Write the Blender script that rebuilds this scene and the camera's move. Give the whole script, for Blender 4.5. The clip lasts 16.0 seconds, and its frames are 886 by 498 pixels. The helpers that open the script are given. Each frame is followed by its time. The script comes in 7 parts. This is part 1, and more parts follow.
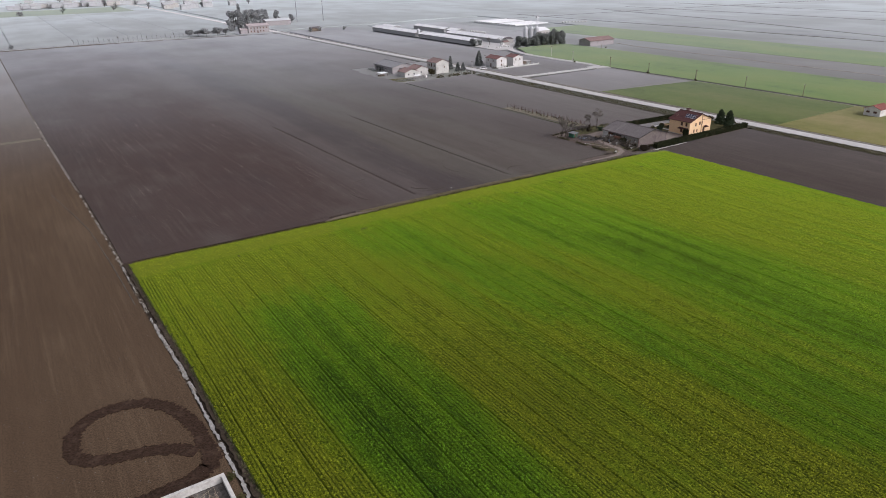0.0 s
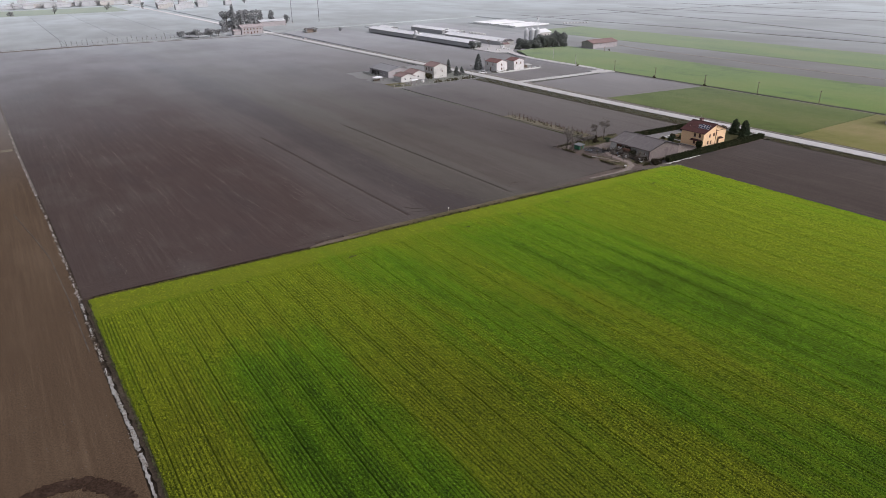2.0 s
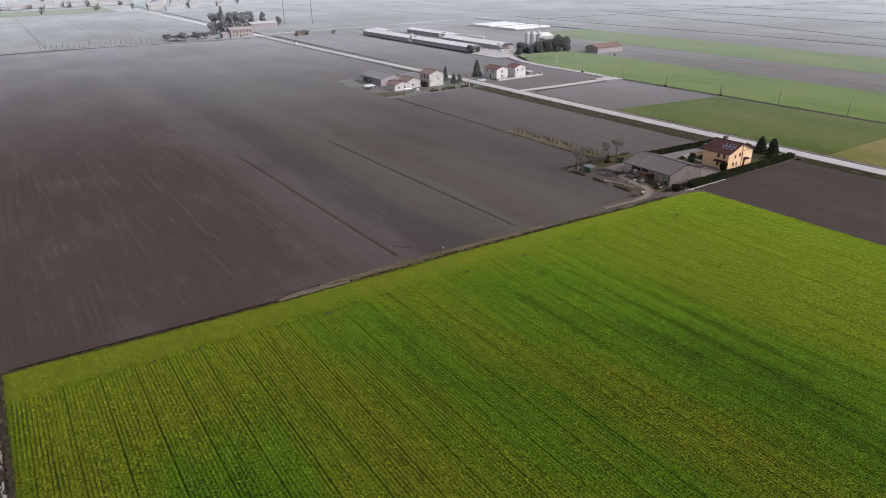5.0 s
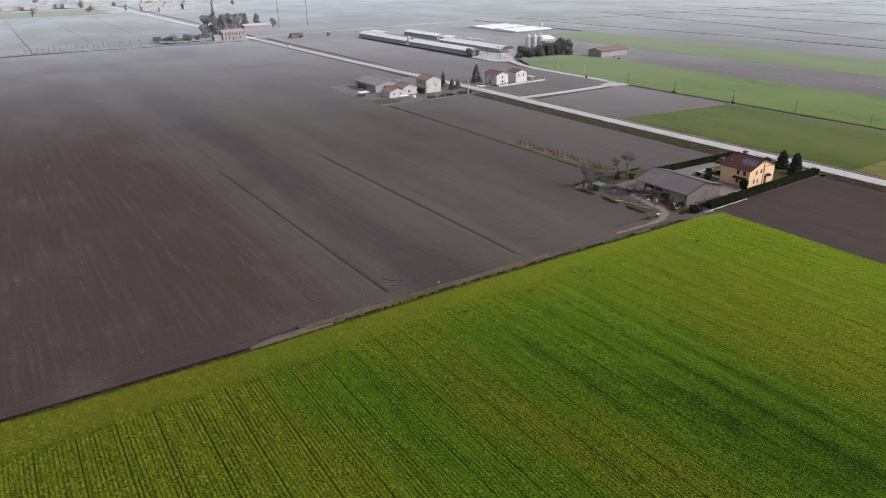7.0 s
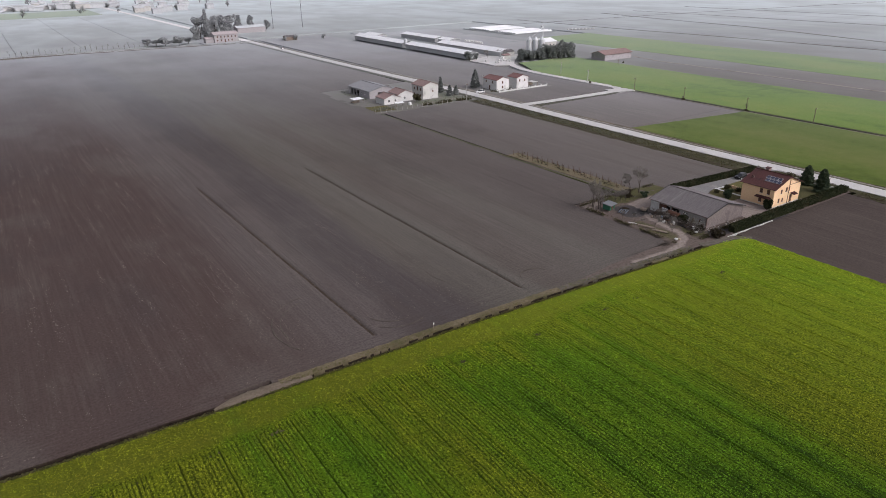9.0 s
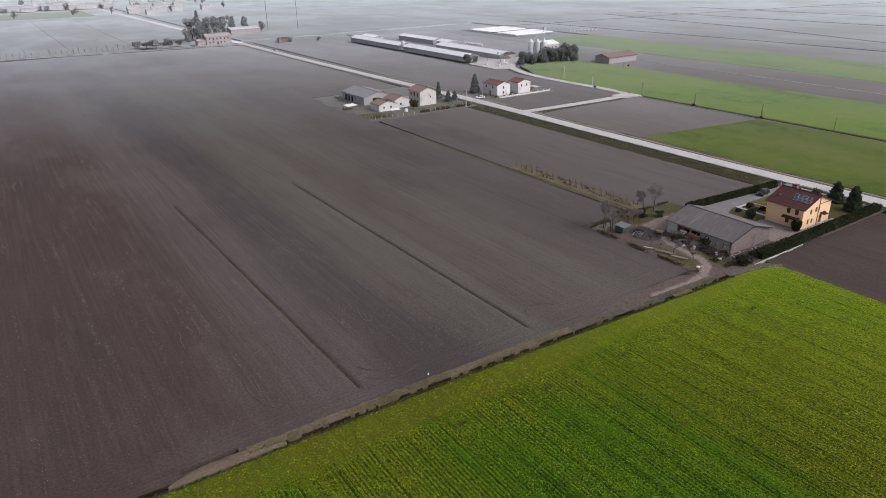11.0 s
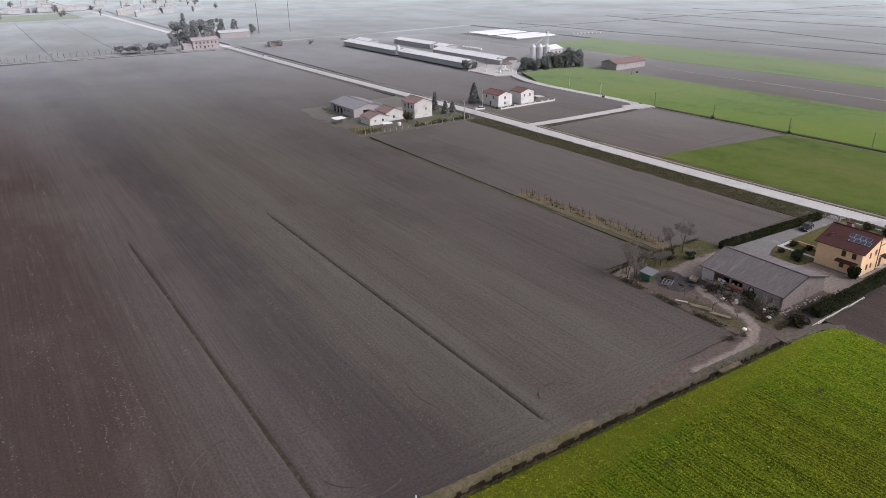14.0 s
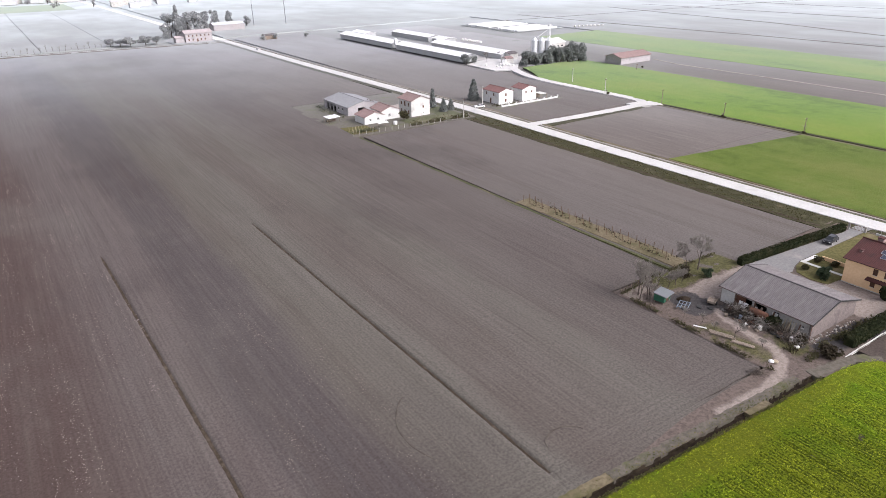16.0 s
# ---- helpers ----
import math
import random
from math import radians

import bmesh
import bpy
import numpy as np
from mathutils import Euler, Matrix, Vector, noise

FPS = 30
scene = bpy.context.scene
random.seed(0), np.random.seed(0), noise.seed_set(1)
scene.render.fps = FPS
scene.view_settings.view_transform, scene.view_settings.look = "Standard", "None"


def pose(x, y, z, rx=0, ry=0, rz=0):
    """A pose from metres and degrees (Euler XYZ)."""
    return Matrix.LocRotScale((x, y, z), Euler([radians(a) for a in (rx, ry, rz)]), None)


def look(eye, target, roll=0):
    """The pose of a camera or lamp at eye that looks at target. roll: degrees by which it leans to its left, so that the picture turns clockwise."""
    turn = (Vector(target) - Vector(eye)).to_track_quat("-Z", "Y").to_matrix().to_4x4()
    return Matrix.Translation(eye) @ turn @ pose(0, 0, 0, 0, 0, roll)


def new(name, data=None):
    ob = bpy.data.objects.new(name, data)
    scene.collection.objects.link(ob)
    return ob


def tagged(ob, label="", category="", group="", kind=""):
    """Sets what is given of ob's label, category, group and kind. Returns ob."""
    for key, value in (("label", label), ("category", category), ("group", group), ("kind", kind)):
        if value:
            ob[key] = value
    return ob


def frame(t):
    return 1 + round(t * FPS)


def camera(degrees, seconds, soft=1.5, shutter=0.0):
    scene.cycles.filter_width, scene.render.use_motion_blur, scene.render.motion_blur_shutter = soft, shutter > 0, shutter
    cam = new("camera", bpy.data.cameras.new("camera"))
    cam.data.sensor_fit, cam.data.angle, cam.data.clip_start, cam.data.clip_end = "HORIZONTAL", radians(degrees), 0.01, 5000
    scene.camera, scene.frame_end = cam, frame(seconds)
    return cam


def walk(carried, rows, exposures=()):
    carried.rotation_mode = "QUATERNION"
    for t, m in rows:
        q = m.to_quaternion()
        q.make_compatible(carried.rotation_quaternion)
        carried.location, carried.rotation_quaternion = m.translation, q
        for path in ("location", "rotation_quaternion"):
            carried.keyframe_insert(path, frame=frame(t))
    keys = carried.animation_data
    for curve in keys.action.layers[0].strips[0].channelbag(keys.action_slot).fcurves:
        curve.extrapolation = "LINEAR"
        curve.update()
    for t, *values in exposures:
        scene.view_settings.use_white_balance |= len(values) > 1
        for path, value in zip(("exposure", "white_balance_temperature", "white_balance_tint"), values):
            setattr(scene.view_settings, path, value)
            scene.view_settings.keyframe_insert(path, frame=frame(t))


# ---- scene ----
cam = camera(67.2, 16.0, soft=0.9)
METRES, EYE, TILT, LEAN, TURN = 130.44, 60.0, 0.0, 0.0, -32.9
ROWS = [
    (0.0, 0.0, 0.0, 0.0, -0.45, -23.45, 1.04),
    (0.5, 0.0012, 0.0314, 0.0006, -0.49, -23.47, 1.02),
    (1.0, 0.0028, 0.063, 0.001, -0.5, -23.49, 1.02),
    (1.5, 0.0041, 0.0949, 0.0013, -0.52, -23.5, 1.0),
    (2.0, 0.0056, 0.1266, 0.0018, -0.53, -23.51, 0.99),
    (2.5, 0.0071, 0.1587, 0.002, -0.56, -23.53, 0.98),
    (3.0, 0.0088, 0.1907, 0.0025, -0.57, -23.54, 0.99),
    (3.5, 0.0104, 0.2252, 0.0026, -0.6, -23.54, 0.98),
    (4.0, 0.012, 0.2574, 0.003, -0.62, -23.54, 0.98),
    (6.5, 0.0213, 0.4223, 0.0024, -0.72, -23.5, 0.97),
    (7.0, 0.0229, 0.455, 0.002, -0.74, -23.49, 0.99),
    (7.5, 0.0243, 0.4877, 0.0013, -0.78, -23.48, 0.98),
    (8.0, 0.0261, 0.5207, 0.0006, -0.8, -23.46, 0.99),
    (8.5, 0.0277, 0.5535, -0.0002, -0.83, -23.45, 0.99),
    (9.0, 0.0294, 0.5857, -0.0007, -0.85, -23.45, 1.0),
    (11.5, 0.0371, 0.7431, -0.0039, -0.94, -23.44, 1.07),
    (12.0, 0.0389, 0.7774, -0.0039, -0.96, -23.45, 1.09),
    (12.5, 0.0401, 0.8073, -0.0042, -0.98, -23.45, 1.08),
    (13.0, 0.0416, 0.8416, -0.0044, -1.0, -23.44, 1.06),
    (13.5, 0.0429, 0.8716, -0.0049, -1.02, -23.43, 1.05),
    (14.0, 0.0452, 0.9057, -0.0047, -1.04, -23.41, 1.1),
    (14.5, 0.0469, 0.9355, -0.0043, -1.07, -23.37, 1.12),
    (14.6, 0.0473, 0.9411, -0.0044, -1.08, -23.37, 1.12),
    (14.7, 0.0477, 0.9468, -0.0045, -1.09, -23.41, 1.11),
    (14.8, 0.0481, 0.9524, -0.0045, -1.10, -23.47, 1.11),
    (14.9, 0.0485, 0.9581, -0.0046, -1.11, -23.66, 1.10),
    (15.0, 0.0489, 0.9637, -0.0047, -1.12, -23.96, 1.10),
    (15.1, 0.0493, 0.9674, -0.0048, -1.11, -24.22, 1.10),
    (15.2, 0.0497, 0.9711, -0.0050, -1.11, -24.58, 1.10),
    (15.3, 0.0502, 0.9748, -0.0051, -1.10, -24.95, 1.10),
    (15.4, 0.0506, 0.9785, -0.0053, -1.10, -25.5, 1.10),
    (15.5, 0.0510, 0.9822, -0.0054, -1.09, -25.82, 1.10),
    (15.6, 0.0512, 0.9854, -0.0048, -1.08, -26.25, 1.10),
    (15.7, 0.0515, 0.9886, -0.0042, -1.08, -26.42, 1.11),
    (15.8, 0.0517, 0.9918, -0.0036, -1.07, -26.08, 1.11),
    (15.9, 0.0520, 0.9950, -0.0030, -1.07, -25.45, 1.12),
    (16.0, 0.0522, 0.9982, -0.0024, -1.06, -24.16, 1.12),
]
walk(cam, [(t, pose(0, 0, EYE, TILT, LEAN, TURN) @ pose(METRES * x, METRES * y, METRES * z, 90 + pitch, roll, yaw)) for t, x, y, z, yaw, pitch, roll in ROWS],
     [(0.0, 0.04), (4.0, 0.06), (9.0, 0.08), (13.0, 0.03), (13.8, 0.07), (14.5, 0.34), (15.0, 0.57), (15.5, 0.76), (16.0, 0.92)])

# ---- world and light: thin winter overcast, a soft sun behind cloud ----
world = bpy.data.worlds.new("hazy_sky")
scene.world = world
world.use_nodes = True
wn = world.node_tree
wn.nodes.clear()
sky = wn.nodes.new("ShaderNodeTexSky")
sky.sky_type, sky.sun_disc = "NISHITA", False
sky.sun_elevation, sky.sun_rotation = radians(38), radians(150)
sky.air_density, sky.dust_density, sky.ozone_density = 1.0, 6.0, 1.0
soft_sky = wn.nodes.new("ShaderNodeHueSaturation")
soft_sky.inputs["Saturation"].default_value = 0.25
backing = wn.nodes.new("ShaderNodeBackground")
backing.inputs["Strength"].default_value = 0.17
out = wn.nodes.new("ShaderNodeOutputWorld")
wn.links.new(sky.outputs[0], soft_sky.inputs["Color"])
cool = wn.nodes.new("ShaderNodeMix")
cool.data_type, cool.blend_type = "RGBA", "MULTIPLY"
cool.inputs[0].default_value, cool.inputs[7].default_value = 1.0, (0.995, 0.97, 1.05, 1)
wn.links.new(soft_sky.outputs[0], cool.inputs[6])
wn.links.new(cool.outputs[2], backing.inputs[0])
wn.links.new(backing.outputs[0], out.inputs[0])

sun = new("sun", bpy.data.lights.new("sun", "SUN"))
sun.data.energy, sun.data.angle, sun.data.color = 0.5, radians(25), (1.0, 0.97, 0.93)
sun.matrix_world = look((60, -90, 90), (0, 0, 0))


# ---- materials ----
def link(nt, a, b):
    nt.links.new(a, b)


def fresh(name):
    m = bpy.data.materials.new(name)
    m.use_nodes = True
    nt = m.node_tree
    nt.nodes.clear()
    o = nt.nodes.new("ShaderNodeOutputMaterial")
    b = nt.nodes.new("ShaderNodeBsdfPrincipled")
    nt.links.new(b.outputs[0], o.inputs[0])
    return m, nt, b, o


def math_node(nt, op, a, b=0.0):
    n = nt.nodes.new("ShaderNodeMath")
    n.operation = op
    for i, v in enumerate((a, b)):
        if isinstance(v, (int, float)):
            n.inputs[i].default_value = v
        else:
            nt.links.new(v, n.inputs[i])
    return n.outputs[0]


def noise_node(nt, vec, scale, detail=4.0, rough=0.55, stretch=(1, 1, 1), turn=0.0):
    mp = nt.nodes.new("ShaderNodeMapping")
    mp.inputs["Scale"].default_value = stretch
    mp.inputs["Rotation"].default_value = (0, 0, turn)
    nt.links.new(vec, mp.inputs["Vector"])
    n = nt.nodes.new("ShaderNodeTexNoise")
    n.inputs["Scale"].default_value = scale
    n.inputs["Detail"].default_value = detail
    n.inputs["Roughness"].default_value = rough
    nt.links.new(mp.outputs[0], n.inputs["Vector"])
    return n.outputs["Fac"]


def ramp(nt, fac, lo, hi):
    n = nt.nodes.new("ShaderNodeMapRange")
    n.inputs["From Min"].default_value, n.inputs["From Max"].default_value = lo, hi
    n.interpolation_type = "SMOOTHSTEP"
    nt.links.new(fac, n.inputs["Value"])
    return n.outputs["Result"]


def blend(nt, fac, a, b, mode="MIX"):
    n = nt.nodes.new("ShaderNodeMix")
    n.data_type, n.blend_type = "RGBA", mode
    if isinstance(fac, (int, float)):
        n.inputs[0].default_value = fac
    else:
        nt.links.new(fac, n.inputs[0])
    for i, v in ((6, a), (7, b)):
        if isinstance(v, tuple):
            n.inputs[i].default_value = (*v, 1)
        else:
            nt.links.new(v, n.inputs[i])
    return n.outputs[2]


def place_vec(nt, world_space):
    if world_space:
        return nt.nodes.new("ShaderNodeNewGeometry").outputs["Position"]
    return nt.nodes.new("ShaderNodeTexCoord").outputs["Object"]


def bumped(nt, bsdf, height, strength, dist):
    n = nt.nodes.new("ShaderNodeBump")
    n.inputs["Strength"].default_value, n.inputs["Distance"].default_value = strength, dist
    nt.links.new(height, n.inputs["Height"])
    nt.links.new(n.outputs[0], bsdf.inputs["Normal"])


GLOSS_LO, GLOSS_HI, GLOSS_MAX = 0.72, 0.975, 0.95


def haze_gloss(nt, bsdf, o, most=None, span=None, power=2.1, tint=(0.745, 0.785, 0.82), patchy=0.0, own=None):
    """Pale gloss at a grazing view, painting haze; patchy: strength of its mist patches."""
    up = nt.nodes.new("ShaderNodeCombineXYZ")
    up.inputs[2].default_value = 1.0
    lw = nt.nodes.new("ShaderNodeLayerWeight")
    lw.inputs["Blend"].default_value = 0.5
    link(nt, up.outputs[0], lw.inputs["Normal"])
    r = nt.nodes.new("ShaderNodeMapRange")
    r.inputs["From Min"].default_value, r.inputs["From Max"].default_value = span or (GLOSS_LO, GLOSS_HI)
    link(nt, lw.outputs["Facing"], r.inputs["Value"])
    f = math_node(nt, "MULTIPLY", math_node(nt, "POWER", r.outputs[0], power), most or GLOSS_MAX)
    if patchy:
        # slow noise makes the haze gloss drift like ground mist
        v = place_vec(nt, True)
        mottled = math_node(nt, "ADD", math_node(nt, "MULTIPLY", noise_node(nt, v, 0.011, 4.0, 0.55, (1, 0.8, 1)), 0.65), math_node(nt, "MULTIPLY", noise_node(nt, v, 0.045, 3.0, 0.5, (1, 0.4, 1)), 0.35))
        swing = math_node(nt, "MULTIPLY", math_node(nt, "SUBTRACT", ramp(nt, mottled, 0.36, 0.64), 0.45), patchy)
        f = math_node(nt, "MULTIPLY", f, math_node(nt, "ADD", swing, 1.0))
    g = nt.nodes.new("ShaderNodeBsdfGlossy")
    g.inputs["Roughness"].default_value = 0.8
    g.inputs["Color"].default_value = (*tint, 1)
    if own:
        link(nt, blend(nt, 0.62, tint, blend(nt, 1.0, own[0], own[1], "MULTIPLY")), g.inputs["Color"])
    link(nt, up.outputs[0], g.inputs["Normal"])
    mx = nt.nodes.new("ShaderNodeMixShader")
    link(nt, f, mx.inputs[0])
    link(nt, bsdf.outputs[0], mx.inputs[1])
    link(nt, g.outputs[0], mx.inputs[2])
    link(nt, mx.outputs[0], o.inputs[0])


def surface(name, a, b, stain=None, fine=6.0, broad=0.3, rough=0.85, spec=0.2, bump=0.3, dist=0.02, stretch=(1, 1, 1),
            world_space=False, metal=0.0, vary=0.0, stain_at=(0.5, 0.75), gloss=False, turn=0.0):
    """Two colours mixed by a fine grain, with broad stains of a third."""
    m, nt, p, o = fresh(name)
    v = place_vec(nt, world_space)
    f1 = noise_node(nt, v, fine, 5.0, 0.65, stretch, turn)
    f2 = noise_node(nt, v, broad, 4.0, 0.6, stretch, turn)
    c = blend(nt, ramp(nt, f1, 0.3, 0.7), a, b)
    if stain:
        c = blend(nt, ramp(nt, f2, *stain_at), c, stain)
    if vary:
        oi = nt.nodes.new("ShaderNodeObjectInfo")
        hs = nt.nodes.new("ShaderNodeHueSaturation")
        link(nt, math_node(nt, "MULTIPLY_ADD", oi.outputs["Random"], vary), hs.inputs["Value"])
        hs.inputs["Value"].links[0].from_node.inputs[2].default_value = 1 - vary / 2
        link(nt, c, hs.inputs["Color"])
        c = hs.outputs[0]
    link(nt, c, p.inputs["Base Color"])
    p.inputs["Roughness"].default_value = rough
    p.inputs["Specular IOR Level"].default_value = spec
    p.inputs["Metallic"].default_value = metal
    if bump:
        bumped(nt, p, f1, bump, dist)
    if gloss:
        haze_gloss(nt, p, o, None if gloss is True else gloss)
    return m


def bands(nt, value, lo, hi, stops):
    """A run of colours along a value; stops: (value, colour)."""
    n = nt.nodes.new("ShaderNodeMapRange")
    n.inputs["From Min"].default_value, n.inputs["From Max"].default_value = lo, hi
    link(nt, value, n.inputs["Value"])
    cr = nt.nodes.new("ShaderNodeValToRGB")
    cr.color_ramp.interpolation = "EASE"
    el = cr.color_ramp.elements
    while len(el) < len(stops):
        el.new(0.5)
    for e, (at_value, colour) in zip(el, stops):
        e.position = (at_value - lo) / (hi - lo)
        e.color = (*colour, 1)
    link(nt, n.outputs[0], cr.inputs[0])
    return cr.outputs[0]


RED, DRY, DAMP, OLIVE, BROWN = (0.066, 0.046, 0.041), (0.093, 0.078, 0.073), (0.071, 0.061, 0.059), (0.105, 0.096, 0.083), (0.088, 0.075, 0.069)
EARTHS = ((15, (0.065, 0.047, 0.041)), (48, RED), (72, RED), (88, DRY), (94, DRY), (100, DAMP), (108, DAMP), (116, (0.095, 0.086, 0.073)), (124, OLIVE),
          (131, (0.092, 0.079, 0.069)), (145, OLIVE), (154, (0.097, 0.085, 0.077)), (166, BROWN), (180, (0.100, 0.087, 0.081)), (188, (0.116, 0.102, 0.095)), (235, (0.138, 0.122, 0.113)), (300, (0.130, 0.114, 0.106)))


def soil(name, red, grey, pale, line=0.25, banded=False, grain=2.6, deep_clod=0.8, most=None, patchy=0.25, power=2.1, tint=(0.745, 0.785, 0.82)):
    """Worked earth with clods, drawn lines along the rows and broad drift.
    banded: the long bands of red, dry, damp and olive earth of the large field, side by side."""
    m, nt, p, o = fresh(name)
    v = place_vec(nt, True)
    clod = noise_node(nt, v, grain, 6.0, 0.7)
    xyz = nt.nodes.new("ShaderNodeSeparateXYZ")
    link(nt, v, xyz.inputs[0])
    x, y = xyz.outputs[0], xyz.outputs[1]
    rows = noise_node(nt, v, 1.0, 5.0, 0.65, (1.1, 0.03, 1), 0.024)
    combed = noise_node(nt, v, 1.0, 2.0, 0.5, (3.2, 0.02, 1), 0.024)
    if banded:
        # the headland was worked along the ditch
        across = ramp(nt, math_node(nt, "ADD", y, math_node(nt, "MULTIPLY", noise_node(nt, v, 0.09, 3.0, 0.5), 9.0)), 162.5, 158.0)
        for_rows = ((rows, (0.02, 2.4, 1)), (combed, (0.02, 3.4, 1)))
        mixed = []
        for straight, stretch in for_rows:
            pick = nt.nodes.new("ShaderNodeMix")
            link(nt, across, pick.inputs[0])
            link(nt, straight, pick.inputs[2])
            link(nt, noise_node(nt, v, 1.0, 5.0, 0.65, stretch, -0.03), pick.inputs[3])
            mixed.append(pick.outputs[0])
        rows, combed = mixed
    lane = noise_node(nt, v, 1.0, 3.0, 0.55, (0.13, 0.008, 1), 0.024)
    patch = noise_node(nt, v, 0.02, 4.0, 0.6, (1, 0.4, 1))
    small = noise_node(nt, v, 0.16, 6.0, 0.65, (1, 0.35, 1), 0.024)
    if banded:
        u = math_node(nt, "ADD", x, math_node(nt, "MULTIPLY", math_node(nt, "SUBTRACT", y, 150.0), 0.017))
        u = math_node(nt, "ADD", u, math_node(nt, "MULTIPLY", math_node(nt, "SUBTRACT", math_node(nt, "ADD", lane, math_node(nt, "MULTIPLY", patch, 1.4)), 1.2), 13.0))
        base = bands(nt, u, 15.0, 300.0, EARTHS)
        # soft-edged dry and damp patches a few strides across
        cloud = noise_node(nt, v, 0.032, 5.0, 0.58, (1, 0.55, 1), 0.3)
        base = blend(nt, math_node(nt, "MULTIPLY", ramp(nt, cloud, 0.50, 0.68), 0.42), base, (0.114, 0.102, 0.092))
        base = blend(nt, math_node(nt, "MULTIPLY", ramp(nt, cloud, 0.48, 0.33), 0.34), base, (0.049, 0.040, 0.040))
    else:
        base = blend(nt, ramp(nt, patch, 0.3, 0.7), red, grey)
    dark = blend(nt, 1.0, base, (deep_clod,) * 3, "MULTIPLY")
    c = blend(nt, ramp(nt, clod, 0.34, 0.61), dark, base)
    c = blend(nt, math_node(nt, "MULTIPLY", ramp(nt, rows, 0.48, 0.72), line), c, pale)
    c = blend(nt, math_node(nt, "MULTIPLY", ramp(nt, rows, 0.5, 0.3), line), c, tuple(k * 0.6 for k in red))
    c = blend(nt, math_node(nt, "MULTIPLY", ramp(nt, combed, 0.55, 0.40), 0.2), c, tuple(k * 0.62 for k in red))
    c = blend(nt, math_node(nt, "MULTIPLY", ramp(nt, lane, 0.5, 0.75), 0.28), c, red)
    c = blend(nt, math_node(nt, "MULTIPLY", ramp(nt, patch, 0.52, 0.76), 0.14 if banded else 0.35), c, pale)
    c = blend(nt, math_node(nt, "MULTIPLY", ramp(nt, small, 0.5, 0.75), 0.16), c, pale)
    link(nt, c, p.inputs["Base Color"])
    p.inputs["Roughness"].default_value, p.inputs["Specular IOR Level"].default_value = 0.9, 0.15
    h = math_node(nt, "ADD", clod, math_node(nt, "ADD", math_node(nt, "MULTIPLY", rows, 0.4), math_node(nt, "MULTIPLY", combed, 0.4)))
    bumped(nt, p, h, 0.45, 0.05)
    # pale gloss at low angles stands in for haze over the soil
    haze_gloss(nt, p, o, most, tint=tint, patchy=patchy, power=power)
    return m


def field_patches(nt, v):
    """How yellow (1) or lush (0) the young wheat stands: lush belts leaning across the drill rows, yellow ones between, and drift at three scales."""
    xyz = nt.nodes.new("ShaderNodeSeparateXYZ")
    link(nt, v, xyz.inputs[0])
    x, y = xyz.outputs[0], xyz.outputs[1]
    drift = noise_node(nt, v, 1.0, 3.0, 0.5, (0.045, 0.017, 1), 0.15)
    fine = noise_node(nt, v, 1.0, 3.0, 0.55, (0.55, 0.02, 1))
    ragged = math_node(nt, "MULTIPLY", math_node(nt, "SUBTRACT", noise_node(nt, v, 0.05, 4.0, 0.6), 0.5), 26.0)
    lean = math_node(nt, "ADD", math_node(nt, "ADD", x, math_node(nt, "MULTIPLY", math_node(nt, "SUBTRACT", y, 100.0), 0.18)), math_node(nt, "MULTIPLY", ragged, 0.5))

    def belt(at, middle, outer, inner):
        return ramp(nt, math_node(nt, "ABSOLUTE", math_node(nt, "SUBTRACT", at, middle)), outer, inner)

    one = math_node(nt, "MULTIPLY", belt(math_node(nt, "ADD", x, math_node(nt, "MULTIPLY", ragged, 0.25)), 37.5, 13, 5), belt(math_node(nt, "ADD", y, ragged), 78, 44, 28))
    two = math_node(nt, "MULTIPLY", belt(lean, 77, 11, 3), 0.62)
    three = math_node(nt, "MULTIPLY", belt(lean, 110, 24, 7), 0.8)
    lush = math_node(nt, "MAXIMUM", math_node(nt, "MAXIMUM", one, two), three)
    lush = math_node(nt, "MULTIPLY", lush, ramp(nt, math_node(nt, "ADD", y, math_node(nt, "MULTIPLY", ragged, 0.4)), 143, 126))
    pale = math_node(nt, "MAXIMUM", math_node(nt, "MULTIPLY", ramp(nt, x, 30, 19), 0.12), math_node(nt, "MULTIPLY", belt(lean, 58, 9, 2), 0.07))
    base = math_node(nt, "ADD", math_node(nt, "MULTIPLY", drift, 0.40), math_node(nt, "MULTIPLY", fine, 0.26))
    return math_node(nt, "SUBTRACT", math_node(nt, "ADD", math_node(nt, "ADD", base, pale), 0.315), math_node(nt, "MULTIPLY", lush, 0.265))


TRAM_AT, TRAM = 22.2, 5.17


def tram_lines(nt, x, mott):
    """Drill lines: a sharp bare wheel line per lane, fainter painted row shade between."""
    wob = math_node(nt, "ADD", x, math_node(nt, "MULTIPLY", mott, 0.16))
    ph = math_node(nt, "MODULO", math_node(nt, "ADD", math_node(nt, "SUBTRACT", wob, TRAM_AT + 0.08), 10.5 * TRAM), TRAM)
    strong = ramp(nt, math_node(nt, "ABSOLUTE", math_node(nt, "SUBTRACT", ph, TRAM / 2)), 0.13, 0.04)
    faint = ramp(nt, math_node(nt, "ABSOLUTE", math_node(nt, "SUBTRACT", math_node(nt, "MODULO", math_node(nt, "ADD", ph, TRAM / 2), TRAM / 9), TRAM / 18)), 0.14, 0.27)
    return strong, faint


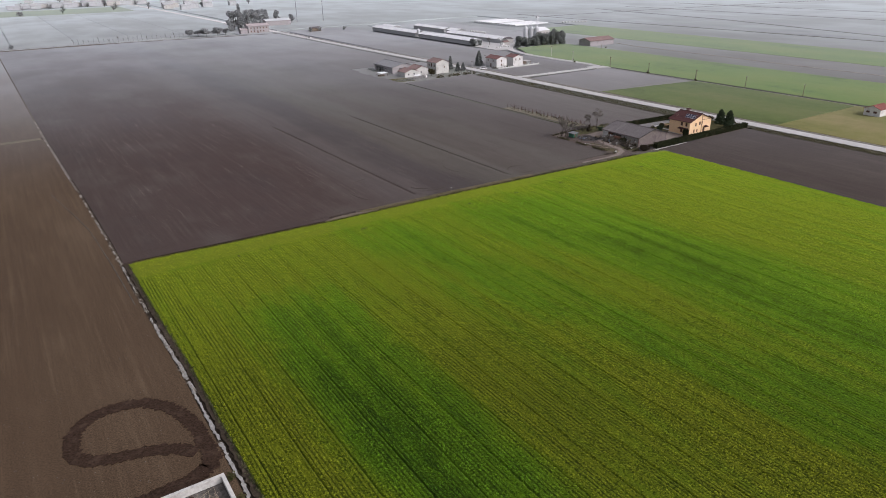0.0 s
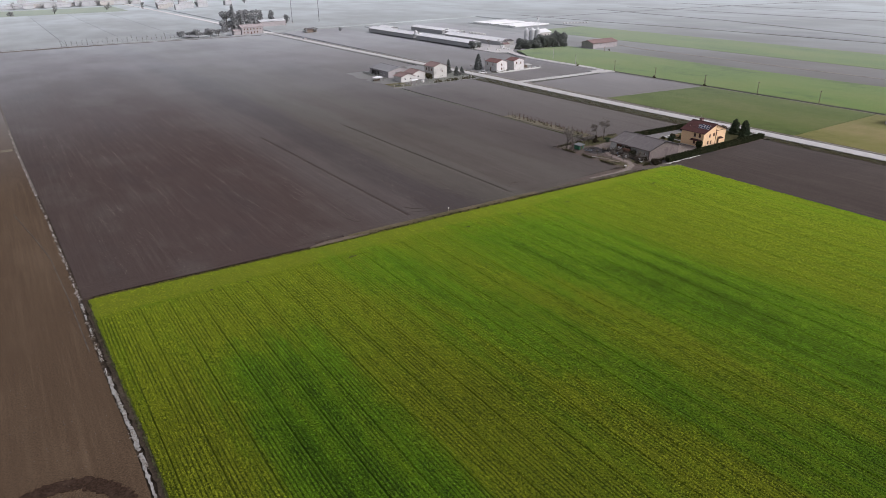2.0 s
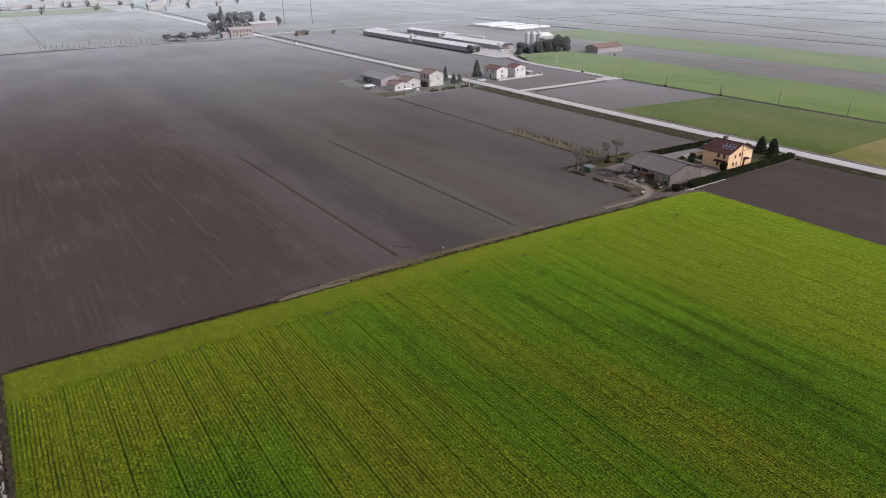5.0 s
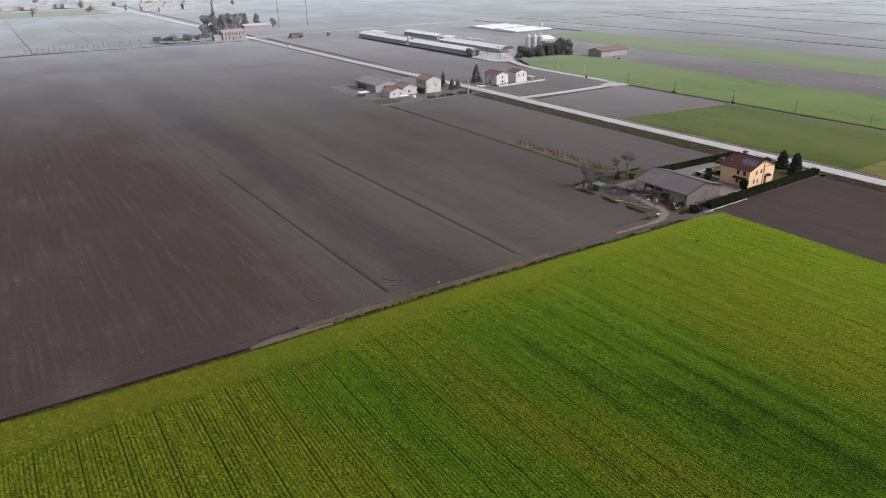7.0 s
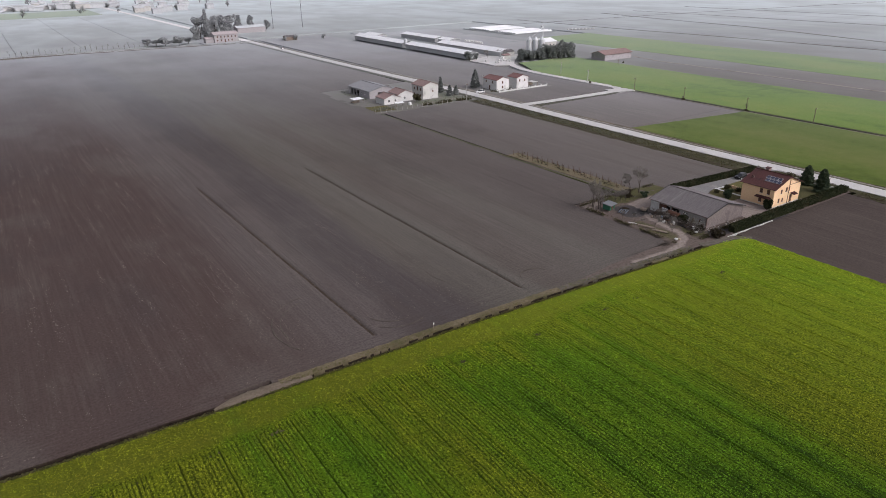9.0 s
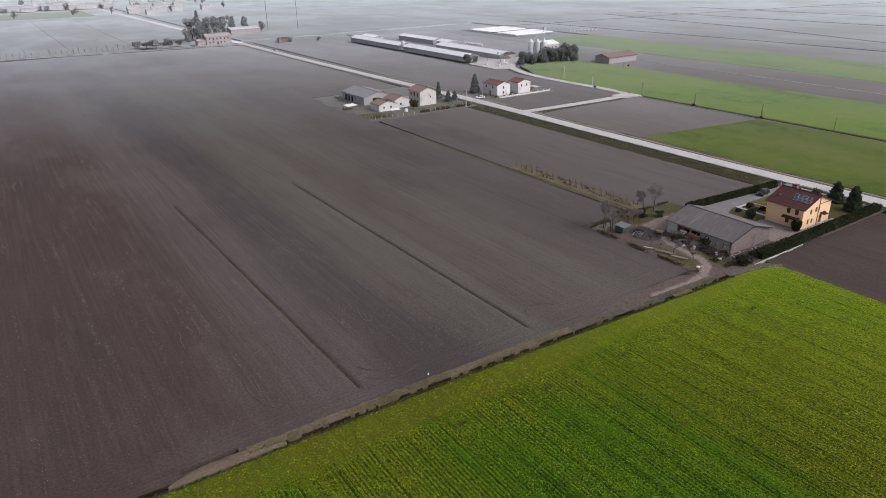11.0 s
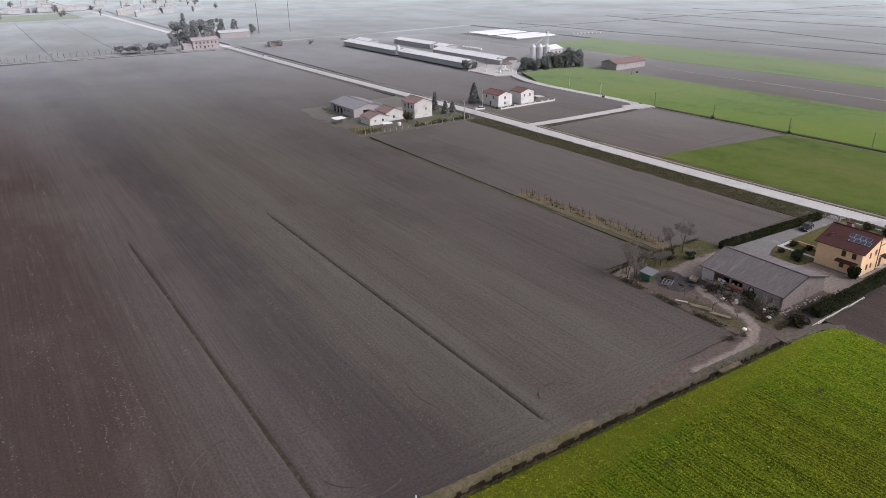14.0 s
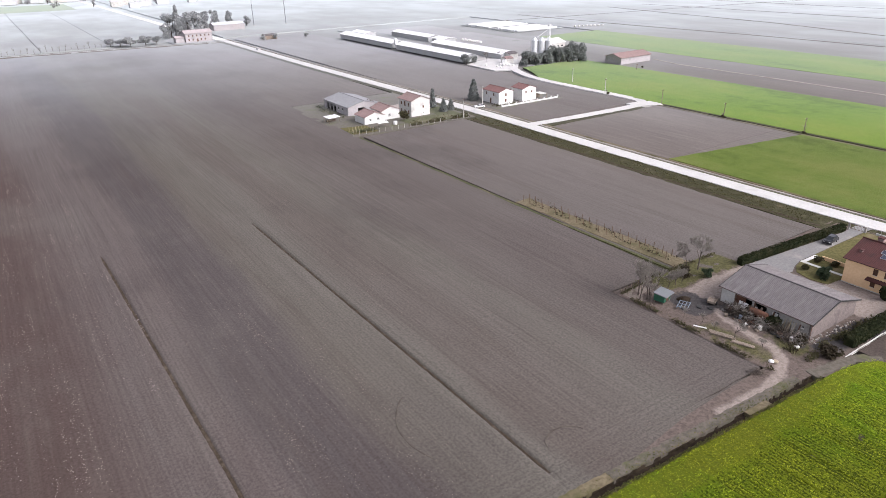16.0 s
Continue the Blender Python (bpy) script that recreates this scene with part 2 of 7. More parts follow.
def crop(name, deep, fresh_green, yellow, lanes=True, yellow_at=(0.42, 0.66), most=0.45):
    """Young cereal: tufts, drill lanes along y, broad lush and yellowing patches."""
    m, nt, p, o = fresh(name)
    v = place_vec(nt, True)
    tuft = noise_node(nt, v, 3.4, 3.0, 0.6, (1.0, 1.0, 1))
    row = noise_node(nt, v, 1.0, 2.0, 0.5, (2.4, 0.05, 1))
    lane = noise_node(nt, v, 1.0, 3.0, 0.6, (0.3, 0.012, 1))
    lush = field_patches(nt, v) if lanes else noise_node(nt, v, 1.0, 3.0, 0.5, (0.045, 0.017, 1), 0.15)
    mott = noise_node(nt, v, 0.22, 4.0, 0.6)
    f = math_node(nt, "ADD", math_node(nt, "MULTIPLY", lush, 0.62), math_node(nt, "MULTIPLY", lane, 0.26 if lanes else 0.12))
    f = math_node(nt, "ADD", f, math_node(nt, "MULTIPLY", mott, 0.12 if lanes else 0.26))
    c = blend(nt, ramp(nt, f, *yellow_at), fresh_green, yellow)
    d = ramp(nt, f, 0.47, 0.34)
    c = blend(nt, math_node(nt, "MULTIPLY", d, 0.75), c, deep)
    t = math_node(nt, "ADD", math_node(nt, "MULTIPLY", tuft, 0.75), math_node(nt, "MULTIPLY", row, 0.25))
    # noise paints dark shade into the gaps between tufts
    c = blend(nt, math_node(nt, "MULTIPLY", ramp(nt, t, 0.53, 0.42), 0.7 if lanes else 0.35), c, deep)
    if lanes:
        xyz = nt.nodes.new("ShaderNodeSeparateXYZ")
        link(nt, v, xyz.inputs[0])
        strong, faint = tram_lines(nt, xyz.outputs[0], mott)
        broken = ramp(nt, noise_node(nt, v, 1.0, 3.0, 0.6, (0.5, 0.06, 1)), 0.36, 0.62)
        line = math_node(nt, "MAXIMUM", math_node(nt, "MULTIPLY", strong, 0.62), math_node(nt, "MULTIPLY", math_node(nt, "MULTIPLY", faint, broken), 0.75))
        line = math_node(nt, "MULTIPLY", line, ramp(nt, xyz.outputs[1], 139.6, 138.2))
        edge = math_node(nt, "ADD", xyz.outputs[1], math_node(nt, "MULTIPLY", mott, 3.0))
        c = blend(nt, math_node(nt, "MULTIPLY", ramp(nt, edge, 140.6, 142.6), 0.6), c, (0.086, 0.094, 0.011))
        c = blend(nt, line, c, (0.012, 0.018, 0.004))
    link(nt, c, p.inputs["Base Color"])
    p.inputs["Roughness"].default_value, p.inputs["Specular IOR Level"].default_value = 0.85, 0.04
    bumped(nt, p, t, 1.0, 0.35)
    if lanes:
        haze_gloss(nt, p, o, *CROP_HAZE, own=(c, (4.8, 5.2, 6.0)))
    else:
        haze_gloss(nt, p, o, most)
    return m


# gloss at low angles brightens far wheat in place of haze
CROP_HAZE = (0.92, (0.42, 0.88), 1.2, (0.41, 0.55, 0.05))


def plain(name, c, rough=0.6, metal=0.0, spec=0.4):
    return surface(name, c, tuple(v * 0.82 for v in c), tuple(v * 0.62 for v in c), 9.0, 0.8, rough, spec, 0.08, 0.01, metal=metal, stain_at=(0.55, 0.85))


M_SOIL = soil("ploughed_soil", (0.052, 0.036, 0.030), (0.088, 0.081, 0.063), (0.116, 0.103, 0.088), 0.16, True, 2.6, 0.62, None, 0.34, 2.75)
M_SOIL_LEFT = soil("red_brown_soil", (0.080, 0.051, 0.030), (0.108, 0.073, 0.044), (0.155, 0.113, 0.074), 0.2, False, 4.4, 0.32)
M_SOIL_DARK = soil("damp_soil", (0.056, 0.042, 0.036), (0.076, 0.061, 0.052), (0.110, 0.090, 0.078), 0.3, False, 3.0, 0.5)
# far soil: its own gloss strength and cool tint paint the haze
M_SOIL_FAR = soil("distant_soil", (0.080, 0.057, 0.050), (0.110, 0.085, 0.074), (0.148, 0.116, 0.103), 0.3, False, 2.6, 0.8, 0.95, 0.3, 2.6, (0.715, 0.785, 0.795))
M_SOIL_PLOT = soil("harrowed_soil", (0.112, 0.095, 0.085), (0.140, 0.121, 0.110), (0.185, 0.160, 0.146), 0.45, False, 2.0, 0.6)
def leaf_material(name, deep, mid, bright):
    """Leaf clumps that differ one by one, over the broad lush and yellowing patches of the field."""
    m, nt, p, o = fresh(name)
    v = place_vec(nt, True)
    geo = nt.nodes.new("ShaderNodeNewGeometry")
    lane = noise_node(nt, v, 1.0, 3.0, 0.6, (0.3, 0.012, 1))
    lush = field_patches(nt, v)
    mott = noise_node(nt, v, 0.22, 4.0, 0.6)
    f = math_node(nt, "ADD", math_node(nt, "MULTIPLY", lush, 0.62), math_node(nt, "MULTIPLY", lane, 0.34))
    f = math_node(nt, "ADD", math_node(nt, "SUBTRACT", f, 0.04), math_node(nt, "MULTIPLY", mott, 0.12))
    c = blend(nt, ramp(nt, f, 0.42, 0.62), mid, bright)
    c = blend(nt, math_node(nt, "MULTIPLY", ramp(nt, f, 0.47, 0.32), 0.7), c, deep)
    xyz = nt.nodes.new("ShaderNodeSeparateXYZ")
    link(nt, v, xyz.inputs[0])
    edge = math_node(nt, "ADD", xyz.outputs[1], math_node(nt, "MULTIPLY", mott, 4.0))
    drift = noise_node(nt, v, 1.0, 3.0, 0.6, (0.06, 0.5, 1))
    c = blend(nt, math_node(nt, "MULTIPLY", math_node(nt, "MULTIPLY", ramp(nt, edge, 141.0, 144.5), 0.8), ramp(nt, drift, 0.40, 0.62)), c, (0.148, 0.148, 0.014))
    # a lush seam where the drill turned
    seam = math_node(nt, "MULTIPLY", ramp(nt, math_node(nt, "ABSOLUTE", math_node(nt, "SUBTRACT", edge, 141.2)), 1.3, 0.3), ramp(nt, noise_node(nt, v, 0.3, 5.0, 0.6, (0.5, 1, 1)), 0.44, 0.62))
    c = blend(nt, math_node(nt, "MULTIPLY", seam, 0.7), c, deep)
    # some leaves have gone yellow and rusty
    sick = math_node(nt, "MULTIPLY", ramp(nt, geo.outputs["Random Per Island"], 0.80, 1.0), ramp(nt, f, 0.36, 0.56))
    c = blend(nt, math_node(nt, "MULTIPLY", sick, 0.14), c, (0.165, 0.120, 0.018))
    hs = nt.nodes.new("ShaderNodeHueSaturation")
    n = nt.nodes.new("ShaderNodeMapRange")
    n.inputs["To Min"].default_value, n.inputs["To Max"].default_value = 0.80, 1.18
    whirl = math_node(nt, "FRACT", math_node(nt, "MULTIPLY", geo.outputs["Random Per Island"], 37.0))
    link(nt, whirl, n.inputs["Value"])
    clump = nt.nodes.new("ShaderNodeMapRange")
    clump.inputs["From Min"].default_value, clump.inputs["From Max"].default_value = 0.33, 0.67
    clump.inputs["To Min"].default_value, clump.inputs["To Max"].default_value = 0.55, 1.5
    link(nt, noise_node(nt, v, 1.9, 3.0, 0.6), clump.inputs["Value"])
    link(nt, math_node(nt, "MULTIPLY", n.outputs[0], clump.outputs[0]), hs.inputs["Value"])
    link(nt, c, hs.inputs["Color"])
    link(nt, hs.outputs[0], p.inputs["Base Color"])
    p.inputs["Roughness"].default_value, p.inputs["Specular IOR Level"].default_value = 0.7, 0.08
    haze_gloss(nt, p, o, *CROP_HAZE, own=(hs.outputs[0], (2.8, 3.1, 5.0)))
    return m


M_TUFT = leaf_material("wheat_leaves", (0.028, 0.088, 0.005), (0.098, 0.196, 0.009), (0.184, 0.208, 0.012))
M_CROP = crop("young_wheat", (0.005, 0.015, 0.002), (0.056, 0.108, 0.005), (0.092, 0.110, 0.007))
M_CROP_FAR = crop("far_wheat", (0.056, 0.098, 0.014), (0.112, 0.182, 0.024), (0.148, 0.194, 0.034), False, most=0.55)
M_CROP_PLOT = crop("thin_crop", (0.058, 0.080, 0.018), (0.092, 0.126, 0.028), (0.128, 0.142, 0.044), False)
M_MEADOW = crop("dry_meadow", (0.11, 0.105, 0.03), (0.17, 0.165, 0.05), (0.24, 0.20, 0.09), False)
M_GRASS = surface("verge_grass", (0.042, 0.048, 0.02), (0.085, 0.085, 0.038), (0.12, 0.105, 0.065), 1.8, 0.12, 0.9, 0.1, 0.8, 0.15, world_space=True, gloss=True)
M_VERGE = surface("dark_green_verge", (0.024, 0.024, 0.012), (0.056, 0.053, 0.026), (0.088, 0.076, 0.048), 1.4, 0.2, 0.9, 0.1, 0.8, 0.15, world_space=True, gloss=0.5)
M_STRAW = surface("dry_path_grass", (0.098, 0.080, 0.050), (0.152, 0.126, 0.082), (0.072, 0.068, 0.032), 1.6, 0.15, 0.9, 0.1, 0.7, 0.1, world_space=True, gloss=True, stain_at=(0.45, 0.7))
M_MUD = surface("wet_ditch_mud", (0.015, 0.011, 0.008), (0.032, 0.024, 0.017), (0.050, 0.038, 0.026), 1.5, 0.2, 0.9, 0.05, 0.6, 0.1, world_space=True)
M_BANK = surface("brown_ditch_earth", (0.030, 0.023, 0.017), (0.062, 0.048, 0.036), (0.10, 0.08, 0.06), 2.2, 0.5, 0.9, 0.05, 0.6, 0.1, world_space=True)
M_SLURRY = surface("dried_slurry", (0.045, 0.040, 0.036), (0.095, 0.088, 0.082), (0.14, 0.13, 0.12), 2.4, 0.6, 0.8, 0.3, 0.6, 0.05, world_space=True)
M_BANKFAR = surface("dull_brown_bank", (0.12, 0.108, 0.098), (0.17, 0.155, 0.142), (0.09, 0.088, 0.07), 1.0, 0.2, 0.9, 0.05, 0.3, 0.05, world_space=True)
M_TRACK = surface("pale_worn_track", (0.26, 0.235, 0.21), (0.33, 0.305, 0.28), (0.19, 0.165, 0.14), 1.2, 0.15, 0.9, 0.1, 0.3, 0.05, world_space=True)
M_TYRE = surface("pressed_soil", (0.082, 0.070, 0.060), (0.099, 0.086, 0.074), (0.062, 0.052, 0.044), 2.4, 0.4, 0.9, 0.1, 0.4, 0.05, world_space=True, stain_at=(0.42, 0.6))
M_RUT = surface("damp_wheel_rut", (0.019, 0.011, 0.007), (0.046, 0.027, 0.018), (0.062, 0.040, 0.028), 3.2, 0.5, 0.9, 0.1, 0.9, 0.15, world_space=True)
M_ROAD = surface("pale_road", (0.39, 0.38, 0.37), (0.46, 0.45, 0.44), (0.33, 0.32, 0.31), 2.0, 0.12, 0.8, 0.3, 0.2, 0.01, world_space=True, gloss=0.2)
# far stretch of the same road, its colour lightened for the haze
M_ROADFAR = surface("hazed_far_road", (0.60, 0.60, 0.59), (0.68, 0.67, 0.66), (0.54, 0.53, 0.52), 2.0, 0.05, 0.85, 0.2, 0.1, 0.01, world_space=True)
M_GRAVEL = surface("yard_gravel", (0.20, 0.17, 0.145), (0.30, 0.265, 0.235), (0.12, 0.105, 0.08), 1.7, 0.16, 0.9, 0.2, 0.5, 0.05, world_space=True, gloss=True)
M_DRIVE = surface("asphalt_drive", (0.15, 0.145, 0.145), (0.20, 0.195, 0.19), (0.27, 0.25, 0.23), 2.2, 0.2, 0.85, 0.25, 0.3, 0.02, world_space=True)
M_YARD = surface("trodden_yard", (0.070, 0.062, 0.050), (0.115, 0.102, 0.084), (0.075, 0.08, 0.032), 1.2, 0.17, 0.9, 0.15, 0.7, 0.08, world_space=True, gloss=True)
M_YARDPALE = surface("pale_trodden_earth", (0.13, 0.108, 0.092), (0.19, 0.162, 0.14), (0.10, 0.085, 0.07), 1.6, 0.4, 0.9, 0.1, 0.5, 0.05, world_space=True)
M_LAWN = surface("garden_lawn", (0.065, 0.062, 0.022), (0.118, 0.106, 0.044), (0.16, 0.128, 0.08), 1.6, 0.25, 0.9, 0.1, 0.6, 0.08, world_space=True)
# pale grey base colour stands in for sky reflected in the water
M_WATER = surface("ditch_water", (0.22, 0.21, 0.20), (0.34, 0.33, 0.31), (0.1, 0.085, 0.07), 2.5, 0.5, 0.35, 0.5, 0.15, 0.02, world_space=True)
M_CONC = surface("weathered_concrete", (0.42, 0.41, 0.39), (0.52, 0.51, 0.49), (0.28, 0.27, 0.25), 3.0, 0.5, 0.85, 0.2, 0.3, 0.02)
M_WHITE = surface("white_paint", (0.56, 0.555, 0.545), (0.62, 0.615, 0.605), (0.44, 0.43, 0.41), 4.0, 0.5, 0.7, 0.3, 0.1, 0.01)
M_YELLOW = surface("peach_plaster", (0.68, 0.465, 0.28), (0.74, 0.525, 0.325), (0.62, 0.43, 0.26), 3.0, 0.35, 0.85, 0.2, 0.15, 0.01, stain_at=(0.55, 0.9))
M_PLASTER = surface("pale_plaster", (0.47, 0.47, 0.455), (0.54, 0.54, 0.525), (0.42, 0.415, 0.40), 3.0, 0.35, 0.85, 0.2, 0.2, 0.01)
M_PLASTER2 = surface("grey_cream_plaster", (0.44, 0.435, 0.415), (0.51, 0.505, 0.485), (0.33, 0.325, 0.31), 3.0, 0.35, 0.85, 0.2, 0.2, 0.01)
M_GABLE = surface("dark_gable_wall", (0.125, 0.104, 0.100), (0.17, 0.145, 0.138), (0.088, 0.075, 0.072), 2.5, 0.45, 0.9, 0.15, 0.3, 0.02)
M_BLOCK = surface("grey_block_wall", (0.26, 0.245, 0.235), (0.34, 0.325, 0.31), (0.19, 0.175, 0.165), 2.5, 0.45, 0.9, 0.15, 0.3, 0.02)
M_TILE = surface("dark_red_tiles", (0.050, 0.019, 0.018), (0.076, 0.028, 0.026), (0.034, 0.019, 0.019), 4.0, 0.5, 0.8, 0.25, 0.3, 0.02)
M_BLUEROOF = surface("blue_grey_sheet_roof", (0.175, 0.178, 0.188), (0.225, 0.228, 0.238), (0.15, 0.15, 0.158), 1.2, 0.4, 0.8, 0.2, 0.2, 0.02)
# next two: reds greyed further to stand in for haze on far roofs
M_TILE2 = surface("faded_hazed_tiles", (0.18, 0.122, 0.115), (0.245, 0.175, 0.165), (0.16, 0.12, 0.115), 3.0, 0.4, 0.85, 0.2, 0.3, 0.02)
M_TILE3 = surface("hazed_red_tiles", (0.135, 0.072, 0.068), (0.19, 0.105, 0.098), (0.115, 0.075, 0.072), 3.0, 0.4, 0.85, 0.2, 0.3, 0.02)
# next three: greyed, paled colours standing in for haze on far buildings
M_HAZEWALL = surface("hazed_pink_plaster", (0.30, 0.285, 0.29), (0.36, 0.34, 0.345), (0.25, 0.245, 0.25), 2.0, 0.3, 0.85, 0.2, 0.1, 0.02)
M_SHEDWALL = surface("hazed_shed_wall", (0.34, 0.35, 0.355), (0.40, 0.41, 0.415), (0.29, 0.295, 0.30), 2.0, 0.3, 0.85, 0.2, 0.1, 0.02)
M_HAZEROOF = surface("hazed_tiles", (0.30, 0.265, 0.265), (0.36, 0.32, 0.32), (0.27, 0.25, 0.255), 2.0, 0.3, 0.85, 0.2, 0.2, 0.02)
M_FIBRE = surface("fibre_cement_sheet", (0.088, 0.079, 0.081), (0.134, 0.122, 0.124), (0.165, 0.154, 0.153), 3.2, 0.5, 0.85, 0.2, 0.3, 0.02, stretch=(0.16, 1.3, 1), stain_at=(0.52, 0.74))
M_SHEET = surface("pale_metal_sheet", (0.66, 0.67, 0.68), (0.73, 0.74, 0.75), (0.56, 0.57, 0.58), 1.2, 0.1, 0.5, 0.4, 0.1, 0.01)
M_STEEL = surface("galvanised_steel", (0.52, 0.53, 0.55), (0.62, 0.63, 0.65), (0.42, 0.43, 0.45), 2.0, 0.4, 0.45, 0.5, 0.05, 0.01, metal=0.35)
M_MAST = surface("grey_mast_paint", (0.17, 0.175, 0.19), (0.22, 0.225, 0.24), (0.15, 0.15, 0.16), 2.0, 0.4, 0.6, 0.3, 0.0)
M_RUST = surface("rusty_iron", (0.075, 0.042, 0.030), (0.125, 0.070, 0.048), (0.055, 0.040, 0.035), 5.0, 1.0, 0.85, 0.2, 0.3, 0.01)
M_WOOD = surface("weathered_wood", (0.15, 0.12, 0.095), (0.24, 0.20, 0.165), (0.10, 0.08, 0.06), 5.0, 0.7, 0.85, 0.15, 0.3, 0.01, stretch=(1, 1, 0.2), vary=0.3)
M_BROWN = surface("stained_brown_wood", (0.07, 0.032, 0.02), (0.11, 0.05, 0.03), (0.05, 0.025, 0.018), 6.0, 0.8, 0.6, 0.3, 0.2, 0.01)
M_GLASS = plain("dark_window_glass", (0.025, 0.028, 0.032), 0.08, 0.0, 0.5)
M_DARK = plain("interior_shade", (0.02, 0.018, 0.017), 0.9)
M_SOLAR = surface("solar_cells", (0.03, 0.036, 0.062), (0.045, 0.052, 0.085), (0.05, 0.055, 0.08), 3.0, 0.5, 0.2, 0.5, 0.0)
M_ALU = plain("aluminium_frame", (0.55, 0.56, 0.58), 0.4, 0.6)
M_GREEN = plain("green_paint", (0.025, 0.11, 0.065), 0.6)
M_BLUEGREY = plain("blue_grey_paint", (0.14, 0.17, 0.21), 0.5)
M_CARDARK = plain("dark_car_paint", (0.02, 0.021, 0.025), 0.2, 0.2, 0.5)
M_CARWHITE = plain("white_car_paint", (0.75, 0.75, 0.75), 0.25, 0.0, 0.5)
M_RUBBER = plain("black_rubber", (0.02, 0.02, 0.02), 0.8)
M_LAMP = plain("lamp_glass", (0.6, 0.6, 0.6), 0.15)
M_REDLAMP = plain("red_lamp_glass", (0.35, 0.02, 0.02), 0.2)
M_GREYROOF = plain("grey_roof_paint", (0.13, 0.14, 0.15), 0.6)
M_HUTROOF = plain("dull_red_tiles", (0.20, 0.062, 0.050), 0.8)
def foliage(name, a, b, c, fine=1.2, broad=0.4, through_leaf=0.4):
    """Leaves: part of the light comes through them."""
    m = surface(name, a, b, c, fine, broad, 0.8, 0.12, 0.0, stain_at=(0.5, 0.8))
    nt = m.node_tree
    p = next(n for n in nt.nodes if n.type == "BSDF_PRINCIPLED")
    o = next(n for n in nt.nodes if n.type == "OUTPUT_MATERIAL")
    t = nt.nodes.new("ShaderNodeBsdfTranslucent")
    link(nt, p.inputs["Base Color"].links[0].from_socket, t.inputs["Color"])
    mx = nt.nodes.new("ShaderNodeMixShader")
    mx.inputs[0].default_value = through_leaf
    link(nt, p.outputs[0], mx.inputs[1])
    link(nt, t.outputs[0], mx.inputs[2])
    link(nt, mx.outputs[0], o.inputs[0])
    return m


M_BARK = surface("bark", (0.055, 0.044, 0.038), (0.10, 0.083, 0.072), (0.13, 0.12, 0.09), 8.0, 1.0, 0.95, 0.1, 0.5, 0.02)
M_TWIG = surface("bare_twigs", (0.15, 0.135, 0.122), (0.22, 0.20, 0.182), (0.115, 0.10, 0.088), 6.0, 1.0, 0.95, 0.1, 0.2, 0.01)
M_CONIFER = foliage("conifer_needles", (0.036, 0.054, 0.034), (0.080, 0.102, 0.058), (0.10, 0.112, 0.066))
# next three: leaf colours greyed and lightened in place of haze
M_GROVE = foliage("hazed_foliage", (0.19, 0.205, 0.20), (0.27, 0.285, 0.275), (0.28, 0.29, 0.28), 0.8, 0.3, 0.55)
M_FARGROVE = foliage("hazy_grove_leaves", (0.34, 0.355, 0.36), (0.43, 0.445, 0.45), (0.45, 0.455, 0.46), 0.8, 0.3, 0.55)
M_HAZEDLEAF = foliage("hazed_village_leaves", (0.30, 0.31, 0.31), (0.38, 0.39, 0.39), (0.40, 0.40, 0.40), 0.8, 0.3, 0.55)
M_HEDGE = foliage("clipped_hedge_leaves", (0.016, 0.022, 0.010), (0.040, 0.045, 0.020), (0.06, 0.055, 0.03), 1.2, 0.3)
M_SCRUB = foliage("brown_scrub", (0.030, 0.024, 0.017), (0.062, 0.050, 0.034), (0.045, 0.045, 0.022))
M_BUSH = foliage("scrub_leaves", (0.055, 0.05, 0.028), (0.10, 0.09, 0.05), (0.06, 0.07, 0.028))
M_TUSSOCK = foliage("dry_tussocks", (0.052, 0.050, 0.022), (0.098, 0.088, 0.044), (0.13, 0.112, 0.07))
M_BANKGRASS = foliage("bank_grass_leaves", (0.060, 0.066, 0.022), (0.120, 0.108, 0.046), (0.15, 0.125, 0.07))
# village walls and roofs: haze mixed into both colours
M_VWALL = surface("hazed_village_plaster", (0.42, 0.44, 0.455), (0.49, 0.51, 0.525), (0.38, 0.395, 0.41), 2.0, 0.3, 0.85, 0.2, 0.1, 0.02)
M_VROOF = surface("hazed_village_roof", (0.37, 0.38, 0.39), (0.43, 0.44, 0.45), (0.33, 0.34, 0.35), 1.0, 0.2, 0.85, 0.2, 0.1, 0.02)
M_REED = surface("dry_stalks", (0.24, 0.20, 0.14), (0.36, 0.31, 0.23), (0.2, 0.17, 0.11), 3.0, 0.6, 0.9, 0.1, 0.0)
M_CLOD = surface("pale_straw_clods", (0.095, 0.078, 0.068), (0.15, 0.128, 0.112), (0.07, 0.056, 0.048), 1.0, 0.3, 0.9, 0.1, 0.0)
M_REEDBIT = surface("bleached_reed_bits", (0.16, 0.142, 0.125), (0.32, 0.295, 0.27), (0.10, 0.085, 0.07), 2.0, 0.8, 0.9, 0.1, 0.0)
M_STUBBLE = surface("dull_stubble", (0.13, 0.108, 0.098), (0.215, 0.185, 0.17), (0.10, 0.08, 0.07), 1.0, 0.3, 0.9, 0.1, 0.0)


# ---- building blocks ----
def mesh_of(name, bm, *mats):
    me = bpy.data.meshes.new(name)
    bm.to_mesh(me)
    bm.free()
    for m in mats:
        me.materials.append(m)
    return me


def part(name, bm, material, parent=None, label=""):
    ob = new(name, mesh_of(name, bm, material))
    if parent:
        ob.parent = parent
    return tagged(ob, label)


